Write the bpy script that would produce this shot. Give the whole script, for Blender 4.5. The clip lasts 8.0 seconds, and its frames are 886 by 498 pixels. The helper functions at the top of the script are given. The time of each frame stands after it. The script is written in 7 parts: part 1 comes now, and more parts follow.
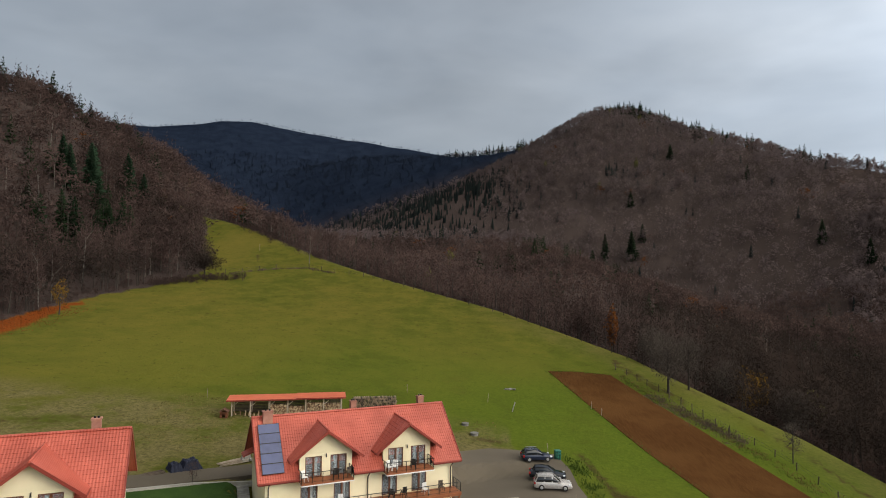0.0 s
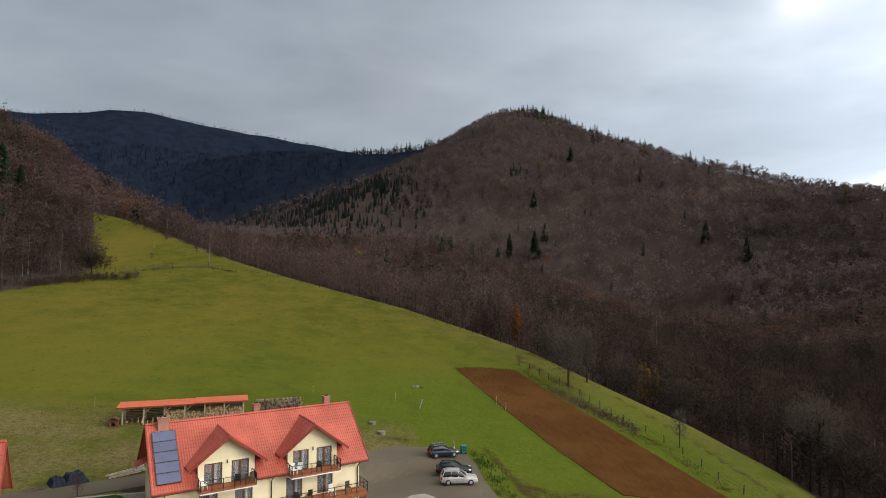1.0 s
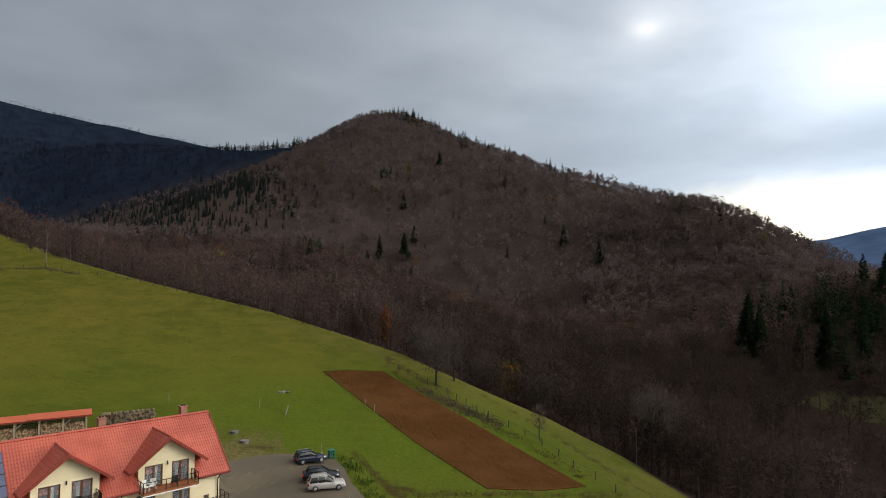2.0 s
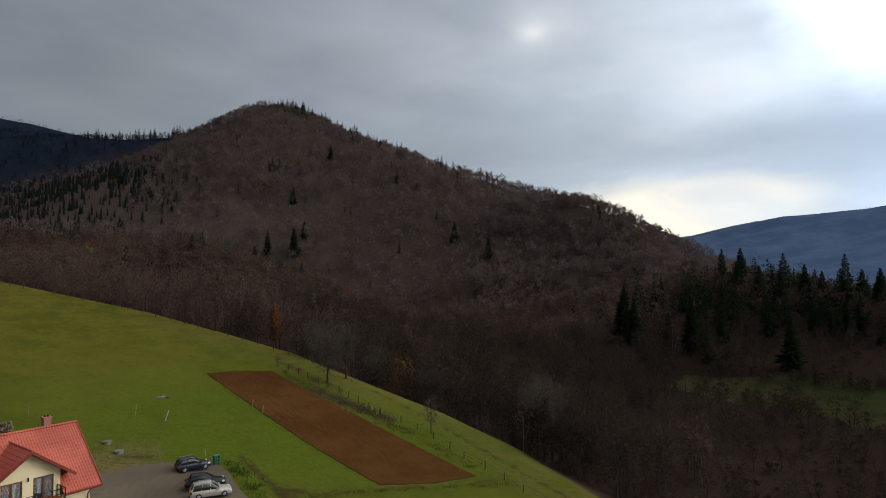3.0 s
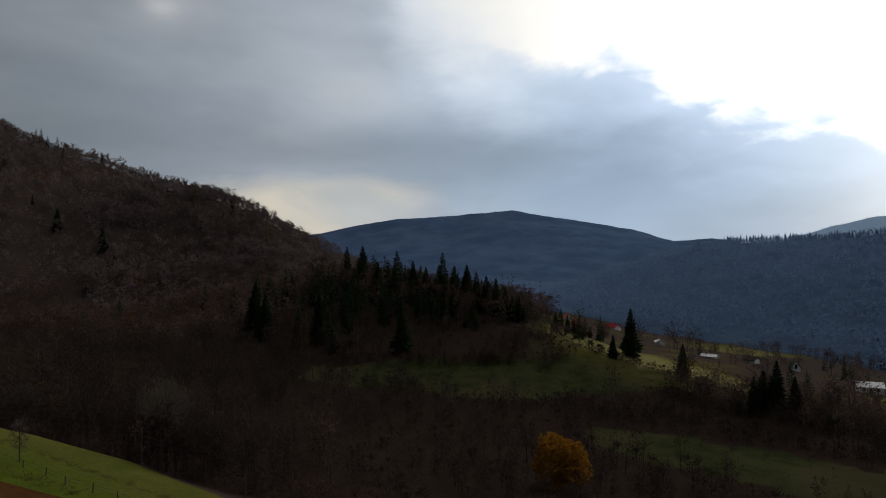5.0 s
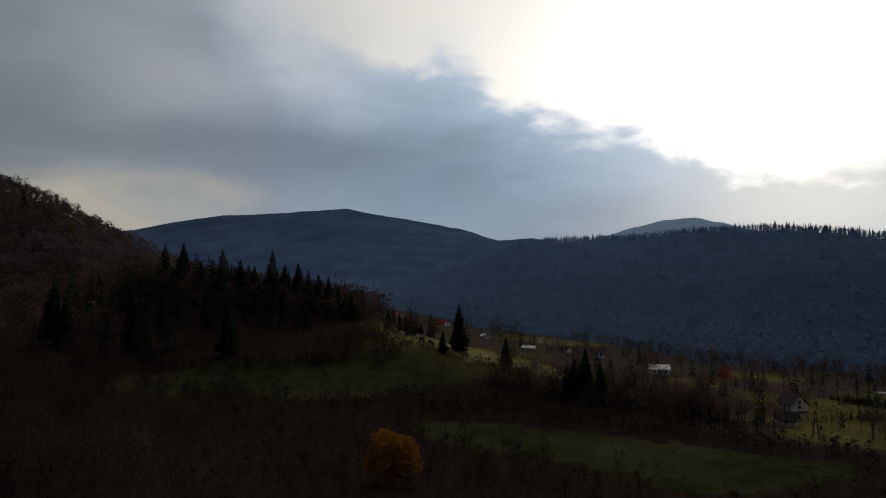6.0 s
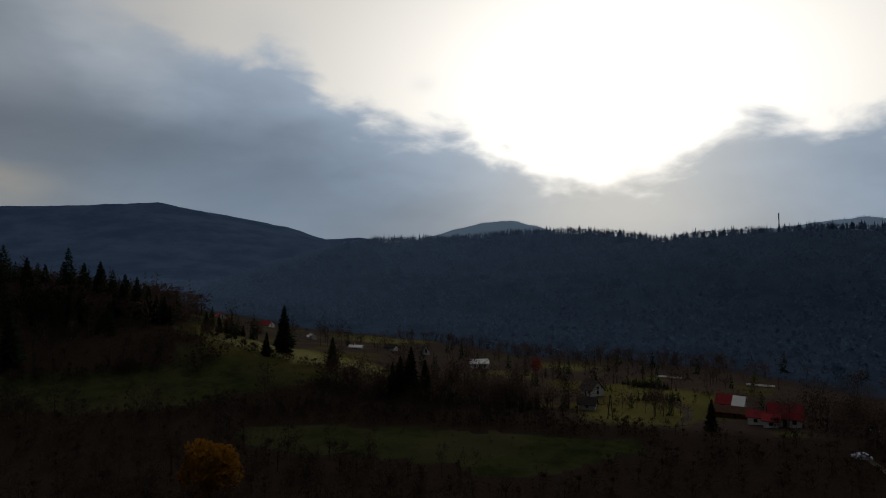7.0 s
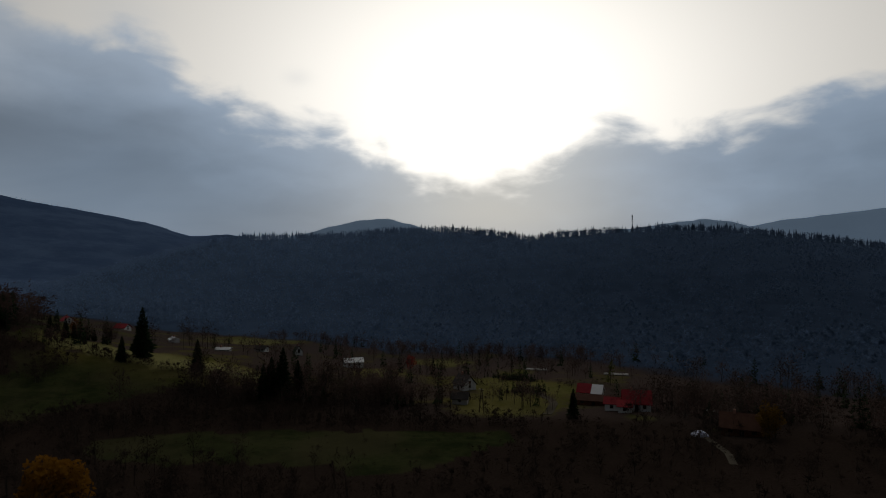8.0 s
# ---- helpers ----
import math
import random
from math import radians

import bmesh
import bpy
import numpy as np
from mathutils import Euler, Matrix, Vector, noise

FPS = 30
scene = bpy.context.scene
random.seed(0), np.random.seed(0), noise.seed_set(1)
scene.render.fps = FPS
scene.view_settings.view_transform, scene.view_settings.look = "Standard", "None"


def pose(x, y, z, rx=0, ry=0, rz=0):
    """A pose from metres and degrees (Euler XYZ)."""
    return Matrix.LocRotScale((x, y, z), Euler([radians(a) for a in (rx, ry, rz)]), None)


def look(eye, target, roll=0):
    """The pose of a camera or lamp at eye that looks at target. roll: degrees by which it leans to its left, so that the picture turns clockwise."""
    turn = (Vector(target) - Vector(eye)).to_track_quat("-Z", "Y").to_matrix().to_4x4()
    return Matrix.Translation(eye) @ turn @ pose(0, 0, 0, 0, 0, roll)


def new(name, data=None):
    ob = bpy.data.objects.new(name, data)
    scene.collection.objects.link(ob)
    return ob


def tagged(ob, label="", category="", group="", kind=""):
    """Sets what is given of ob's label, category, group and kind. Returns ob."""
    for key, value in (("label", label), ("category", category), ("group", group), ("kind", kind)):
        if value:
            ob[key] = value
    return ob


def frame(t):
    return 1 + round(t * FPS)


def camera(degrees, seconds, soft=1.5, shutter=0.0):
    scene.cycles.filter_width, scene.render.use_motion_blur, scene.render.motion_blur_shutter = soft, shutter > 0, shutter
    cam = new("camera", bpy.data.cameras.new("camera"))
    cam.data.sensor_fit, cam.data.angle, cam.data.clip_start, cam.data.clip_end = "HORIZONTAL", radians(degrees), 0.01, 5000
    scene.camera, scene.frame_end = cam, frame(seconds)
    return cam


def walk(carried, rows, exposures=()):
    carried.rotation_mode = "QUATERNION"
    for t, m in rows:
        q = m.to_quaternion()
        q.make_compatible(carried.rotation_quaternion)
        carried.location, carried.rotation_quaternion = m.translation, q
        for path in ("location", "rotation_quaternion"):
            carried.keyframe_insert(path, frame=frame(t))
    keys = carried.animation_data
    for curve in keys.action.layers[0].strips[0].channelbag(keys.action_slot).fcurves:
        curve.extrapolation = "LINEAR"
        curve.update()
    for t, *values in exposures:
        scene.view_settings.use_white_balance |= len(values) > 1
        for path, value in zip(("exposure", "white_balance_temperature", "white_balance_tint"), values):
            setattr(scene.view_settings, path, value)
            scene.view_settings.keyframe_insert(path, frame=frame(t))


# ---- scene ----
cam = camera(70.84, 8.0, soft=1.0)
EYE_Z = 26.0
turns = ((0, 92.01, -0.73, -0.01), (0.5, 92.03, -0.65, -4.56), (1, 91.94, -0.55, -8.49), (1.5, 91.92, -0.42, -14.16),
         (1.7, 92.09, -0.51, -16.91), (2.8, 91.90, -0.08, -28.08), (3, 91.88, -0.05, -30.31), (3.5, 91.85, -0.09, -36.98),
         (4, 91.67, -0.06, -45.79), (4.5, 91.50, -0.00, -54.57), (4.7, 91.51, -0.15, -58.21), (5.8, 91.53, 0.07, -75.17),
         (6, 91.46, 0.02, -78.43), (6.5, 91.42, -0.02, -86.36), (7, 91.42, -0.19, -94.15), (7.5, 91.40, -0.08, -100.17),
         (8, 91.27, -0.12, -105.59))
walk(cam, [(t, pose(0, 0, EYE_Z, rx, ry, rz)) for t, rx, ry, rz in turns],
     exposures=((0.0, 0.0), (0.5, 0.04), (1.0, 0.08), (1.5, -0.06), (3.0, -0.58), (3.5, -0.82), (4.0, -1.03), (4.5, -1.18), (6.0, -2.0), (6.5, -2.2), (7.0, -2.4), (8.0, -2.5)))

# ---- sky and sun ----
SUN_AZ, SUN_EL = 110.0, 19.0


def heading(az, el=0.0):
    """A direction from a bearing (degrees clockwise from +y) and a height in degrees."""
    a, e = radians(az), radians(el)
    return Vector((math.sin(a) * math.cos(e), math.cos(a) * math.cos(e), math.sin(e)))


class Tree:
    """Short hand for building node trees."""

    def __init__(self, tree):
        self.t = tree

    def n(self, kind, **props):
        node = self.t.nodes.new(kind)
        for k, v in props.items():
            setattr(node, k, v)
        return node

    def put(self, socket, value):
        if isinstance(value, bpy.types.NodeSocket):
            self.t.links.new(value, socket)
        elif value is not None:
            if socket.type == "RGBA" and len(value) == 3:
                value = (*value, 1)
            socket.default_value = value

    def m(self, op, a, b=None, c=None, clamp=False):
        node = self.n("ShaderNodeMath", operation=op, use_clamp=clamp)
        for s, v in zip(node.inputs, (a, b, c)):
            self.put(s, v)
        return node.outputs[0]

    def mix(self, fac, a, b, mode="MIX"):
        node = self.n("ShaderNodeMix", data_type="RGBA", blend_type=mode)
        self.put(node.inputs[0], fac)
        self.put(node.inputs[6], a)
        self.put(node.inputs[7], b)
        return node.outputs[2]

    def step(self, x, lo, hi, a=0.0, b=1.0):
        node = self.n("ShaderNodeMapRange", interpolation_type="SMOOTHSTEP")
        for s, v in zip(node.inputs, (x, lo, hi, a, b)):
            self.put(s, v)
        return node.outputs[0]

    def noise(self, vec, scale, detail=4.0, rough=0.55, dist=0.0):
        node = self.n("ShaderNodeTexNoise")
        self.put(node.inputs["Vector"], vec)
        for k, v in (("Scale", scale), ("Detail", detail), ("Roughness", rough), ("Distortion", dist)):
            self.put(node.inputs[k], v)
        return node.outputs[0]

    def xyz(self, x, y, z):
        node = self.n("ShaderNodeCombineXYZ")
        for s, v in zip(node.inputs, (x, y, z)):
            self.put(s, v)
        return node.outputs[0]


# bearing and height of the cloud bank's upper edge
RIFT = ((50, 38), (55, 30), (60, 23), (64, 19.4), (69, 17.4), (75.5, 16.6), (79, 17.0), (81.5, 16.0), (84, 13.6), (88.5, 12.2), (95.8, 10.8), (98, 9.6),
        (100.3, 10.3), (102.2, 8.2), (104, 6.5), (109.5, 6.5), (113, 6.9), (116.5, 8.8), (118.7, 10.3), (121.6, 11.0), (125, 10.0), (128.6, 9.9),
        (131, 10.0), (134, 11.0), (137.5, 12.0), (142, 12.6), (160, 17), (185, 40))


def make_sky():
    world = bpy.data.worlds.new("sky")
    scene.world = world
    world.use_nodes = True
    world.node_tree.nodes.clear()
    k = Tree(world.node_tree)
    sky = k.n("ShaderNodeTexSky", sky_type="NISHITA", sun_disc=False, sun_elevation=radians(SUN_EL), sun_rotation=radians(SUN_AZ))
    way = k.n("ShaderNodeTexCoord").outputs["Generated"]
    sep = k.n("ShaderNodeSeparateXYZ")
    k.put(sep.inputs[0], way)
    x, y, z = sep.outputs
    s = heading(SUN_AZ)
    # bearing from the sun and height, in degrees
    along = k.m("ADD", k.m("MULTIPLY", x, s.x), k.m("MULTIPLY", y, s.y))
    across = k.m("SUBTRACT", k.m("MULTIPLY", x, s.y), k.m("MULTIPLY", y, s.x))
    daz = k.m("MULTIPLY", k.m("ARCTAN2", across, along), 57.2958)
    el = k.m("MULTIPLY", k.m("ARCSINE", z), 57.2958)
    away = k.m("ABSOLUTE", daz)
    # the cloud sheet seen in perspective
    zz = k.m("ADD", k.m("MAXIMUM", z, 0.0), 0.14)
    flat = k.xyz(k.m("DIVIDE", x, zz), k.m("DIVIDE", y, zz), 0.0)
    big = k.noise(flat, 0.55, 5.0, 0.55, 0.3)
    fine = k.noise(flat, 1.7, 7.0, 0.6, 0.4)
    soft = k.noise(k.xyz(k.m("MULTIPLY", daz, 0.05), k.m("MULTIPLY", el, 0.13), 3.0), 1.0, 6.0, 0.6, 0.5)
    # the rift round the sun: bright above the ragged top of the cloud bank, whose height follows the bearing
    bank_top = k.n("ShaderNodeValToRGB")
    k.put(bank_top.inputs[0], k.m("DIVIDE", k.m("ADD", daz, SUN_AZ - 30.0), 180.0))
    stops = bank_top.color_ramp.elements
    stops[0].position, stops[1].position = 0.0, 1.0
    for spot_ in stops:
        spot_.color = (1, 1, 1, 1)
    for az, top in RIFT:
        h = top / 60.0
        stops.new((az - 30.0) / 180.0).color = (h, h, h, 1)
    rim = k.m("MULTIPLY", bank_top.outputs[0], 60.0)
    puff = k.noise(k.xyz(k.m("MULTIPLY", daz, 0.16), k.m("MULTIPLY", el, 0.34), 8.0), 1.0, 5.0, 0.5, 0.3)
    edge = k.m("SUBTRACT", el, rim)
    edge = k.m("ADD", edge, k.m("MULTIPLY", k.m("SUBTRACT", soft, 0.5), 5.0))
    edge = k.m("ADD", edge, k.m("MULTIPLY", k.m("SUBTRACT", puff, 0.5), 7.5))
    # torn and firm towards the sun, hazy away from it
    hazy = k.step(daz, 76.0 - SUN_AZ, 62.0 - SUN_AZ)
    rift = k.m("ADD", k.m("MULTIPLY", k.step(edge, -0.9, 2.3), k.m("SUBTRACT", 1.0, hazy)), k.m("MULTIPLY", k.step(edge, -7.0, 11.0), hazy))
    off = k.m("ADD", k.m("POWER", k.m("DIVIDE", away, 24.0), 2.0), k.m("POWER", k.m("DIVIDE", k.m("SUBTRACT", el, 14.0), 16.0), 2.0))
    near_sun = k.m("POWER", 2.718, k.m("MULTIPLY", off, -1.0))
    glow = k.m("ADD", k.m("MULTIPLY_ADD", near_sun, 4.4, 0.6), k.step(away, 95.0, 30.0, 0.0, 2.0))
    # cloud: bluish grey, darker bellies, paler towards the zenith and in thin places
    thin = k.step(k.m("ADD", k.m("MULTIPLY", big, 0.8), k.m("MULTIPLY", fine, 0.2)), 0.32, 0.70)
    cloud = k.mix(thin, (0.236, 0.270, 0.314), (0.332, 0.364, 0.402))
    dull = k.m("POWER", 2.718, k.m("MULTIPLY", k.m("POWER", k.m("DIVIDE", k.m("SUBTRACT", away, 78.0), 16.0), 2.0), -1.0))
    lift = k.m("MULTIPLY", k.step(away, 113.0, 15.0, 1.0, 4.9), k.m("MULTIPLY_ADD", dull, -0.12, 1.05))
    belly = k.m("POWER", 2.718, k.m("MULTIPLY", k.m("POWER", k.m("DIVIDE", k.m("SUBTRACT", el, 10.5), 2.8), 2.0), -1.0))
    belly = k.m("MULTIPLY", belly, k.m("MULTIPLY", k.step(away, 82.0, 55.0), k.step(away, 12.0, 28.0)))
    lift = k.m("MULTIPLY", lift, k.m("MULTIPLY_ADD", belly, -0.2, 1.0))
    # soft level streaks in the sheet
    streak = k.noise(k.xyz(k.m("MULTIPLY", daz, 0.06), k.m("MULTIPLY", el, 0.17), 21.0), 1.0, 3.0, 0.5, 0.3)
    lift = k.m("MULTIPLY", lift, k.step(streak, 0.2, 0.8, 0.90, 1.12))
    bank = k.m("MULTIPLY", k.step(el, 26.0, 8.0), k.step(away, 66.0, 30.0))
    cloud = k.mix(k.m("MULTIPLY", bank, 0.8), cloud, (0.150, 0.212, 0.298))
    # a pale clear strip low over the hills on the side of the notch
    strip = k.m("MULTIPLY", k.step(k.m("ADD", el, k.m("MULTIPLY", k.m("SUBTRACT", soft, 0.5), 6.0)), 8.2, 6.2), k.step(k.m("ABSOLUTE", k.m("SUBTRACT", daz, -58.0)), 13.0, 4.0))
    strip = k.m("MULTIPLY", strip, k.step(soft, 0.3, 0.6, 0.4, 1.0))
    shine = k.n("ShaderNodeVectorMath", operation="SCALE")
    k.put(shine.inputs[0], cloud)
    k.put(shine.inputs["Scale"], k.m("MULTIPLY", lift, k.step(edge, -9.0, 1.0, 1.0, 1.5)))
    cloud = k.mix(strip, shine.outputs[0], (1.62, 1.50, 1.26))
    # thin bright cloud low down under the sun
    low_glow = k.m("MULTIPLY", k.m("POWER", 2.718, k.m("MULTIPLY", k.m("POWER", k.m("DIVIDE", away, 12.0), 2.0), -1.0)), k.step(el, 0.0, 5.0, 0.35, 0.8))
    cloud = k.mix(low_glow, cloud, (2.9, 2.85, 2.65))
    lit = k.n("ShaderNodeVectorMath", operation="SCALE")
    lit.inputs[0].default_value = (1.0, 0.965, 0.90)
    k.put(lit.inputs["Scale"], glow)
    for az, top, wide, much in ((38.6, 20.8, 1.3, 0.75), (39.5, 21.5, 3.6, 0.35), (54.4, 15.4, 3.0, 0.35), (78, 19.5, 3.0, -0.2), (92.3, 16.2, 1.2, -0.16)):
        gap = k.m("ADD", k.m("POWER", k.m("DIVIDE", k.m("SUBTRACT", daz, az - SUN_AZ), wide), 2.0), k.m("POWER", k.m("DIVIDE", k.m("SUBTRACT", el, top), wide * 0.6), 2.0))
        gap = k.m("MULTIPLY", k.m("POWER", 2.718, k.m("MULTIPLY", gap, -1.0)), k.m("MULTIPLY", abs(much), k.m("MULTIPLY_ADD", puff, 1.4, 0.3)))
        if much > 0:
            cloud = k.mix(gap, cloud, (1.25, 1.26, 1.28))
        else:
            rift = k.m("SUBTRACT", rift, gap, clamp=True)
    tone = k.mix(rift, cloud, lit.outputs[0])
    tone = k.mix(k.step(z, 0.0, -0.05), tone, (0.05, 0.055, 0.05))
    a, b = k.n("ShaderNodeBackground"), k.n("ShaderNodeBackground")
    k.put(a.inputs[0], sky.outputs[0])
    a.inputs[1].default_value = 0.012
    k.put(b.inputs[0], tone)
    b.inputs[1].default_value = 1.0
    both = k.n("ShaderNodeAddShader")
    k.put(both.inputs[0], a.outputs[0])
    k.put(both.inputs[1], b.outputs[0])
    k.put(k.n("ShaderNodeOutputWorld").inputs[0], both.outputs[0])


make_sky()
sun = new("sun", bpy.data.lights.new("sun", "SUN"))
sun.data.energy, sun.data.angle, sun.data.color = 1.0, radians(24.0), (1.0, 0.94, 0.85)
sun.matrix_world = look(Vector((0, 0, 200)), Vector((0, 0, 200)) - heading(SUN_AZ, 17.0))

# ---- materials ----


def material(name, build):
    mat = bpy.data.materials.new(name)
    mat.use_nodes = True
    mat.node_tree.nodes.clear()
    k = Tree(mat.node_tree)
    bsdf = k.n("ShaderNodeBsdfPrincipled")
    k.put(k.n("ShaderNodeOutputMaterial").inputs[0], bsdf.outputs[0])
    build(k, bsdf.inputs)
    return mat


def bump(k, inputs, height, strength, distance):
    node = k.n("ShaderNodeBump")
    node.inputs["Strength"].default_value, node.inputs["Distance"].default_value = strength, distance
    k.put(node.inputs["Height"], height)
    k.put(inputs["Normal"], node.outputs[0])


def plain(name, dark, light, rough=0.8, scale=3.0, fine=30.0, metal=0.0, relief=0.2, depth=0.01, spec=0.3):
    """Two tones mixed at two scales, in object space."""

    def build(k, i):
        at = k.n("ShaderNodeTexCoord").outputs["Object"]
        rnd = k.n("ShaderNodeObjectInfo").outputs["Random"]
        a, b = k.noise(at, scale), k.noise(at, fine, 3.0)
        mixed = k.m("ADD", k.m("MULTIPLY", a, 0.55), k.m("MULTIPLY", b, 0.35))
        mixed = k.m("ADD", mixed, k.m("MULTIPLY_ADD", rnd, 0.2, -0.05))
        k.put(i["Base Color"], k.mix(k.step(mixed, 0.25, 0.75), dark, light))
        k.put(i["Roughness"], k.m("MULTIPLY_ADD", b, 0.15, rough - 0.07))
        i["Metallic"].default_value = metal
        i["Specular IOR Level"].default_value = spec
        if relief:
            bump(k, i, b, relief, depth)

    return material(name, build)


def ground_material():
    def build(k, i):
        at = k.n("ShaderNodeTexCoord").outputs["Object"]
        cover = k.n("ShaderNodeAttribute", attribute_name="cover")
        sep = k.n("ShaderNodeSeparateColor")
        k.put(sep.inputs[0], cover.outputs["Color"])
        wood, far, dry = sep.outputs
        pale = cover.outputs["Alpha"]
        wide, mid, tuft = k.noise(at, 0.022, 5.0), k.noise(at, 0.16, 6.0, 0.7), k.noise(at, 1.9, 6.0, 0.8, 0.6)
        patchy = k.noise(at, 0.55, 4.0, 0.7)
        # grass: fresh green, olive and straw patches
        g = k.mix(k.step(mid, 0.35, 0.66), (0.058, 0.065, 0.012), (0.098, 0.088, 0.017))
        g = k.mix(k.m("MULTIPLY", k.step(wide, 0.42, 0.64), 0.6), g, (0.124, 0.098, 0.021))
        g = k.mix(k.m("MULTIPLY", k.step(tuft, 0.45, 0.72), 0.45), g, (0.048, 0.060, 0.004))
        g = k.mix(k.m("MULTIPLY", k.step(patchy, 0.56, 0.72), 0.40), g, (0.120, 0.090, 0.018))
        g = k.mix(k.m("MULTIPLY", k.step(k.noise(at, 0.9, 4.0, 0.7, 0.8), 0.56, 0.68), 0.6), g, (0.040, 0.034, 0.010))
        lush = k.n("ShaderNodeAttribute", attribute_name="fresh").outputs["Fac"]
        g = k.mix(k.m("MULTIPLY", lush, k.step(mid, 0.25, 0.55, 0.35, 0.85)), g, k.mix(k.step(tuft, 0.35, 0.65), (0.048, 0.076, 0.009), (0.082, 0.110, 0.013)))
        straw = k.mix(k.step(tuft, 0.3, 0.7), (0.058, 0.050, 0.020), (0.150, 0.128, 0.050))
        g = k.mix(k.m("MULTIPLY", dry, k.step(mid, 0.30, 0.60)), g, straw)
        # pale meads and fields, and the spur strip with sunlight put into its colour
        sunlit_pale = k.n("ShaderNodeAttribute", attribute_name="sunlit_pale").outputs["Fac"]
        mown = k.m("MULTIPLY", sunlit_pale, k.step(mid, 0.25, 0.6, 0.55, 1.0))
        # forest floor: brown leaf litter
        w = k.mix(k.step(tuft, 0.35, 0.65), (0.040, 0.030, 0.026), (0.076, 0.056, 0.049))
        w = k.mix(k.m("MULTIPLY", k.step(wide, 0.45, 0.62), 0.5), w, (0.058, 0.043, 0.037))
        # dark pasture in the valley: its backlit gloom is put into the colour
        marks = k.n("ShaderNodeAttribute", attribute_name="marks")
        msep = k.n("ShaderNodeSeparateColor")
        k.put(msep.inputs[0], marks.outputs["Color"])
        leaf, bare, backlit = msep.outputs
        backlit_grass = k.mix(k.step(mid, 0.35, 0.65), (0.015, 0.020, 0.008), (0.033, 0.038, 0.015))
        backlit_grass = k.mix(k.m("MULTIPLY", k.step(wide, 0.45, 0.62), 0.6), backlit_grass, (0.052, 0.045, 0.024))
        g = k.mix(backlit, g, backlit_grass)
        # the brightest grass tone; on the spur strip it paints caught sunlight
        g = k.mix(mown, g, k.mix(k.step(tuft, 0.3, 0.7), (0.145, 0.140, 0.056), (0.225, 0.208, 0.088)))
        # litter there is painted darker for the same gloom
        w = k.mix(backlit, w, k.mix(k.step(tuft, 0.35, 0.65), (0.016, 0.011, 0.009), (0.034, 0.024, 0.019)))
        # trodden earth, and a drift of rust-red leaves
        ragged = k.m("ADD", k.m("MULTIPLY", k.m("SUBTRACT", patchy, 0.5), 1.2), k.m("MULTIPLY", k.m("SUBTRACT", tuft, 0.5), 0.6))
        g = k.mix(k.m("MULTIPLY", k.step(k.m("ADD", bare, ragged), 0.35, 0.75), 0.8), g, k.mix(k.step(tuft, 0.3, 0.7), (0.026, 0.017, 0.009), (0.056, 0.037, 0.019)))
        rag = k.step(k.m("ADD", wood, k.m("MULTIPLY", k.m("SUBTRACT", mid, 0.5), 0.8)), 0.35, 0.65)
        c = k.mix(rag, g, w)
        c = k.mix(k.step(k.m("ADD", leaf, k.m("MULTIPLY", ragged, 0.5)), 0.25, 0.75), c, k.mix(k.step(tuft, 0.3, 0.7), (0.105, 0.024, 0.006), (0.200, 0.052, 0.012)))
        # distant wooded ridges: blue air haze put into their base colour
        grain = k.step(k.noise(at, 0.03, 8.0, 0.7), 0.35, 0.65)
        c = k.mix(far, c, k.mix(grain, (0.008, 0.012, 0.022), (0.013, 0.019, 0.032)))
        # hill across the valley: haze blue mixed into the colour by the alpha
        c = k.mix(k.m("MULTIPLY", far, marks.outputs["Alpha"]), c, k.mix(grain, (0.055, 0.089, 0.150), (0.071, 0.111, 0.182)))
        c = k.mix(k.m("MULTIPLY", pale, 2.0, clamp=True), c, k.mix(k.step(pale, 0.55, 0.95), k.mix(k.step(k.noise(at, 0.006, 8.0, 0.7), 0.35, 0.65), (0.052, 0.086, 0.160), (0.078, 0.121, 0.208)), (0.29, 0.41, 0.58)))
        k.put(i["Base Color"], c)
        i["Roughness"].default_value = 0.95
        i["Specular IOR Level"].default_value = 0.0
        bump(k, i, k.m("ADD", k.m("ADD", k.m("MULTIPLY", tuft, 0.6), mid), k.m("MULTIPLY", k.noise(at, 0.42, 3.0), 0.8)), 0.5, 0.22)

    return material("meadow_and_litter", build)


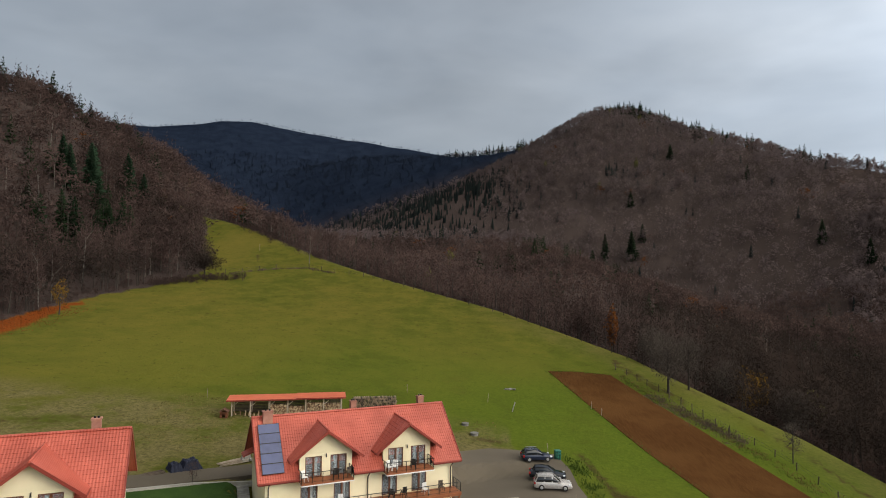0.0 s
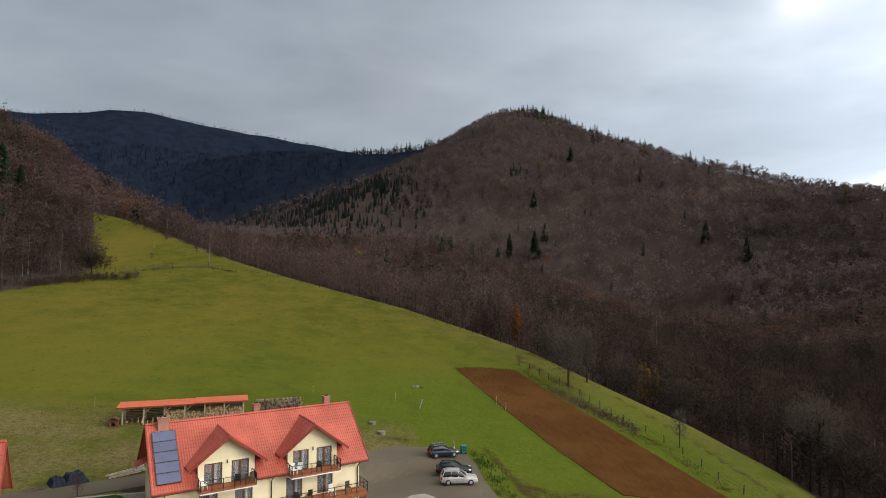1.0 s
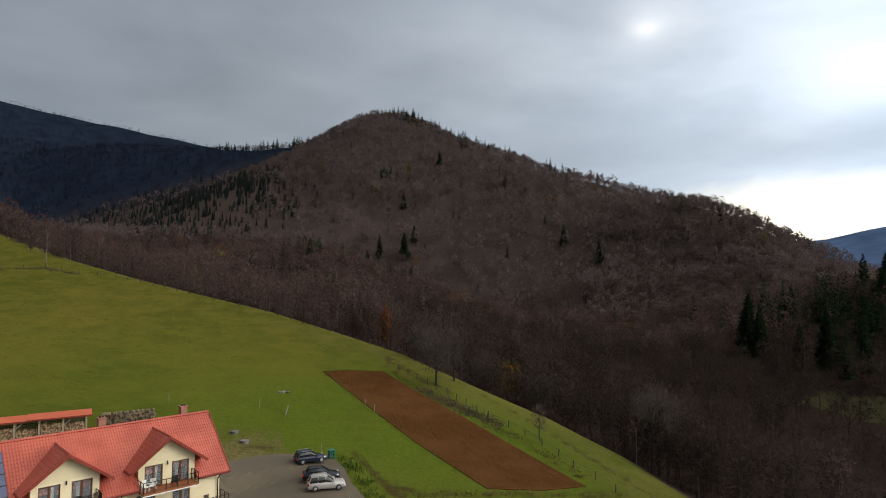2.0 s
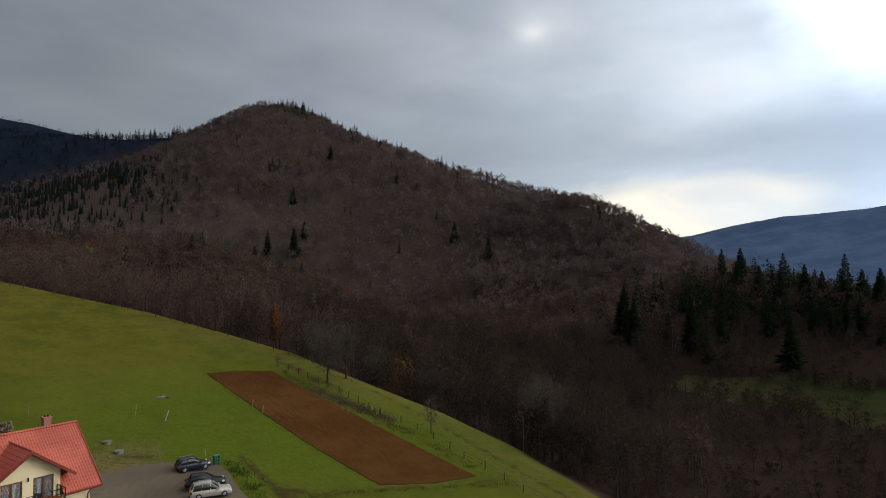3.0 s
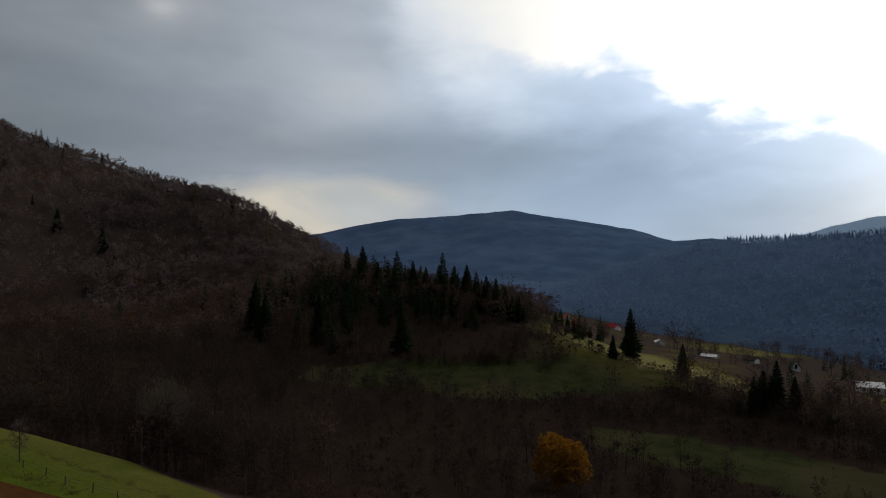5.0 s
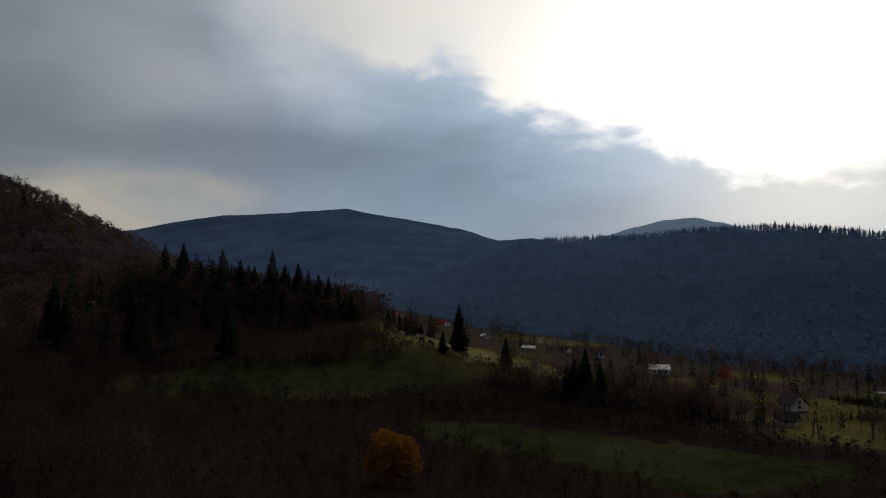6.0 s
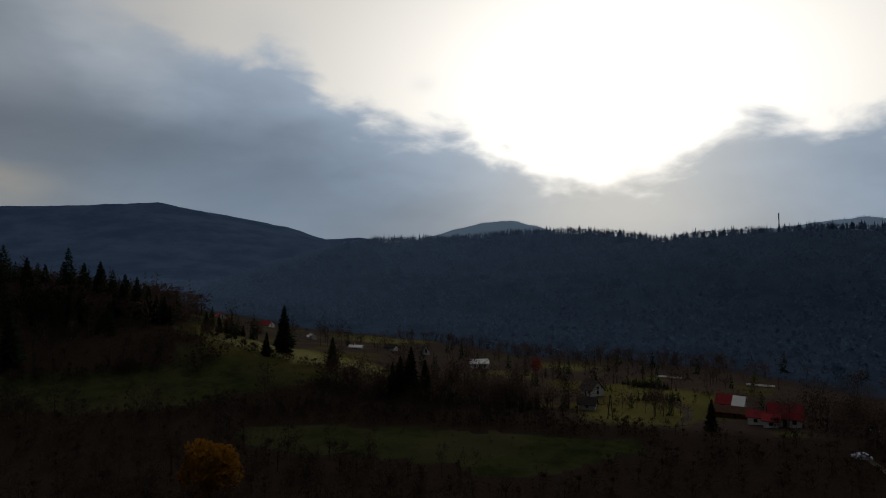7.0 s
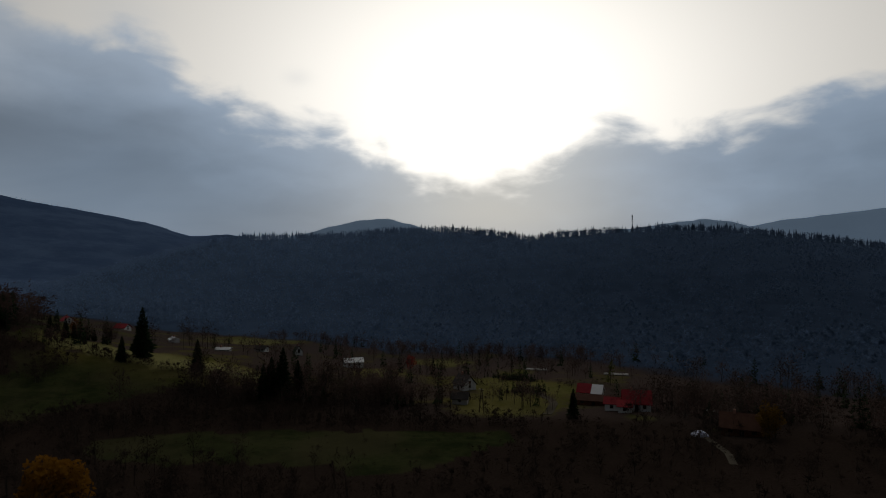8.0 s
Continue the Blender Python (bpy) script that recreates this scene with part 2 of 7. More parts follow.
def foliage(name, dark, light, grain=.18, facing=.5):
    """Twigs or needles: a tint a tree, a grain a clump; light passes through the thin sprays."""
    mat = bpy.data.materials.new(name)
    mat.use_nodes = True
    mat.node_tree.nodes.clear()
    k = Tree(mat.node_tree)
    tint = k.n("ShaderNodeAttribute", attribute_name="tint").outputs["Fac"]
    isle = k.n("ShaderNodeNewGeometry").outputs["Random Per Island"]
    f = k.m("ADD", k.m("MULTIPLY", tint, 1.0 - grain), k.m("MULTIPLY", isle, grain))
    tone = k.mix(f, dark, light)
    face, back, both = k.n("ShaderNodeBsdfDiffuse"), k.n("ShaderNodeBsdfTranslucent"), k.n("ShaderNodeMixShader")
    k.put(face.inputs[0], tone)
    k.put(back.inputs[0], tone)
    both.inputs[0].default_value = 0.35
    # leaf masses shade softly: the sprays' own facing counts only in part
    soft = k.n("ShaderNodeVectorMath", operation="MULTIPLY_ADD")
    k.put(soft.inputs[0], k.n("ShaderNodeNewGeometry").outputs["Normal"])
    soft.inputs[1].default_value = (facing, facing, facing)
    soft.inputs[2].default_value = (0.0, 0.0, 1.0 - facing)
    even = k.n("ShaderNodeVectorMath", operation="NORMALIZE")
    k.put(even.inputs[0], soft.outputs[0])
    k.put(face.inputs["Normal"], even.outputs[0])
    k.put(both.inputs[1], face.outputs[0])
    k.put(both.inputs[2], back.outputs[0])
    k.put(k.n("ShaderNodeOutputMaterial").inputs[0], both.outputs[0])
    return mat


MAT_GROUND = ground_material()
MAT_TWIG = foliage("bare_twigs", (0.043, 0.029, 0.025), (0.122, 0.080, 0.068), .18, .35)
MAT_BARK = foliage("bark", (0.034, 0.028, 0.024), (0.100, 0.086, 0.072))
MAT_PALE = foliage("birch_bark", (0.10, 0.088, 0.074), (0.23, 0.205, 0.175))
MAT_NEEDLE = foliage("needles", (0.010, 0.020, 0.010), (0.035, 0.055, 0.026))
MAT_PINE = foliage("pine_needles", (0.012, 0.026, 0.014), (0.046, 0.078, 0.044))
MAT_LARCH = foliage("yellow_green_crown", (0.075, 0.080, 0.025), (0.135, 0.125, 0.040))
MAT_RUST = foliage("rust_leaves", (0.075, 0.028, 0.012), (0.19, 0.070, 0.020))
MAT_RED = foliage("red_leaves", (0.16, 0.016, 0.010), (0.42, 0.036, 0.022))
MAT_GOLD = foliage("golden_leaves", (0.17, 0.075, 0.009), (0.38, 0.175, 0.020))
# dark forest of the back hill, its haze blue put into the colour
MAT_BACKWOOD = foliage("hazed_back_forest", (0.014, 0.019, 0.032), (0.027, 0.036, 0.055), .10, .2)
MAT_FARFIR = foliage("dark_far_firs", (0.014, 0.019, 0.019), (0.030, 0.038, 0.034), .10, .2)
# bare_twigs made paler and bluer: slight haze put into the colour
MAT_HILLTWIG = foliage("hazed_beech_twigs", (0.098, 0.076, 0.072), (0.175, 0.134, 0.128), .10, .2)
# trees across the valley, with the blue of the air haze in their colour
MAT_FARWOOD = foliage("hazed_conifers", (0.050, 0.082, 0.142), (0.225, 0.345, 0.555), .04, .08)
# bare_twigs darkened, mainly to paint the backlit shade of ravine and valley
MAT_DARKTWIG = foliage("darkened_twigs", (0.022, 0.016, 0.013), (0.058, 0.042, 0.034))
MAT_HAYTRACK = plain("gravel_track", (0.060, 0.052, 0.040), (0.105, 0.092, 0.072), .95, .5, 6, spec=.0)
# trees of the far ridges, painted in the same haze blue as the ground
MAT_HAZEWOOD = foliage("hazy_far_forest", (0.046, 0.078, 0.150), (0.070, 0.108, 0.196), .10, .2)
MAT_OCHRE = foliage("thin_ochre_leaves", (0.090, 0.052, 0.012), (0.24, 0.135, 0.026))

# ---- shape of the land (heights from the eye's level) ----


def smax(a, b, k):
    h = np.maximum(k - np.abs(a - b), 0) / k
    return np.maximum(a, b) + h * h * k / 4


def sstep(x, lo, hi):
    t = np.clip((x - lo) / (hi - lo), 0, 1)
    return t * t * (3 - 2 * t)


def crest(points, tree):
    """A crest from (bearing, height of its skyline in degrees, distance, fall of its flanks); tree: height of the wood on it."""
    out = []
    for az, el, d, fall in points:
        out.append((d * math.sin(radians(az)), d * math.cos(radians(az)), d * math.tan(radians(el)) - tree, fall))
    return np.array(out)


HILL = crest(((-6, 10.84, 1750, .24), (0, 11.05, 1500, .25), (4.5, 11.49, 1330, .34), (8, 12.02, 1230, .42), (9.8, 11.6, 1180, .5), (11.2, 12.4, 1130, .5), (12.6, 13.88, 1100, .5),
              (14.5, 14.94, 1060, .4), (16.7, 14.94, 1040, .4), (19, 14.24, 1010, .4), (21.4, 13.19, 985, .4), (24.7, 12.06, 940, .38), (29.6, 10.91, 880, .36), (32.7, 9.83, 830, .35),
              (36.6, 8.68, 785, .34), (41, 8.02, 720, .32), (44.4, 7.19, 670, .31), (46.4, 4.2, 635, .3), (48.2, 2.7, 585, .3), (50, 1.8, 545, .28), (51.4, 1.66, 520, .26),
              (57, 0.6, 400, .19)), 19)
SPUR = crest(((57, -1.7, 400, .16), (64, -3.3, 330, .16), (70.0, -5.1, 280, .15), (79.8, -7.6, 255, .13), (84, -9.0, 238, .12), (90, -11.2, 226, .12)), 0)
BLUE = crest(((-45, 11, 2300, .4), (-25.3, 11.85, 2250, .4), (-21.7, 12.41, 2250, .42), (-19.8, 12.85, 2250, .42), (-17.3, 12.99, 2250, .42), (-14.5, 12.66, 2230, .42), (-11.7, 12.25, 2200, .4),
              (-7.6, 11.86, 2150, .4), (-3.5, 11.34, 2080, .38), (0, 10.87, 2050, .38), (6, 9.8, 2000, .36)), 12)
LEFT = crest(((-75, 14, 420, .45), (-50, 15, 420, .45), (-35.9, 14.83, 420, .55), (-33, 14.14, 440, .55), (-30.5, 11.93, 460, .55), (-28, 12.16, 475, .55), (-22, 8.2, 510, .52),
              (-15.5, 5.2, 560, .42), (-8, 2.6, 560, .32)), 16)
RIGHT = crest(((69, -4.5, 2000, .3), (71.5, -4.67, 1950, .28), (75, -3.18, 1850, .27), (78.8, -1.92, 1740, .26), (82, 0.8, 1640, .22), (85, 1.73, 1550, .17), (88, 2.48, 1500, .14),
              (92, 2.7, 1460, .13), (96, 2.65, 1430, .13), (101, 3.27, 1400, .13), (106.5, 3.42, 1380, .13), (110, 3.09, 1350, .13), (113.8, 2.46, 1330, .13), (116.5, 2.99, 1310, .13),
              (121, 3.22, 1300, .13), (125.5, 3.41, 1280, .13), (130, 3.21, 1270, .13), (135.6, 2.4, 1290, .13), (140.5, 1.71, 1320, .13), (150, 1.8, 1310, .13), (165, 2.2, 1300, .13),
              (190, 3, 1300, .13), (230, 4, 1300, .2), (270, 5, 1300, .25), (290, 10, 800, .4)), 13)
FAR = crest(((40, 1.6, 3700, .2), (52, 2.86, 3600, .2), (55, 3.63, 3600, .22), (59, 4.34, 3600, .22), (63, 4.57, 3600, .22), (67, 4.91, 3600, .22), (69.6, 5.13, 3600, .22),
              (72.5, 4.55, 3600, .22), (75.8, 4, 3620, .2), (79.5, 3.37, 3650, .19), (83.5, 2.22, 3700, .16), (86.4, 2.43, 3720, .14), (92, 1.2, 3800, .1)), 0)
KNOB = crest(((90.5, 1.9, 3300, .2), (93.1, 2.62, 3300, .2), (95.5, 3.37, 3300, .2), (98, 3.84, 3300, .2), (100.5, 4.09, 3300, .2), (102.4, 3.57, 3300, .2), (104.2, 3.01, 3300, .2),
              (108, 2.2, 3300, .2)), 0)
KNOLL = crest(((122.5, 3, 2300, .25), (126.3, 3.58, 2300, .25), (128.1, 3.82, 2300, .25), (130.3, 3.49, 2300, .25), (132.6, 2.64, 2300, .25), (136, 2.2, 2300, .25)), 0)
LAST = crest(((127, 2, 4200, .2), (132, 3.13, 4200, .2), (134.8, 3.66, 4200, .2), (137.5, 3.84, 4200, .2), (140.8, 4.24, 4200, .2), (150, 5, 4200, .2), (175, 4, 4200, .2)), 0)
BROW = np.array(((-135, 320), (-90, 281), (-46.8, 229.7), (-23.3, 206.8), (-4.1, 190.2), (13.8, 175.5), (30.7, 156.2), (41.2, 143.0), (46.4, 131.8),
                 (53.0, 117.3), (58.5, 104.8), (62.2, 90), (61.8, 73.5), (60, 40), (57, 0), (50, -120)))
LANE_EDGE = np.array(((262, 100), (250.6, 76.3), (246.3, 62.1), (239.4, 49.9), (237.2, 39.6), (233.4, 27.6), (230, 12), (228, -4)))
WOOD_EDGE = np.array(((-110, 60), (-95, 110), (-91.9, 129.7), (-92.9, 150), (-89.2, 168.6), (-80.8, 184.1), (-76, 205), (-80, 222), (-95, 251), (-104, 281), (-150, 330)))
HOUSE_TURN = 24.0
HOUSE_U = Vector((math.cos(radians(HOUSE_TURN)), math.sin(radians(HOUSE_TURN)), 0))
HOUSE_AT = Vector((-9.5, 67.5, 0))


def ridge(x, y, pts, round_by=14.0):
    """Height of a hill with that crest: the stretches of crest count the more the nearer they are."""
    total, weights = np.zeros(x.shape), np.zeros(x.shape)
    for a, b in zip(pts[:-1], pts[1:]):
        dx, dy = b[0] - a[0], b[1] - a[1]
        t = np.clip(((x - a[0]) * dx + (y - a[1]) * dy) / (dx * dx + dy * dy), 0, 1)
        d = np.hypot(x - a[0] - t * dx, y - a[1] - t * dy)
        w = 1 / (d * d + 60.0) ** 2.5
        total += w * (a[2] + t * (b[2] - a[2]) - (a[3] + t * (b[3] - a[3])) * (np.sqrt(d * d + round_by ** 2) - round_by))
        weights += w
    return total / weights


def side(x, y, line):
    """Signed distance from a line: positive to the right of its run."""
    best, sign = np.full(x.shape, 1e9), np.zeros(x.shape)
    for a, b in zip(line[:-1], line[1:]):
        dx, dy = b - a
        t = np.clip(((x - a[0]) * dx + (y - a[1]) * dy) / (dx * dx + dy * dy), 0, 1)
        d = np.hypot(x - a[0] - t * dx, y - a[1] - t * dy)
        s = np.sign((x - a[0]) * dy - (y - a[1]) * dx)
        sign = np.where(d < best - 1e-6, s, sign)
        best = np.minimum(best, d)
    return best * sign


def waves(x, y, size, seed):
    rng = np.random.default_rng(seed)
    out, amp = np.zeros(x.shape), 1.0
    for i in range(9):
        a, p = rng.uniform(0, 6.283, 2)
        out += amp * np.sin((x * math.cos(a) + y * math.sin(a)) * 6.283 / size + p)
        size, amp = size * 0.74, amp * 0.80
    return out / 2.2


def terrace(x, y):
    """1 on the levelled yard of the guest house and its car park, 0 away from it."""
    px, py = x - HOUSE_AT.x, y - HOUSE_AT.y
    u, v = px * HOUSE_U.x + py * HOUSE_U.y, -px * HOUSE_U.y + py * HOUSE_U.x
    house = sstep(u, -12.5, -10) * sstep(-u, -27, -22) * sstep(-v, -5, -2.5)
    return np.clip(house, 0, 1)


def land(x, y):
    x, y = np.asarray(x, float), np.asarray(y, float)
    d = np.hypot(x, y)
    a, b = np.clip(x, -160, 90) / 100, np.clip(y, 15, 300) / 100
    meadow = -25.317 - 14.361 * a - 3.931 * b - .526 * a * a + 5.931 * a * b + 7.311 * b * b
    brow = -side(x, y, BROW)
    over = np.maximum(brow + 2.6, 0)
    meadow = meadow - 0.62 * (np.sqrt(over * over + 36) - 6)
    yard = terrace(x, y)
    meadow = meadow * (1 - yard) + np.minimum(meadow, -25.7) * yard
    rise = (1 - sstep(x, 70, 240)) * np.clip(y - 130, 0, 500) * 0.135
    floor = -38 - 0.055 * np.clip(x - 70, 0, 250) + rise + 0.7 * waves(x, y, 90, 4)
    rough = sstep(d, 230, 500)
    z = smax(meadow, floor, 8)
    z = smax(z, ridge(x, y, LEFT) + 3 * rough * waves(x, y, 130, 1), 14)
    hill = ridge(x, y, HILL, 24)
    z = smax(z, hill + sstep(d, 260, 480) * (1 - .6 * sstep(hill, 120, 220)) * 5 * (waves(x, y, 210, 2) - 1), 12)
    z = smax(z, ridge(x, y, SPUR, 20), 8)
    z = smax(z, ridge(x, y, BLUE, 40), 20)
    z = smax(z, ridge(x, y, RIGHT, 40) + rough_right(x, y, d), 20)
    for pts in (FAR, KNOB, KNOLL, LAST):
        z = smax(z, ridge(x, y, pts, 60) + sstep(d, 1800, 2200) * 4 * waves(x, y, 420, 16), 20)
    return z + EYE_Z


def rough_right(x, y, d):
    return sstep(d, 230, 500) * 2.0 * waves(x, y, 260, 5)


def wooded(x, y):
    """How much wood covers the ground, 0 to 1."""
    brow, edge = -side(x, y, BROW), side(x, y, WOOD_EDGE)
    d = np.hypot(x, y)
    left = sstep(-edge, .5, 4.5) * (y > 40)
    past = sstep(brow, 3, 8)
    az = np.degrees(np.arctan2(x, y)) + 1.3 * waves(x, y, 34, 6)
    d = d + 5 * waves(x, y, 40, 7)
    # open ground right of the brow: the clearing on the spur, the spur's pasture, the village in the valley
    wx, wy = x + 3.0 * waves(x, y, 34, 6), y + 3.0 * waves(x, y, 40, 7)
    clear = np.maximum(inside(wx, wy, GLADE), inside(wx, wy, LOW_GLADE)) * 1.0
    past_spur = sstep(az, 70.0, 72.5) * sstep(d, 200, 215) * sstep(-d, -300, -285) * sstep(-az, -90, -88)
    village = sstep(az, 86, 90) * sstep(d, 190, 200) * sstep(-d, -640, -600) * (1 - sstep(az, 119, 125)) + sstep(az, 71, 73.5) * sstep(d, 292, 304) * sstep(-d, -1000, -900)
    open_ = np.clip(clear + past_spur + village, 0, 1) * (1 - inside(wx, wy, THICKET))
    return np.clip(np.maximum(left, past * (1 - open_)), 0, 1)


# pastures on the valley floor and the thicket between them
GLADE = ((186, 151), (200, 112), (214, 84), (226, 66), (246, 74), (262, 62), (236, 22), (216, 22), (196, 48), (178, 68), (172, 97), (168, 128), (168, 144))
LOW_GLADE = ((166, 40), (170, 16), (164, -4), (154, -32), (146, -58), (132, -54), (120, -22), (134, 4), (146, 24), (152, 40))
THICKET = ((178, 68), (197, 48), (217, 20), (206, -12), (193, -44), (184, -70), (153, -68), (158, -38), (171, 0), (176, 36))
TRACKS = (((36.5, 137), (40.5, 124), (44, 114)), ((38.4, 137), (42.0, 124.5), (45.2, 115)), ((50, 117), (53.5, 106), (55.5, 95), (56.5, 84), (57.5, 72), (58, 62)), ((19.0, 87), (20.2, 80), (21.6, 71)))


def mesh_from(name, verts, faces, mats, mat_index=None, tint=None, smooth=False):
    me = bpy.data.meshes.new(name)
    verts, faces = np.asarray(verts, np.float32), np.asarray(faces, np.int32)
    n = faces.shape[1]
    me.vertices.add(len(verts))
    me.vertices.foreach_set("co", verts.ravel())
    me.loops.add(faces.size)
    me.loops.foreach_set("vertex_index", faces.ravel())
    me.polygons.add(len(faces))
    me.polygons.foreach_set("loop_start", np.arange(0, faces.size, n, dtype=np.int32))
    for mat in mats:
        me.materials.append(mat)
    if mat_index is not None:
        me.polygons.foreach_set("material_index", np.asarray(mat_index, np.int32))
    if tint is not None:
        me.attributes.new("tint", "FLOAT", "POINT").data.foreach_set("value", np.asarray(tint, np.float32))
    me.update(calc_edges=True)
    me.polygons.foreach_set("use_smooth", np.full(len(faces), smooth))
    return me


CAR_PARK = ((-2.5, 76.5), (2.0, 82.5), (6.5, 85.0), (11.0, 85.6), (15.5, 85.4), (16.6, 81), (16.6, 76), (17.4, 70), (18, 60), (6.0, 58), (2.5, 66))
LANE = ((-60, 43.5), (-36, 58.6), (-28, 63.4), (-19.9, 68.8), (-20.8, 71.9), (-29, 66.4), (-37.5, 61.6), (-62, 46.5))
PLOUGHED = ((21.6, 126.8), (27.5, 127.9), (34.4, 127.6), (38.2, 114.6), (42.0, 102.5), (45.6, 88.5), (48.9, 74.4), (41.5, 73.2), (33.8, 73.9), (29.6, 90.0), (25.6, 109.0))
PAVED = (CAR_PARK, LANE, PLOUGHED)


def inside(x, y, outline):
    hit = np.zeros(x.shape, bool)
    for (ax, ay), (bx, by) in zip(outline, outline[1:] + outline[:1]):
        if ay != by:
            hit ^= ((ay > y) != (by > y)) & (x < (bx - ax) * (y - ay) / (by - ay) + ax)
    return hit


def right_wood(x, y):
    """1 on the wooded hill across the valley."""
    d, az = np.hypot(x, y), np.degrees(np.arctan2(x, y))
    foot = np.interp(az, (66, 72, 82, 90, 101, 117, 131, 175, 180), (1500, 760, 480, 430, 352, 328, 245, 245, 300)) + 9 * waves(x, y, 70, 17)
    gap = np.exp(-(((x - 930) / 60) ** 2 + ((y - 302) / 22) ** 2))
    return sstep(d - foot, -10, 25) * (1 - sstep(gap, .25, .5)) * (az > 66) * (ridge(x, y, RIGHT, 40) > -130)


def make_ground():
    rings, spokes = 270, 720
    r = np.concatenate([[0.0], 4.0 * (4950 / 4.0) ** (np.arange(rings) / (rings - 1))])
    a = np.arange(spokes) / spokes * 2 * math.pi
    rr, aa = np.meshgrid(r[1:], a, indexing="ij")
    x, y = rr * np.sin(aa), rr * np.cos(aa)
    z = land(x, y)
    for outline in PAVED:
        rim = np.abs(side(x, y, np.array(outline + outline[:1], float)))
        z = z - .45 * inside(x, y, outline) * sstep(rim, .8, 3.0)
    verts = np.stack([x, y, z], -1).reshape(-1, 3)
    i, j = np.meshgrid(np.arange(rings - 1), np.arange(spokes), indexing="ij")
    j2 = (j + 1) % spokes
    faces = np.stack([i * spokes + j, i * spokes + j2, (i + 1) * spokes + j2, (i + 1) * spokes + j], -1).reshape(-1, 4)[:, ::-1]
    hub = np.array([[0, 0, float(land(np.zeros(1), np.zeros(1))[0])]])
    verts = np.concatenate([verts, hub])
    fan = np.array([(k, len(verts) - 1, (k + 1) % spokes, (k + 1) % spokes) for k in range(spokes)])
    me = mesh_from("ground", verts, faces, [MAT_GROUND], smooth=True)
    bm = bmesh.new()
    bm.from_mesh(me)
    bm.verts.ensure_lookup_table()
    for k in range(spokes):
        bm.faces.new((bm.verts[k], bm.verts[len(verts) - 1], bm.verts[(k + 1) % spokes]))
    bmesh.ops.recalc_face_normals(bm, faces=bm.faces)
    bm.to_mesh(me)
    bm.free()
    x, y = verts[:, 0], verts[:, 1]
    d = np.hypot(x, y)
    az = np.degrees(np.arctan2(x, y))
    wood = wooded(x, y)
    lane_line = side(x, y, SPUR[2:, :2])
    strip = sstep(az, 71.5, 73.5) * sstep(-lane_line, -4.5, -2.5) * sstep(lane_line, -22, -14) * sstep(-az, -93, -90)
    valley = sstep(-side(x, y, BROW), 4, 12)
    field = np.exp(-(((x - 178) / 17) ** 2 + ((y + 68) / 21) ** 2)) + np.exp(-(((x - 206) / 15) ** 2 + ((y + 92) / 15) ** 2)) + .6 * np.exp(-(((x - 235) / 22) ** 2 + ((y + 88) / 30) ** 2)) + .7 * np.exp(-(((x - 150) / 8) ** 2 + ((y + 98) / 7) ** 2)) + .7 * np.exp(-(((x - 128) / 12) ** 2 + ((y + 110) / 8) ** 2))
    open_floor = np.maximum(inside(x, y, GLADE), inside(x, y, LOW_GLADE)) * 1.0
    wood = np.maximum(wood, valley * (.44 + .16 * sstep(az, 84, 90) + .12 * waves(x, y, 60, 15)) * (1 - .8 * strip) * (1 - .7 * open_floor))
    basin = sstep(d, 238, 262) * sstep(az, 72, 76) * sstep(-az, -128, -118)
    wood = wood * (1 - .85 * np.clip(field, 0, 1)) 
    meads = sum(np.exp(-((x - a) ** 2 + (y - b) ** 2) / r ** 2) for a, b, r in ((412, 2, 26), (385, 16, 16), (300, -84, 14), (262, -46, 12)))
    wood = np.maximum(wood, basin * (.62 + .25 * waves(x, y, 45, 44))) * (1 - .8 * np.clip(meads, 0, 1))
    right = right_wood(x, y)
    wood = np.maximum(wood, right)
    # back hill and saddle take the painted dark haze blue
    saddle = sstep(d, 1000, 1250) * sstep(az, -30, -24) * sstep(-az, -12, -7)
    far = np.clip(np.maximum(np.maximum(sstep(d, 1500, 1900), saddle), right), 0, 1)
    # valley floor takes a little of the painted haze tone
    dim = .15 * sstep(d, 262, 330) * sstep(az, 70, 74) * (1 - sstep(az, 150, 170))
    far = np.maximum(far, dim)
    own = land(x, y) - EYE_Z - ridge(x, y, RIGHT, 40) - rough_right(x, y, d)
    # share of the pale haze colour, strongest on the ridges farthest right
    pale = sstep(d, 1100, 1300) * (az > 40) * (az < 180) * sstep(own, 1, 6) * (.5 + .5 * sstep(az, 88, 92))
    z = verts[:, 2]
    dry = np.clip(sstep(-y, -98, -88) * (x < 10) + .5 * sstep(d, 150, 190) * (side(x, y, BROW) < 0) + .35 * sstep(-side(x, y, BROW), -13, -3) * sstep(-d, -190, -150), 0, 1)
    lane = side(x, y, LANE_EDGE)
    # spur strip, coloured brighter as if the sun caught it
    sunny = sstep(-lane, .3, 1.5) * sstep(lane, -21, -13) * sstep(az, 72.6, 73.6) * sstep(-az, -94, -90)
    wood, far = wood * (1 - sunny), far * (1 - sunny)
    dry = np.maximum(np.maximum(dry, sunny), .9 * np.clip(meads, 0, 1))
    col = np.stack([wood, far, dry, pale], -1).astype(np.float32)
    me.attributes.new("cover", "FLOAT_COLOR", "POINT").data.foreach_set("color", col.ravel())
    fresh = np.exp(-((x - 24) ** 2 + (y - 98) ** 2) / 38 ** 2) + .4 * np.exp(-((x - 52) ** 2 + (y - 88) ** 2) / 22 ** 2) + .35 * np.exp(-((x + 40) ** 2 + (y - 112) ** 2) / 40 ** 2)
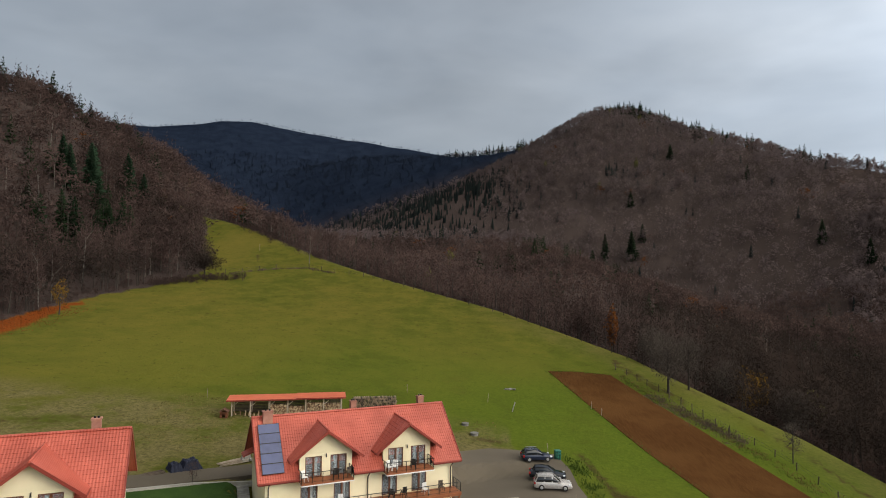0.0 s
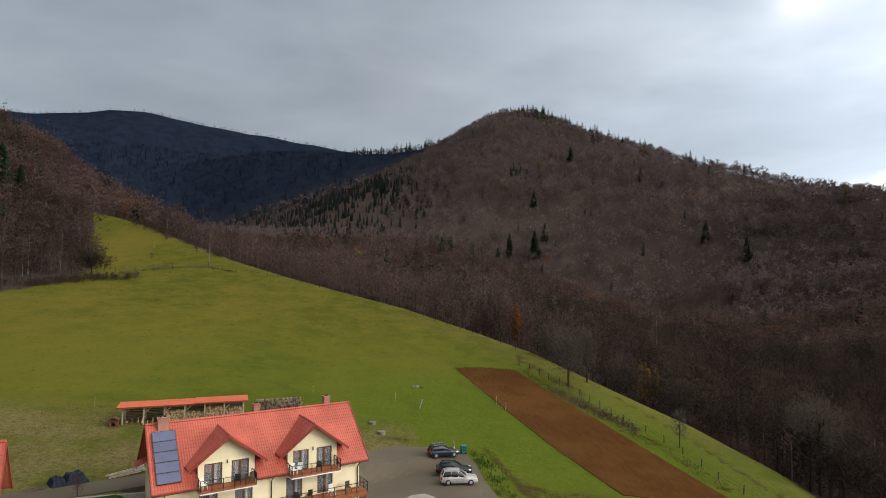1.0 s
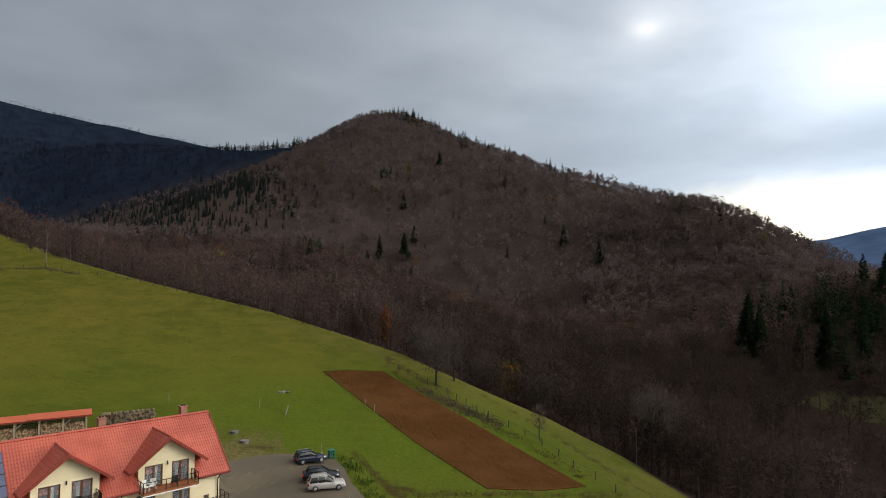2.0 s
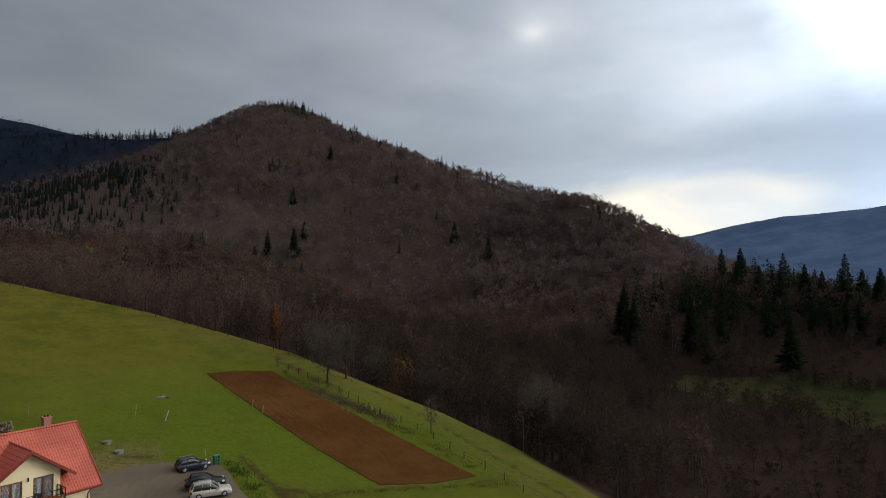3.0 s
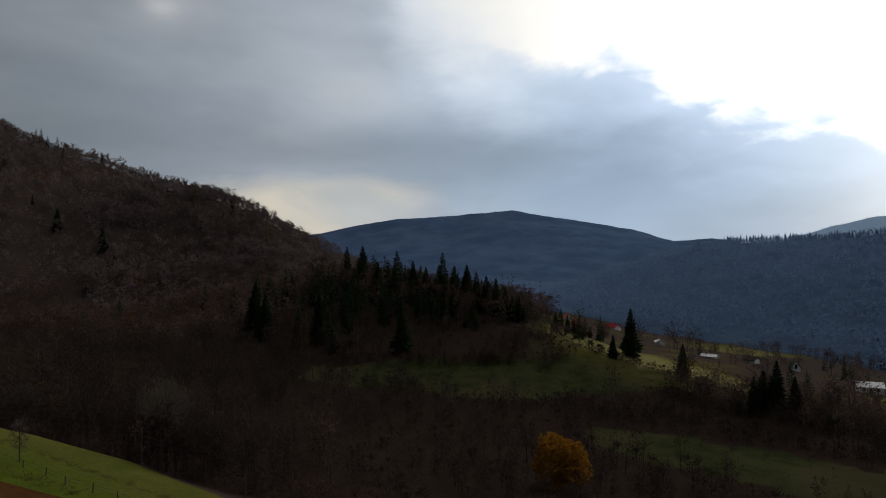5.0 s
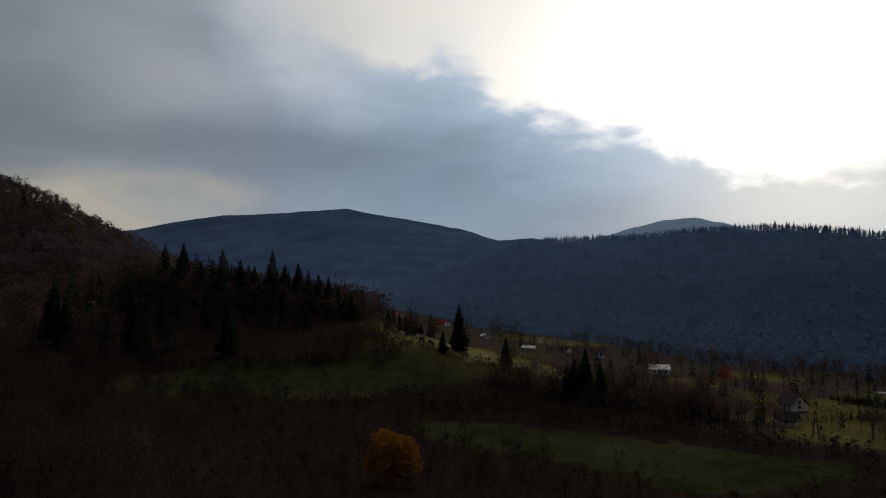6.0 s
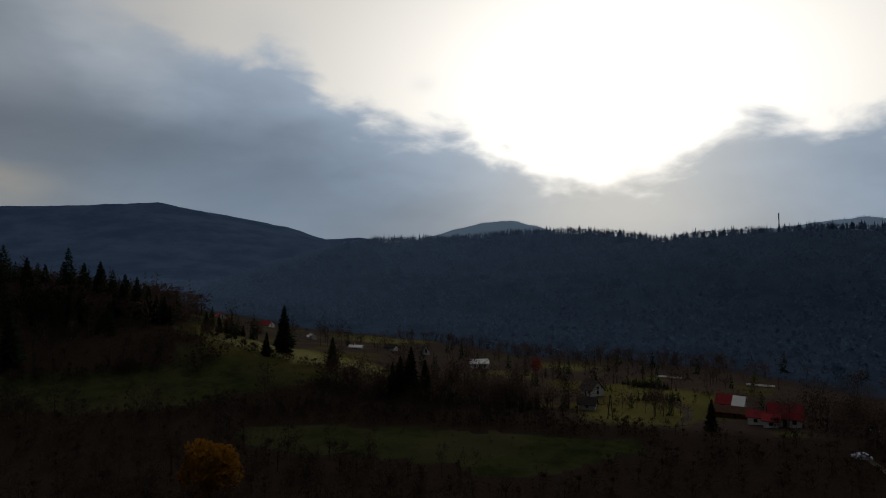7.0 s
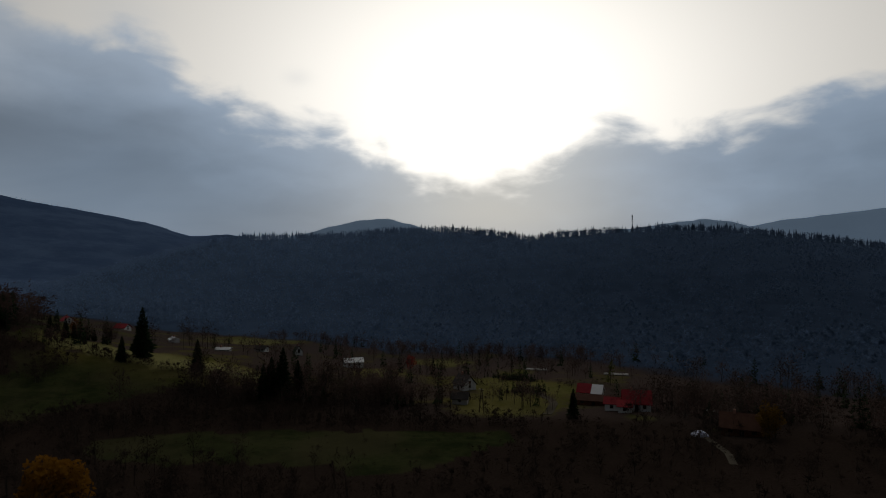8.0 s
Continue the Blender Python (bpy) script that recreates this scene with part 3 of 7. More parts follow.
    # the strip's painted sunlight, plus the paler meads and fields
    sunlit_pale = np.clip(sunny + .55 * np.clip(meads, 0, 1) + .3 * np.clip(field, 0, 1), 0, 1)
    me.attributes.new("sunlit_pale", "FLOAT", "POINT").data.foreach_set("value", sunlit_pale.astype(np.float32))
    me.attributes.new("fresh", "FLOAT", "POINT").data.foreach_set("value", np.clip(fresh, 0, 1).astype(np.float32))
    edge = -side(x, y, WOOD_EDGE)
    reach = np.interp(y, (105, 120, 142, 166), (13, 10, 4.5, 1.0))
    leaf = sstep(edge, -reach, -reach * .35) * sstep(-edge, -4, -1) * sstep(-y, -172, -150) * sstep(y, 60, 100)
    bare = np.zeros(x.shape)
    for line in TRACKS:
        bare = np.maximum(bare, .62 * (1 - sstep(np.abs(side(x, y, np.array(line, float))), .4, 1.5)))
    bare = np.maximum(bare, .7 * np.exp(-((x - 22) ** 2 + (y - 74) ** 2) / 3.0 ** 2))
    bare = np.maximum(bare, .62 * np.exp(-((x - 49.5) ** 2 + (y - 121) ** 2) / 3.2 ** 2))
    bare = np.maximum(bare, .5 * np.exp(-((x + 49) / 11) ** 2 - ((y - 79 - .55 * (x + 49)) / 3.5) ** 2))
    bare = np.maximum(bare, .55 * np.exp(-((x - 6) / 5) ** 2 - ((y - 88) / 2.5) ** 2))
    bank = np.exp(-((side(x, y, SPUR[2:, :2]) - 13) / 9) ** 2) * sstep(az, 71, 74) * sstep(-az, -90, -86)
    # mask of valley ground painted darker, as if seen against the light
    backlit = (1 - sunny) * valley * sstep(az, 8, 30) * (1 - .8 * strip) * (1 - .5 * np.clip(field, 0, 1)) * (1 - .3 * bank) * (1 - .85 * basin) * (1 - .75 * sstep(d, 280, 420) * sstep(-az, -54, -44)) * (1 - .75 * sstep(az, 92, 104) * sstep(d, 168, 190))
    # alpha: the far hill's painted haze, weaker to the right and nearer
    marks = np.stack([leaf, bare, backlit, right * (1 - .35 * sstep(az, 92, 132)) * (.6 + .4 * sstep(d, 450, 1150))], -1).astype(np.float32)
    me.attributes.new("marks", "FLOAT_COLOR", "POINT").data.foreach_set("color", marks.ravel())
    for p in me.polygons:
        p.use_smooth = True
    return tagged(new("ground", me), "rolling ground of green meadow, leaf litter and distant hills", "ground", kind="structure")


make_ground()

# ---- trees ----


def stick(rng, v, f, m, a, b, ra, rb, sides, mat):
    """A tapered stem from a to b."""
    a, b = np.array(a, float), np.array(b, float)
    w = (b - a) / (np.linalg.norm(b - a) + 1e-9)
    s = np.cross(w, (1, 0, 0) if abs(w[0]) < .8 else (0, 1, 0))
    s /= np.linalg.norm(s)
    q = np.cross(w, s)
    base = len(v)
    for c, r in ((a, ra), (b, rb)):
        for i in range(sides):
            t = 6.2832 * i / sides
            v.append(c + r * (s * math.cos(t) + q * math.sin(t)))
    for i in range(sides):
        j = (i + 1) % sides
        f.append((base + i, base + j, base + sides + j))
        f.append((base + i, base + sides + j, base + sides + i))
        m += [mat, mat]


def blade(v, f, m, a, way, turn, length, width, mat):
    """A flat spray of twigs: a slim triangle."""
    base = len(v)
    v.append(a - turn * width / 2)
    v.append(a + turn * width / 2)
    v.append(a + way * length)
    f.append((base, base + 1, base + 2))
    m.append(mat)


def unit(rng):
    w = rng.normal(size=3)
    return w / np.linalg.norm(w)


def bare_tree(seed, sprays, length, width, sides=3, limbs=6, height=16.0, spread=4.0, low=0.35, girth=1.0, up=.35):
    """A leafless broadleaf: trunk, limbs and many fine sprays, 1 tree about 16 m high. Material 0: twigs, 1: bark."""
    rng = np.random.default_rng(seed)
    v, f, m = [], [], []
    lean = rng.normal(size=2) * .35
    top = np.array((lean[0], lean[1], height * .72))
    stick(rng, v, f, m, (0, 0, -1.0), top * .55, .26 * girth, .17 * girth, sides + 1, 1)
    stick(rng, v, f, m, top * .55, top, .17 * girth, .05, sides, 1)
    ends = [top]
    for i in range(limbs):
        t = rng.uniform(low, .95)
        a = top * t
        ang = 6.2832 * (i / limbs) + rng.uniform(-.5, .5)
        reach = spread * rng.uniform(.55, 1.0) * (1.15 - .5 * t)
        b = a + np.array((math.cos(ang) * reach, math.sin(ang) * reach, reach * rng.uniform(.7, 1.5)))
        stick(rng, v, f, m, a, b, .09 * girth, .025, 3, 1)
        ends += [b, (a + b) / 2]
    mid = np.array((lean[0] * .7, lean[1] * .7, height * (low + 1) / 2))
    half = np.array((spread, spread, height * (1 - low) / 2))
    for i in range(sprays):
        w = unit(rng)
        r = rng.uniform(.25, 1.0) ** .5
        lump = 1 + .22 * math.sin(3 * w[0] + seed) + .2 * math.sin(4 * w[1] + 2 * seed) + .12 * math.sin(7 * w[2])
        p = mid + half * w * r * lump
        if i % 3 == 0:
            e = ends[rng.integers(len(ends))]
            p = e + rng.normal(size=3) * .8
        way = w * .8 + unit(rng) * .65 + np.array((0, 0, up))
        way /= np.linalg.norm(way)
        turn = np.cross(way, unit(rng))
        turn /= np.linalg.norm(turn) + 1e-9
        blade(v, f, m, p - way * length * .5, way, turn, length * rng.uniform(.6, 1.3), width * rng.uniform(.6, 1.4), 0)
    return np.array(v), np.array(f), np.array(m)


def crown_only(template):
    """A tree so far off that its stem is lost in its crown."""
    v, f, m = template
    f = f[m == 0]
    used, inv = np.unique(f, return_inverse=True)
    return v[used], inv.reshape(-1, 3), np.zeros(len(f), int)


def conifer(seed, tiers, arms, height=20.0, spread=3.2, droop=.35, width=.9, bare=.08):
    """A spruce: trunk and whorls of drooping, ragged branches."""
    rng = np.random.default_rng(seed)
    v, f, m = [], [], []
    stick(rng, v, f, m, (0, 0, -1.0), (0, 0, height * .96), .28, .03, 4, 1)
    for i in range(tiers):
        t = i / (tiers - 1)
        z = height * (bare + (1 - bare) * t)
        reach = spread * (1 - t) ** .8 * rng.uniform(.8, 1.15) + .18
        for k in range(arms):
            ang = 6.2832 * k / arms + rng.uniform(-.4, .4) + i * .7
            out = np.array((math.cos(ang), math.sin(ang), 0))
            L = reach * rng.uniform(.5, 1.25)
            way = out + np.array((0, 0, -droop * (1 - t) + .25 * t + rng.uniform(-.22, .22)))
            way /= np.linalg.norm(way)
            turn = np.cross(out, (0, 0, 1)) * .9 + np.array((0, 0, rng.uniform(-.6, .6)))
            turn /= np.linalg.norm(turn)
            a = np.array((0, 0, min(z + rng.uniform(-.7, .7) * height / tiers, height * .985))) + out * .05
            base = len(v)
            w = width * (.35 + .65 * (1 - t)) * rng.uniform(.8, 1.25)
            v.append(a)
            v.append(a + way * L * .55 + turn * w * .5)
            v.append(a + way * L)
            v.append(a + way * L * .55 - turn * w * .5)
            v.append(a + way * L * .6 + np.array((0, 0, -w * .8)))
            f += [(base, base + 1, base + 2), (base, base + 2, base + 3), (base + 1, base + 4, base + 2)]
            m += [0, 0, 0]
    stick(rng, v, f, m, (0, 0, height * .93), (0, 0, height * 1.03), .12, .02, 3, 0)
    return np.array(v), np.array(f), np.array(m)


def far_tree(seed, height, spread, round_top):
    """A tree far off: skirts of ragged boughs, pointed or domed."""
    rng = np.random.default_rng(seed)
    v, f = [], []
    rings = ((.10, .55), (.42, 1.0), (.80, .66)) if round_top else ((.02, 1.0), (.45, .5), (.38, .78), (.82, .2))
    n = 6
    for z, r in rings:
        for i in range(n):
            a = 6.2832 * (i + rng.uniform(-.3, .3)) / n
            q = spread * r * rng.uniform(.7, 1.25)
            v.append((math.cos(a) * q, math.sin(a) * q, height * (z + rng.uniform(-.05, .05))))
    pairs = [(0, 1), (1, 2)] if round_top else [(0, 1), (2, 3)]
    for a, b in pairs:
        for i in range(n):
            j = (i + 1) % n
            f += [(a * n + i, a * n + j, b * n + i), (a * n + j, b * n + j, b * n + i)]
    v.append((rng.uniform(-.3, .3), rng.uniform(-.3, .3), height))
    last = len(rings) - 1
    for i in range(n):
        f.append((last * n + i, last * n + (i + 1) % n, len(v) - 1))
    return np.array(v), np.array(f), np.zeros(len(f), int)


def leafy_tree(seed, clumps, height=10.0, spread=4.0, size=.55, low=.25):
    """A broadleaf in leaf: trunk, limbs, many small leaf clumps."""
    rng = np.random.default_rng(seed)
    v, f, m = [], [], []
    stick(rng, v, f, m, (0, 0, -.6), (.2, .1, height * .6), .2, .09, 5, 1)
    for i in range(8):
        a = np.array((.1, .05, height * rng.uniform(.2, .55)))
        ang = i * .8 + rng.uniform(-.3, .3)
        r = spread * rng.uniform(.5, .85)
        stick(rng, v, f, m, a, a + np.array((math.cos(ang) * r, math.sin(ang) * r, r * rng.uniform(.6, 1.3))), .08, .02, 3, 1)
    mid, half = np.array((0, 0, height * (1 + low) / 2)), np.array((spread, spread, height * (1 - low) / 2))
    for i in range(clumps):
        w = unit(rng)
        lump = 1 + .16 * math.sin(4 * w[0] + seed) + .14 * math.sin(5 * w[1]) + .1 * math.sin(6 * w[2] + seed)
        p = mid + half * w * lump * rng.uniform(.2, 1.0) ** .4
        a, b = unit(rng), unit(rng)
        b = np.cross(a, b)
        b /= np.linalg.norm(b) + 1e-9
        s = size * rng.uniform(.5, 1.3)
        base = len(v)
        v += [p - a * s, p + b * s * .6, p + a * s, p - b * s * .6]
        f += [(base, base + 1, base + 2), (base, base + 2, base + 3)]
        m += [0, 0]
    return np.array(v), np.array(f), np.array(m)


def grove(name, label, spots, kinds, mats, sizes, seed, category="forest", tint_at=None, vary=.18):
    """One mesh of many trees. spots: x, y; kinds: which template stands at each; sizes: scale."""
    rng = np.random.default_rng(seed)
    z = land(spots[:, 0], spots[:, 1])
    V, F, M, C, off = [], [], [], [], 0
    for t in range(len(mats[1])):
        v, f, m = mats[1][t]
        pick = np.where(kinds == t)[0]
        if not len(pick):
            continue
        n = len(pick)
        ang, sc = rng.uniform(0, 6.2832, n), sizes[pick]
        wide = sc * rng.uniform(.85, 1.2, n)
        c, s = np.cos(ang) * wide, np.sin(ang) * wide
        out = np.empty((n, len(v), 3), np.float32)
        out[:, :, 0] = v[None, :, 0] * c[:, None] - v[None, :, 1] * s[:, None] + spots[pick, 0][:, None]
        out[:, :, 1] = v[None, :, 0] * s[:, None] + v[None, :, 1] * c[:, None] + spots[pick, 1][:, None]
        out[:, :, 2] = v[None, :, 2] * sc[:, None] + z[pick][:, None]
        V.append(out.reshape(-1, 3))
        F.append((f[None] + (np.arange(n) * len(v))[:, None, None] + off).reshape(-1, 3))
        M.append(np.tile(mats[2][t][m], n))
        tone = rng.uniform(0, 1, n) if tint_at is None else np.clip(tint_at[pick] + rng.normal(0, vary, n), 0, 1)
        C.append(np.repeat(tone, len(v)))
        off += n * len(v)
    me = mesh_from(name, np.concatenate(V), np.concatenate(F), mats[0], np.concatenate(M), np.concatenate(C))
    return tagged(new(name, me), label, category, kind="stuff")


def scatter(rng, count, az0, az1, d0, d1):
    a = np.radians(rng.uniform(az0, az1, count))
    d = np.sqrt(rng.uniform(d0 * d0, d1 * d1, count))
    return np.stack([d * np.sin(a), d * np.cos(a)], -1)


BARE_NEAR = [bare_tree(s, 165, 1.35, .29, 3, 5, h, sp, lo, .7) for s, h, sp, lo in ((1, 16, 4.0, .20), (2, 14, 4.6, .16), (3, 18, 3.6, .28), (4, 12, 4.2, .10))]
BARE_MID = [bare_tree(s, 70, 1.75, .61, 3, 1, h, sp, lo, .8, .15) for s, h, sp, lo in ((5, 16, 4.8, .10), (6, 14, 5.4, .06), (7, 17, 4.4, .14))]
BARE_FAR = [crown_only(bare_tree(s, 46, 1.9, 1.0, 3, 0, h, sp, lo, .8, .05)) for s, h, sp, lo in ((8, 14, 6.0, .04), (9, 12, 6.8, .02), (10, 15.5, 5.4, .06))]
CROWNS = [crown_only(bare_tree(s, 40, 2.1, 1.15, 3, 0, h, sp, .02, .5, .0)) for s, h, sp in ((111, 13, 6.4), (112, 15, 5.8), (113, 12, 7.0))]
SPRUCE_NEAR = [conifer(s, 20, 9, h, sp, .4, 1.5) for s, h, sp in ((11, 20, 4.6), (12, 18, 4.0), (13, 21, 4.8))]
SPRUCE_FAR = [conifer(s, 10, 6, h, sp, .4, 2.0) for s, h, sp in ((14, 18, 4.2), (15, 16, 3.8))]
DISTANT = [far_tree(s, h, sp, rd) for s, h, sp, rd in ((51, 20, 2.6, False), (52, 17, 2.3, False), (53, 22, 2.8, False), (54, 18, 2.5, False), (55, 14, 4.4, True))]
SMALL = [bare_tree(s, 150, .85, .19, 3, 5, h, sp, lo, .5, .2) for s, h, sp, lo in ((121, 8.5, 2.6, .2), (122, 7, 2.9, .15), (123, 9.5, 2.2, .28), (124, 6, 2.7, .1))]
LARCH = [bare_tree(s, 60, 3.0, .9, 3, 1, 17, 3.0, .15) for s in (16,)]

WOOD_MATS = [MAT_TWIG, MAT_BARK, MAT_NEEDLE, MAT_PALE, MAT_LARCH, MAT_RUST, MAT_DARKTWIG, MAT_FARFIR, MAT_HILLTWIG]
IDX = {"bare": np.array([0, 1]), "spruce": np.array([2, 1]), "birch": np.array([0, 3]), "larch": np.array([4, 1]), "rust": np.array([5, 1]), "dark": np.array([6, 1]), "far": np.array([7, 7]), "hill": np.array([8, 1])}


def mixed_wood(name, label, spots, near, seed, conifers, birches=.05, rusty=.03, size=1.0, tone=0.0, larches=.002, dark=0.0):
    """Trees at the spots: conifers gives their share at each spot."""
    rng = np.random.default_rng(seed)
    bare = BARE_NEAR if near == 2 else BARE_MID if near == 1 else BARE_FAR
    firs = SPRUCE_NEAR if near == 2 else SPRUCE_FAR if near == 1 else DISTANT[:2]
    temps = bare + firs + [bare[0]] + LARCH + [bare[1]] + bare
    maps = [IDX["bare" if near else "hill"]] * len(bare) + [IDX["spruce" if near else "far"]] * len(firs) + [IDX["birch"], IDX["larch"], IDX["rust"]] + [IDX["dark"]] * len(bare)
    n = len(spots)
    kind = rng.integers(0, len(bare), n)
    bearing = np.degrees(np.arctan2(spots[:, 0], spots[:, 1]))
    # near wood: darker twigs by bearing; on the right they paint backlit shade
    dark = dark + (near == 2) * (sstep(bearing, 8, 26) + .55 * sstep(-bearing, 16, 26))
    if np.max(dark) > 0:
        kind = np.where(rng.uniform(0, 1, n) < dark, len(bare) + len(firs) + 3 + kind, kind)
    u = rng.uniform(0, 1, n)
    kind = np.where(u < birches, len(bare) + len(firs), kind)
    kind = np.where((u > birches) & (u < birches + rusty), len(bare) + len(firs) + 2, kind)
    kind = np.where((u > birches + rusty) & (u < birches + rusty + larches), len(bare) + len(firs) + 1, kind)
    fir = rng.uniform(0, 1, n) < conifers
    kind = np.where(fir, len(bare) + rng.integers(0, len(firs), n), kind)
    patch = .5 + tone + .32 * waves(spots[:, 0], spots[:, 1], 160, seed) + .22 * waves(spots[:, 0], spots[:, 1], 48, seed + 5)
    sizes = rng.uniform(.65, 1.15, n) * size * np.where(fir & (near == 0), .6, 1.0)
    low = sstep(np.degrees(np.arctan2(spots[:, 0], spots[:, 1])), 45, 62) * sstep(-np.hypot(spots[:, 0], spots[:, 1]), -210, -170)
    tail = blob(spots, 70, 270, 42)
    sizes = sizes * (1 - .45 * low) * (1 - .5 * tail)
    return grove(name, label, spots, kind, (WOOD_MATS, temps, maps), sizes, seed, tint_at=patch)


def keep_wood(rng, spots, thin=1.0):
    w = wooded(spots[:, 0], spots[:, 1])
    return spots[rng.uniform(0, 1, len(spots)) < w * thin]


def blob(spots, az, d, size):
    x, y = d * math.sin(radians(az)), d * math.cos(radians(az))
    return np.exp(-((spots[:, 0] - x) ** 2 + (spots[:, 1] - y) ** 2) / (size * size))


def conifer_share(p):
    s = .024 * (np.hypot(p[:, 0], p[:, 1]) > 300)
    for az, d, size, much in ((-3, 800, 120, .8), (-2, 950, 70, .7), (2, 1300, 70, .7), (6, 1280, 40, .5), (8.5, 1200, 25, .3), (-9, 950, 200, .75), (-1, 620, 60, .4), (58, 330, 38, .8), (63, 320, 36, .8), (68, 295, 28, .85), (53, 380, 40, .4),
                              (10, 520, 28, .5), (15.5, 470, 16, .6), (15.7, 830, 20, .5), (6, 420, 12, .5), (50, 250, 14, .3),
                              (-30, 260, 14, .6), (-33, 300, 20, .15)):
        s = s + much * sstep(blob(p, az, d, size), .12, .55)
    return np.clip(s, 0, .95)


def plant_woods():
    rng = np.random.default_rng(7)
    p = keep_wood(rng, scatter(rng, 3100, -55, 100, 75, 300), .75)
    rim = []
    for (ax, ay), (bx, by) in zip(BROW[2:12], BROW[3:13]):
        n = int(math.hypot(bx - ax, by - ay) * 1.1)
        t, s = rng.uniform(0, 1, n), rng.uniform(7, 42, n)
        L = math.hypot(bx - ax, by - ay)
        rim.append(np.stack([ax + (bx - ax) * t - (by - ay) / L * s, ay + (by - ay) * t + (bx - ax) / L * s], -1))
    for (ax, ay), (bx, by) in zip(WOOD_EDGE[1:-1], WOOD_EDGE[2:]):
        L = math.hypot(bx - ax, by - ay)
        n = int(L * 1.5)
        t, s = rng.uniform(0, 1, n), rng.uniform(3.5, 40, n)
        rim.append(np.stack([ax + (bx - ax) * t - (by - ay) / L * s, ay + (by - ay) * t + (bx - ax) / L * s], -1))
    rim = np.concatenate(rim)
    p = np.concatenate([p, rim[wooded(rim[:, 0], rim[:, 1]) > .5]])
    # backlit shade painted as a darker twig tint to the right, hillside too
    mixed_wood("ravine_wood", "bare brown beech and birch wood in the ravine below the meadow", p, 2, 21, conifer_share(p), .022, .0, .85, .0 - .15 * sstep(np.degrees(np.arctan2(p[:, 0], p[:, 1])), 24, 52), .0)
    p = keep_wood(rng, scatter(rng, 3500, -30, 75, 300, 560))
    steep = keep_wood(rng, scatter(rng, 2000, -56, -14, 235, 520))
    p = np.concatenate([p, steep])
    mixed_wood("hillside_wood", "leafless brown forest with a few dark spruces on the hillside", p, 1, 22, conifer_share(p), .03, .005, .95, .08 - .1 * sstep(-np.degrees(np.arctan2(p[:, 0], p[:, 1])), 16, 26) - .3 * sstep(np.degrees(np.arctan2(p[:, 0], p[:, 1])), 40, 58))
    p = np.concatenate([scatter(rng, 7000, -15, 52, 540, 1130), scatter(rng, 1900, 2, 30, 760, 1130)])
    p = keep_wood(rng, np.concatenate([p, scatter(rng, 1500, 33, 57, 450, 740)]))
    # lighter tint between two bearings paints haze on the slope
    mixed_wood("upper_wood", "leafless brown forest with scattered spruces on the upper slopes", p, 0, 23, conifer_share(p), .02, .003, 1.06, .1 + .28 * sstep(np.degrees(np.arctan2(p[:, 0], p[:, 1])), 20, 28) * sstep(-np.degrees(np.arctan2(p[:, 0], p[:, 1])), -42, -35) - .4 * sstep(np.degrees(np.arctan2(p[:, 0], p[:, 1])), 36, 43), .002)


def skyline_spruces():
    """Spruces that stand out along the crest of the hill."""
    rng = np.random.default_rng(12)
    pts = []
    for a, b, n in zip(HILL[1:-1], HILL[2:], (10, 14, 12, 16, 16, 16, 20, 12, 10, 9, 6, 4)):
        t = rng.uniform(0, 1, n)[:, None]
        pts.append(a[None, :2] * (1 - t) + b[None, :2] * t + rng.normal(0, 9, (n, 2)))
    for a, b in zip(LEFT[1:5], LEFT[2:6]):
        t = rng.uniform(0, 1, 9)[:, None]
        pts.append(a[None, :2] * (1 - t) + b[None, :2] * t + rng.normal(0, 7, (9, 2)))
    p = np.concatenate(pts)
    kind = rng.integers(0, 3, len(p))
    fill = []
    for a, b in zip(HILL[1:-2], HILL[2:-1]):
        n = 62 if math.hypot(a[0], a[1]) > 800 else 95
        t = rng.uniform(0, 1, n)[:, None]
        fill.append(a[None, :2] * (1 - t) + b[None, :2] * t + rng.normal(0, 9, (n, 2)))
    fill = np.concatenate(fill)
    for a, b in zip(LEFT[1:5], LEFT[2:6]):
        t = rng.uniform(0, 1, 75)[:, None]
        fill = np.concatenate([fill, a[None, :2] * (1 - t) + b[None, :2] * t + rng.normal(0, 10, (75, 2))])
    far = (np.hypot(fill[:, 0], fill[:, 1]) > 780) | (np.degrees(np.arctan2(fill[:, 0], fill[:, 1])) > 37)
    for pick, kind_, s in ((far, 0, 28), (~far, 1, 29)):
        mixed_wood("crest_wood", "close bare wood along the crest of the hill", fill[pick], kind_, s, .04 + 0 * fill[pick, 0], .02, .0, np.where(np.degrees(np.arctan2(fill[pick, 0], fill[pick, 1])) > 43, .42, .78), -.1, .0, np.where(np.degrees(np.arctan2(fill[pick, 0], fill[pick, 1])) > 40, .9, .3))
    grove("skyline_spruces", "dark spruces standing along the crest of the hill", p, kind, (WOOD_MATS, [conifer(s, 12, 6, h, sp, .4, 2.2) for s, h, sp in ((71, 19, 4.4), (72, 17, 3.9), (73, 20, 4.5))],
          [IDX["spruce"]] * 3), rng.uniform(.7, 1.25, len(p)), 25)


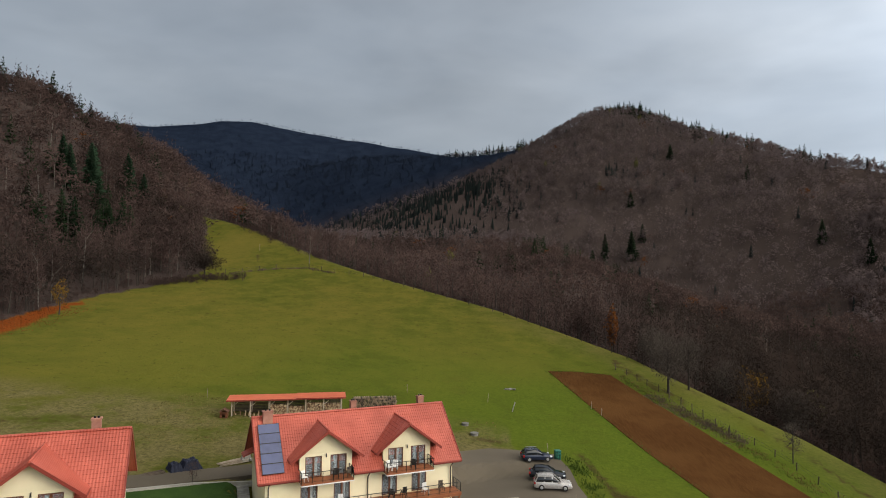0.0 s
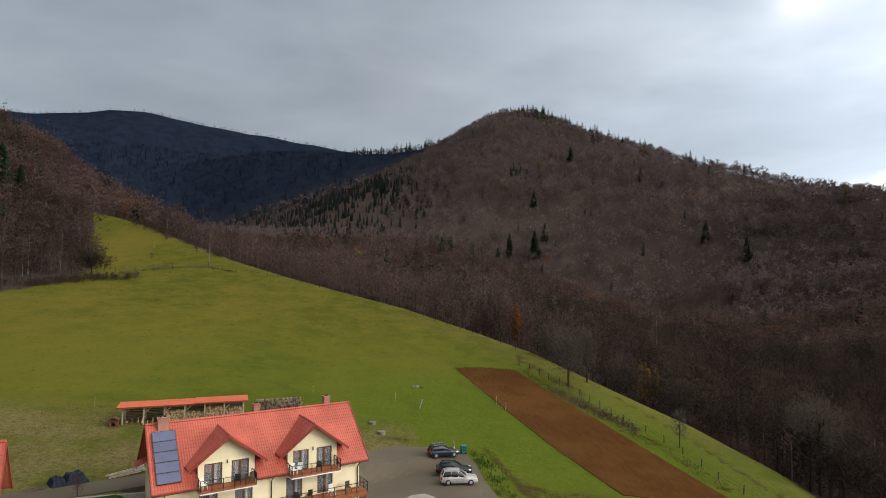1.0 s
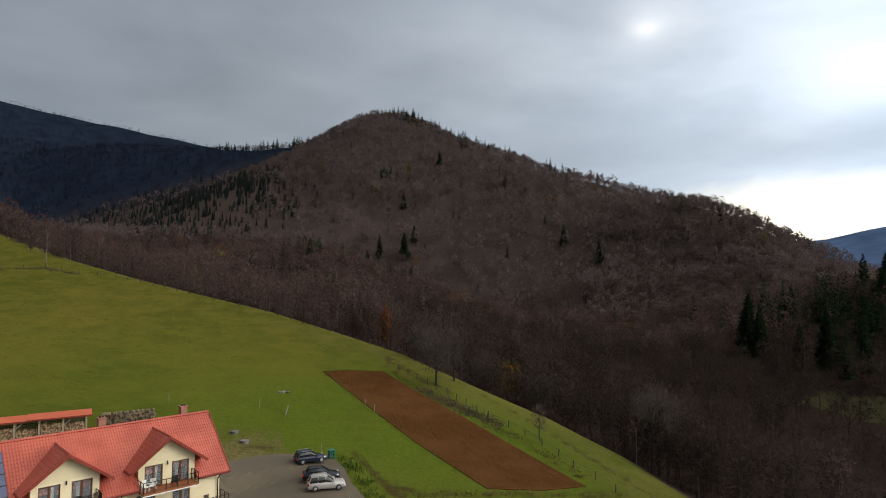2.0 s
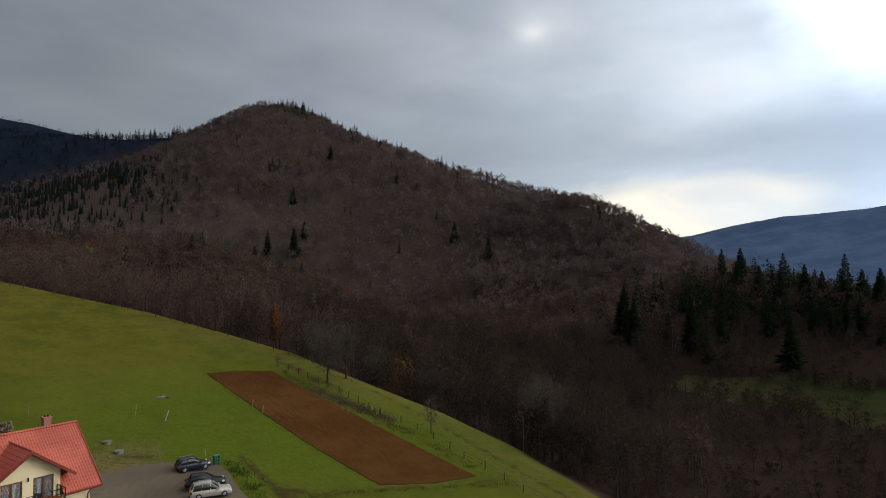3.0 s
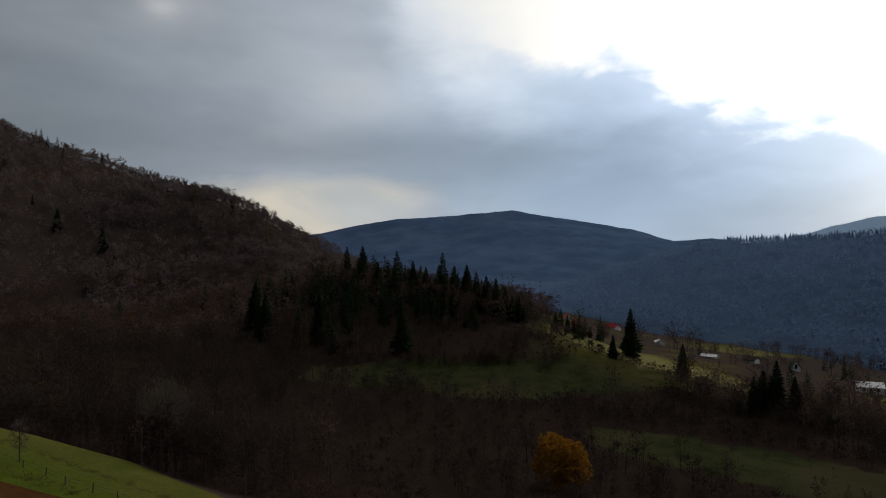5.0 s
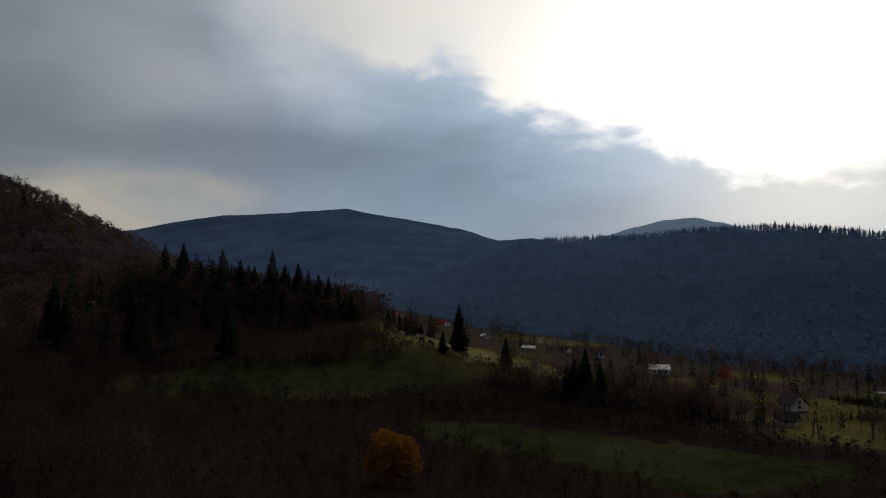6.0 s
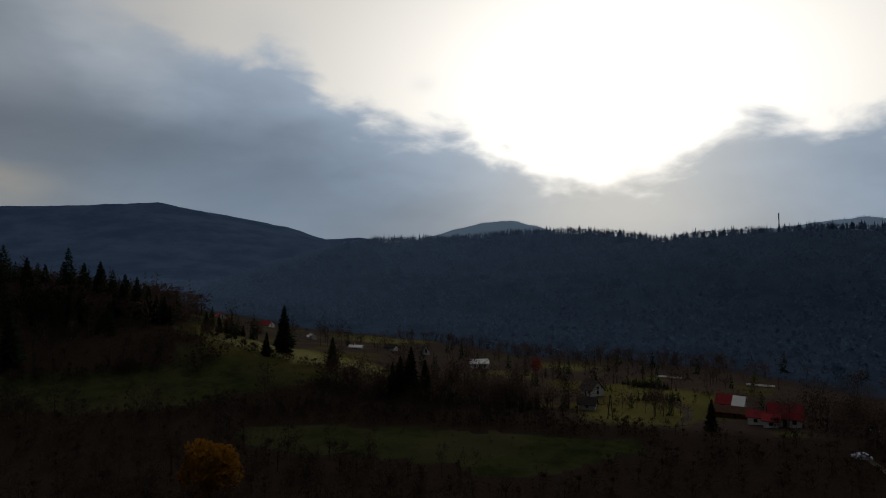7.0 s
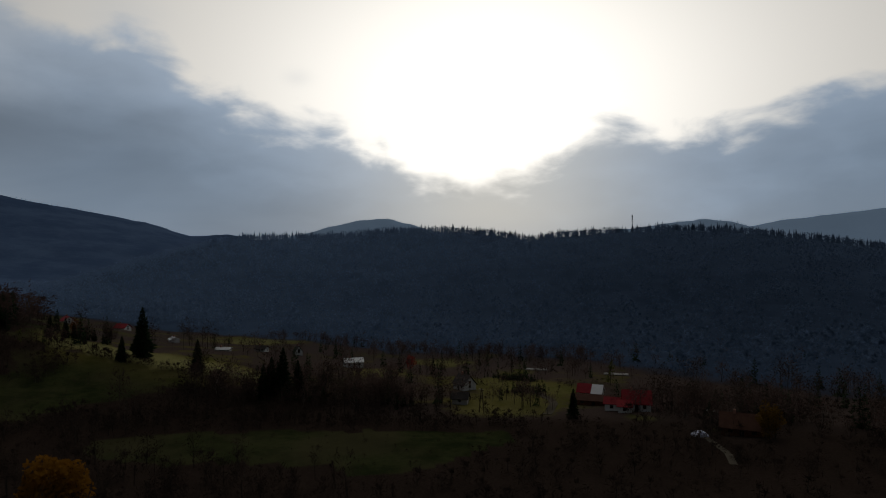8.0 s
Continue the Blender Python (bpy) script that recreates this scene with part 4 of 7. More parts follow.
def far_woods():
    rng = np.random.default_rng(8)
    p = scatter(rng, 2100, -32, 12, 1500, 2350)
    p = p[(ridge(p[:, 0], p[:, 1], BLUE, 40) > 40)]
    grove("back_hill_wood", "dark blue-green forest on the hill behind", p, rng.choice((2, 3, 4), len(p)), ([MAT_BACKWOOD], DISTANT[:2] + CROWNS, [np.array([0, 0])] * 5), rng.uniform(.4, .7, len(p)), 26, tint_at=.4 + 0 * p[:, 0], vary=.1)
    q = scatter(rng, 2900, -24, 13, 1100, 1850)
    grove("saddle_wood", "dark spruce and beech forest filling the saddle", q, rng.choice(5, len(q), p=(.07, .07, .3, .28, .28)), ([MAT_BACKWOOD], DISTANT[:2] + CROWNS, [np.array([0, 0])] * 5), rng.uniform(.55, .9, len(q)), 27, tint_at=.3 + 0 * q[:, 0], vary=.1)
    p = scatter(rng, 7600, 68, 148, 235, 1600)
    p = p[(right_wood(p[:, 0], p[:, 1]) > .5) & (np.abs(side(p[:, 0], p[:, 1], RIGHT[:, :2])) > 15)]
    kind = rng.choice((3, 4, 5), len(p))
    temps = DISTANT[:3] + CROWNS
    maps = [np.array([0, 0])] * 6
    crest_line = []
    for a, b in zip(RIGHT[2:19], RIGHT[3:20]):
        n = int(np.linalg.norm(b[:2] - a[:2]) / 2.0)
        t = rng.uniform(0, 1, n)[:, None]
        crest_line.append(a[None, :2] * (1 - t) + b[None, :2] * t + rng.normal(0, 8, (n, 2)))
    crest_line = np.concatenate(crest_line)
    p = np.concatenate([p, crest_line])
    kind = np.concatenate([kind, rng.choice((0, 1, 2), len(crest_line))])
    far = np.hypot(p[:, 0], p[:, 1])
    # tint paler and bluer with distance: haze put into the trees
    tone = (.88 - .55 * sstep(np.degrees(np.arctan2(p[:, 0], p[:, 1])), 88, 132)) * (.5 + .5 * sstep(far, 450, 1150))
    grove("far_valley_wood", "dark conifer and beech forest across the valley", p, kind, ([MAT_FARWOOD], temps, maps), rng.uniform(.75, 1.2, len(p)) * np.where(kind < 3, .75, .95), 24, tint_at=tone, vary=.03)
    foot = scatter(rng, 2600, 80, 140, 325, 430)
    wood = right_wood(foot[:, 0], foot[:, 1])
    foot = foot[((wood > .05) & (wood < .98)) | (rng.uniform(0, 1, len(foot)) < .03)][:300]
    kind = rng.choice(5, len(foot), p=(.28, .28, .28, .08, .08))
    grove("hill_foot_trees", "dark bare trees and conifers at the foot of the far hill", foot, kind, ([MAT_TWIG, MAT_NEEDLE], SMALL[:3] + SPRUCE_FAR, [np.array([0, 0])] * 3 + [np.array([1, 1])] * 2), rng.uniform(.4, .85, len(foot)) * np.where(kind > 2, .3, 1.0), 30, tint_at=.35 + 0 * foot[:, 0])
    haze = []
    for pts, n in ((FAR, 45), (KNOB, 30), (KNOLL, 30), (LAST, 30)):
        for a, b in zip(pts[:-1], pts[1:]):
            t = rng.uniform(0, 1, n)[:, None]
            haze.append(a[None, :2] * (1 - t) + b[None, :2] * t + rng.normal(0, 40, (n, 2)))
    haze = np.concatenate(haze)
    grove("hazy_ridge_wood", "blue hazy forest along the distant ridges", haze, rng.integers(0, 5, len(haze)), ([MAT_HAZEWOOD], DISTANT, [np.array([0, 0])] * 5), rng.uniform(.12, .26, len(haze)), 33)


plant_woods()
skyline_spruces()
far_woods()

# ---- small helpers for building ----


def part(name, bm, mat, parent=None, label="", smooth=False):
    me = bpy.data.meshes.new(name)
    bmesh.ops.recalc_face_normals(bm, faces=bm.faces)
    bm.to_mesh(me)
    bm.free()
    me.materials.append(mat)
    if smooth:
        me.polygons.foreach_set("use_smooth", np.full(len(me.polygons), True))
    ob = new(name, me)
    ob.parent = parent
    if label:
        tagged(ob, label)
    return ob


def thing(name, label, category, m, group="", kind=""):
    e = new(name)
    e.matrix_world = m
    return tagged(e, label, category, group, kind)


def box(bm, x0, x1, y0, y1, z0, z1, m=None):
    vs = [bm.verts.new((x, y, z)) for z in (z0, z1) for y in (y0, y1) for x in (x0, x1)]
    for q in ((0, 2, 3, 1), (4, 5, 7, 6), (0, 1, 5, 4), (1, 3, 7, 5), (3, 2, 6, 7), (2, 0, 4, 6)):
        bm.faces.new([vs[i] for i in q])
    if m is not None:
        bmesh.ops.transform(bm, matrix=m, verts=vs)
    return vs


def beam(bm, a, b, w, h=None):
    """A square bar from a to b."""
    a, b = Vector(a), Vector(b)
    d = b - a
    turn = d.to_track_quat("X", "Z").to_matrix().to_4x4()
    h = h or w
    box(bm, 0, d.length, -w / 2, w / 2, -h / 2, h / 2, Matrix.Translation(a) @ turn)


def rod(bm, a, b, r, r2=None, sides=8):
    a, b = Vector(a), Vector(b)
    d = b - a
    turn = d.to_track_quat("Z", "Y").to_matrix().to_4x4()
    bmesh.ops.create_cone(bm, cap_ends=True, segments=sides, radius1=r, radius2=r if r2 is None else r2, depth=d.length,
                          matrix=Matrix.Translation((a + b) / 2) @ turn)


def prism(bm, outline, y0, y1):
    """An outline in x, z pushed along y."""
    a = [bm.verts.new((x, y0, z)) for x, z in outline]
    b = [bm.verts.new((x, y1, z)) for x, z in outline]
    n = len(outline)
    for i in range(n):
        bm.faces.new((a[i], a[(i + 1) % n], b[(i + 1) % n], b[i]))
    bm.faces.new(a[::-1])
    bm.faces.new(b)


def pierced(bm, x0, x1, z0, z1, y0, y1, holes):
    """A wall slab in x, z with rectangular openings (x0, x1, z0, z1), in one piece."""
    xs = sorted({x0, x1, *[h[0] for h in holes], *[h[1] for h in holes]})
    zs = sorted({z0, z1, *[h[2] for h in holes], *[h[3] for h in holes]})
    solid = {(i, k) for i in range(len(xs) - 1) for k in range(len(zs) - 1)
             if not any(h[0] < (xs[i] + xs[i + 1]) / 2 < h[1] and h[2] < (zs[k] + zs[k + 1]) / 2 < h[3] for h in holes)}
    made = {}

    def v(i, k, y):
        if (i, k, y) not in made:
            made[i, k, y] = bm.verts.new((xs[i], y, zs[k]))
        return made[i, k, y]

    for i, k in solid:
        for y in (y0, y1):
            bm.faces.new((v(i, k, y), v(i + 1, k, y), v(i + 1, k + 1, y), v(i, k + 1, y)))
        for di, dk, a, b in ((-1, 0, (i, k), (i, k + 1)), (1, 0, (i + 1, k), (i + 1, k + 1)), (0, -1, (i, k), (i + 1, k)), (0, 1, (i, k + 1), (i + 1, k + 1))):
            if (i + di, k + dk) not in solid:
                bm.faces.new((v(*a, y0), v(*b, y0), v(*b, y1), v(*a, y1)))


def ground_z(x, y):
    return float(land(np.array([x]), np.array([y]))[0])


def spot(x, y, turn=0.0, lift=0.0):
    return pose(x, y, ground_z(x, y) + lift, 0, 0, turn)


# ---- more materials ----
MAT_WALL = plain("cream_render", (0.66, 0.57, 0.36), (0.80, 0.71, 0.48), .9, .5, 25, relief=.15)
MAT_WHITE = plain("white_paint", (0.62, 0.61, 0.58), (0.80, 0.79, 0.76), .7, 1.0, 20)
MAT_GREYWALL = plain("grey_render", (0.32, 0.31, 0.29), (0.48, 0.46, 0.43), .9, .6, 15)
MAT_TRIM = plain("dark_red_trim", (0.16, 0.026, 0.018), (0.24, 0.045, 0.030), .45, 1.0, 20, relief=.05)
MAT_WOOD = plain("oiled_wood", (0.17, 0.052, 0.020), (0.29, 0.100, 0.040), .55, 1.5, 22)
MAT_BROWN = plain("brown_frame", (0.075, 0.026, 0.012), (0.14, 0.052, 0.024), .45, 2.0, 25, relief=.05)
MAT_DARK = plain("dark_metal", (0.018, 0.016, 0.015), (0.040, 0.036, 0.034), .45, 3.0, 30, .6)
MAT_POST = plain("weathered_post", (0.045, 0.032, 0.022), (0.105, 0.080, 0.060), .9, 3.0, 18)
MAT_PALEWOOD = plain("pale_timber", (0.22, 0.165, 0.11), (0.40, 0.33, 0.25), .85, 2.0, 16)


def log_material(name, dark, light):
    def build(k, i):
        at = k.n("ShaderNodeTexCoord").outputs["Object"]
        isle = k.n("ShaderNodeNewGeometry").outputs["Random Per Island"]
        f = k.m("ADD", k.m("MULTIPLY", isle, .8), k.m("MULTIPLY", k.noise(at, 22.0), .25))
        k.put(i["Base Color"], k.mix(k.step(f, .1, .95), dark, light))
        i["Roughness"].default_value = .9

    return material(name, build)


MAT_LOG = log_material("split_logs", (0.13, 0.060, 0.026), (0.56, 0.42, 0.25))
MAT_GREYLOG = log_material("grey_logs", (0.028, 0.018, 0.012), (0.27, 0.19, 0.125))
MAT_CHIMNEY = plain("pink_brick", (0.24, 0.105, 0.075), (0.38, 0.19, 0.135), .85, 2.0, 18)
MAT_CONCRETE = plain("concrete", (0.22, 0.205, 0.175), (0.36, 0.34, 0.30), .9, 1.0, 12)
MAT_STONE = plain("grey_stone", (0.16, 0.15, 0.14), (0.34, 0.33, 0.31), .9, 1.2, 9)
MAT_WELL = plain("weathered_concrete", (0.10, 0.095, 0.080), (0.20, 0.19, 0.165), .9, 1.0, 9)
MAT_ASPHALT = plain("worn_tarmac", (0.062, 0.050, 0.034), (0.104, 0.085, 0.060), .92, .12, 9, relief=.35, depth=.03)
MAT_LAWN = plain("mown_lawn", (0.018, 0.040, 0.008), (0.036, 0.066, 0.012), .95, .6, 9, relief=.6, depth=.06, spec=.1)
MAT_SHEET = plain("faded_red_sheet", (0.42, 0.085, 0.035), (0.58, 0.145, 0.065), .55, .7, 14)
MAT_TARP = plain("dark_tarpaulin", (0.004, 0.005, 0.013), (0.010, 0.013, 0.030), .6, 1.2, 9, relief=.5, depth=.05, spec=.25)
MAT_SOLAR = plain("solar_glass", (0.030, 0.038, 0.095), (0.050, 0.062, 0.140), .14, 1.5, 15, relief=0, spec=.5)
MAT_TYRE = plain("tyre", (0.012, 0.012, 0.012), (0.025, 0.024, 0.023), .9, 5, 30)
MAT_RIM = plain("alloy", (0.42, 0.42, 0.43), (0.58, 0.58, 0.59), .35, 5, 30, .8, relief=0)
MAT_NAVY = plain("navy_car_paint", (0.010, 0.014, 0.028), (0.016, 0.022, 0.042), .22, 1.5, 20, .2, relief=0, spec=.6)
MAT_BLACK = plain("black_car_paint", (0.008, 0.009, 0.012), (0.015, 0.016, 0.020), .22, 1.5, 20, .2, relief=0, spec=.6)
MAT_SILVER = plain("champagne_car_paint", (0.40, 0.37, 0.345), (0.50, 0.47, 0.44), .28, 1.5, 20, .3, relief=0, spec=.6)
MAT_AUTOGLASS = plain("car_glass", (0.008, 0.010, 0.012), (0.015, 0.018, 0.020), .08, 2, 20, relief=0, spec=.8)
MAT_LENS = plain("lamp_lens", (0.55, 0.56, 0.58), (0.72, 0.73, 0.75), .12, 2, 20, relief=0, spec=.8)
MAT_TAIL = plain("tail_lamp", (0.22, 0.010, 0.008), (0.32, 0.018, 0.012), .2, 2, 20, relief=0)
MAT_GREENBOX = plain("green_plastic", (0.020, 0.12, 0.085), (0.035, 0.19, 0.13), .5, 3, 20)
MAT_CURTAIN = plain("net_curtain", (0.34, 0.33, 0.30), (0.52, 0.50, 0.46), .9, 4, 30)
MAT_ROOM = plain("dim_room", (0.060, 0.050, 0.042), (0.10, 0.085, 0.070), .9, 1, 10, relief=0)
MAT_DARKROOF = plain("dark_roofing", (0.030, 0.026, 0.025), (0.065, 0.058, 0.055), .7, .8, 12, spec=.05)
MAT_BROWNROOF = plain("brown_roofing", (0.070, 0.034, 0.024), (0.125, 0.064, 0.044), .75, .8, 12, spec=.05)
MAT_REDROOF = plain("red_roofing", (0.19, 0.020, 0.026), (0.31, 0.034, 0.040), .7, .8, 12, spec=.05)
MAT_TIN = plain("pale_tin", (0.56, 0.57, 0.58), (0.70, 0.71, 0.72), .5, .8, 12, .1, spec=.1)
MAT_BLUE = plain("blue_white_sheet", (0.22, 0.26, 0.55), (0.75, 0.77, 0.85), .6, .9, 6)
MAT_GREYTWIG = foliage("grey_twigs", (0.050, 0.040, 0.032), (0.14, 0.115, 0.095))
MAT_STRAW = foliage("dry_stems", (0.060, 0.048, 0.016), (0.19, 0.145, 0.055))
MAT_WEED = foliage("green_weeds", (0.036, 0.062, 0.012), (0.080, 0.115, 0.022))
MAT_BRUSH = foliage("dead_brush", (0.050, 0.036, 0.026), (0.15, 0.110, 0.080))


def glass_material():
    def build(k, i):
        at = k.n("ShaderNodeTexCoord").outputs["Object"]
        i["Base Color"].default_value = (0.75, 0.80, 0.82, 1)
        k.put(i["Roughness"], k.m("MULTIPLY", k.noise(at, 2.0), 0.04))
        i["Transmission Weight"].default_value = 0.92
        i["IOR"].default_value = 1.1
        i["Specular IOR Level"].default_value = 0.3

    return material("window_glass", build)


def tile_material(name, bands):
    def build(k, i):
        at = k.n("ShaderNodeTexCoord").outputs["Object"]
        a, b = k.noise(at, .35, 5.0), k.noise(at, 9.0, 3.0)
        c = k.mix(k.step(a, .35, .65), (0.32, 0.066, 0.042), (0.42, 0.096, 0.062))
        c = k.mix(k.m("MULTIPLY", k.step(b, .5, .75), .35), c, (0.25, 0.055, 0.040))
        wave = k.n("ShaderNodeTexWave", wave_type="BANDS", bands_direction=bands, wave_profile="SIN")
        k.put(wave.inputs["Vector"], at)
        wave.inputs["Scale"].default_value = 1.35
        wave.inputs["Distortion"].default_value = 0.0
        wave.inputs["Detail"].default_value = 0.0
        k.put(i["Base Color"], c)
        k.put(i["Roughness"], k.m("MULTIPLY_ADD", b, .2, .30))
        i["Specular IOR Level"].default_value = .28
        bump(k, i, wave.outputs[0], .5, .04)

    return material(name, build)


def soil_material():
    def build(k, i):
        at = k.n("ShaderNodeTexCoord").outputs["Object"]
        turned = k.n("ShaderNodeMapping")
        k.put(turned.inputs["Vector"], at)
        turned.inputs["Rotation"].default_value = (0, 0, radians(-13.0))
        turned.inputs["Scale"].default_value = (3.6, .35, 1)
        a, b, c = k.noise(at, .12, 5.0), k.noise(turned.outputs[0], 1.5, 6.0, .7), k.noise(at, 5.0, 4.0, .7)
        tone = k.mix(k.step(b, .2, .8), (0.046, 0.020, 0.008), (0.092, 0.042, 0.015))
        tone = k.mix(k.m("MULTIPLY", k.step(a, .4, .65), .5), tone, (0.108, 0.052, 0.019))
        tone = k.mix(k.m("MULTIPLY", k.step(c, .55, .75), .4), tone, (0.036, 0.016, 0.006))
        k.put(i["Base Color"], tone)
        i["Roughness"].default_value = .97
        i["Specular IOR Level"].default_value = .0
        bump(k, i, k.m("ADD", b, c), .9, .16)

    return material("ploughed_soil", build)


MAT_GLASS, MAT_TILE, MAT_SOIL = glass_material(), tile_material("red_metal_tile", "X"), soil_material()
MAT_SIDETILE = tile_material("red_metal_tile_side", "Y")

# ---- the guest house and its twin ----


def tile_roof(top, fall, across, half, courses, cuts=()):
    """One pitch of pressed tile in overlapping courses, in one piece. top: middle of the upper edge; fall: down the slope;
    across: along the ridge; cuts: (x0, x1, share of the fall) below which the courses stop for a dormer."""
    bm = bmesh.new()
    top, fall, across = Vector(top), Vector(fall), Vector(across)
    out = across.cross(fall).normalized()
    if out.z < 0:
        out = -out
    xs = sorted({-half, half, *[c[0] for c in cuts], *[c[1] for c in cuts]})
    rows = []
    for i in range(courses):
        rows += [(i / courses, .02), ((i + .97) / courses, .04)]
    solid = {(c, r) for c in range(len(xs) - 1) for r in range(len(rows) - 1)
             if not any(k[0] < (xs[c] + xs[c + 1]) / 2 < k[1] and rows[r + 1][0] > k[2] for k in cuts)}
    made = {}

    def v(c, r, low):
        if (c, r, low) not in made:
            t, lift = rows[r]
            made[c, r, low] = bm.verts.new(top + fall * t + across * xs[c] + out * (-.09 if low else lift))
        return made[c, r, low]

    for c, r in solid:
        for low in (False, True):
            bm.faces.new((v(c, r, low), v(c + 1, r, low), v(c + 1, r + 1, low), v(c, r + 1, low)))
        for dc, dr, a, b in ((-1, 0, (c, r), (c, r + 1)), (1, 0, (c + 1, r), (c + 1, r + 1)), (0, -1, (c, r), (c + 1, r)), (0, 1, (c, r + 1), (c + 1, r + 1))):
            if (c + dc, r + dr) not in solid:
                bm.faces.new((v(*a, False), v(*b, False), v(*b, True), v(*a, True)))
    return bm


def french_window(name, house, x0, x1, z0, z1, y, side_curtain=1, panes=2):
    """A brown framed glazed door in an opening whose outer face is y (facing -y)."""
    bm = bmesh.new()
    w = .10
    box(bm, x0, x1, y + .04, y + .13, z1 - w, z1)
    box(bm, x0, x1, y + .04, y + .13, z0, z0 + w)
    box(bm, x0, x0 + w, y + .04, y + .13, z0 + w, z1 - w)
    box(bm, x1 - w, x1, y + .04, y + .13, z0 + w, z1 - w)
    mid = (x0 + x1) / 2
    box(bm, mid - .09, mid + .09, y + .03, y + .13, z0 + w, z1 - w)
    frame_ob = part(name, bm, MAT_BROWN, house, "brown wooden frame with clear panes")
    for a, b in ((x0 + w, mid - .09), (mid + .09, x1 - w)):
        g = bmesh.new()
        box(g, a, b, y + .075, y + .095, z0 + w, z1 - w)
        pane = part("pane", g, MAT_GLASS, frame_ob)
        pane.visible_shadow = False
    # a gathered net curtain behind one leaf
    g = bmesh.new()
    a, b = (mid - .46, mid - .12) if side_curtain < 0 else (mid + .12, mid + .46)
    n, pts = 12, []
    for i in range(n + 1):
        x = a + (b - a) * i / n
        pts.append((x, y + .30 + .035 * math.sin(i * 1.9)))
    rows = []
    for z, pull in ((z1 - .05, 0), ((z0 + z1) / 2, .25), (z0 + .1, .1)):
        rows.append([g.verts.new((x + (b - x) * pull if side_curtain < 0 else x + (a - x) * pull, yy, z)) for x, yy in pts])
        rows.append([g.verts.new((x + (b - x) * pull if side_curtain < 0 else x + (a - x) * pull, yy + .02, z)) for x, yy in pts])
    for r in (0, 2):
        for s in (0, 1):
            for i in range(n):
                g.faces.new((rows[r + s][i], rows[r + s][i + 1], rows[r + 2 + s][i + 1], rows[r + 2 + s][i]))
    part("curtain", g, MAT_CURTAIN, frame_ob, "white gathered net curtain")
    return frame_ob


def railing(name, house, x0, x1, y_wall, y_out, z, label, gap=.95):
    bm = bmesh.new()
    corners = [(x0, y_wall), (x0, y_out), (x1, y_out), (x1, y_wall)]
    for (ax, ay), (bx, by) in zip(corners[:-1], corners[1:]):
        beam(bm, (ax, ay, z + 1.0), (bx, by, z + 1.0), .06, .05)
        beam(bm, (ax, ay, z + .55), (bx, by, z + .55), .025)
        beam(bm, (ax, ay, z + .15), (bx, by, z + .15), .025)
        n = max(1, round(math.hypot(bx - ax, by - ay) / gap))
        for i in range(n + 1):
            px, py = ax + (bx - ax) * i / n, ay + (by - ay) * i / n
            box(bm, px - .03, px + .03, py - .03, py + .03, z, z + 1.0)
    return part(name, bm, MAT_DARK, house, label)


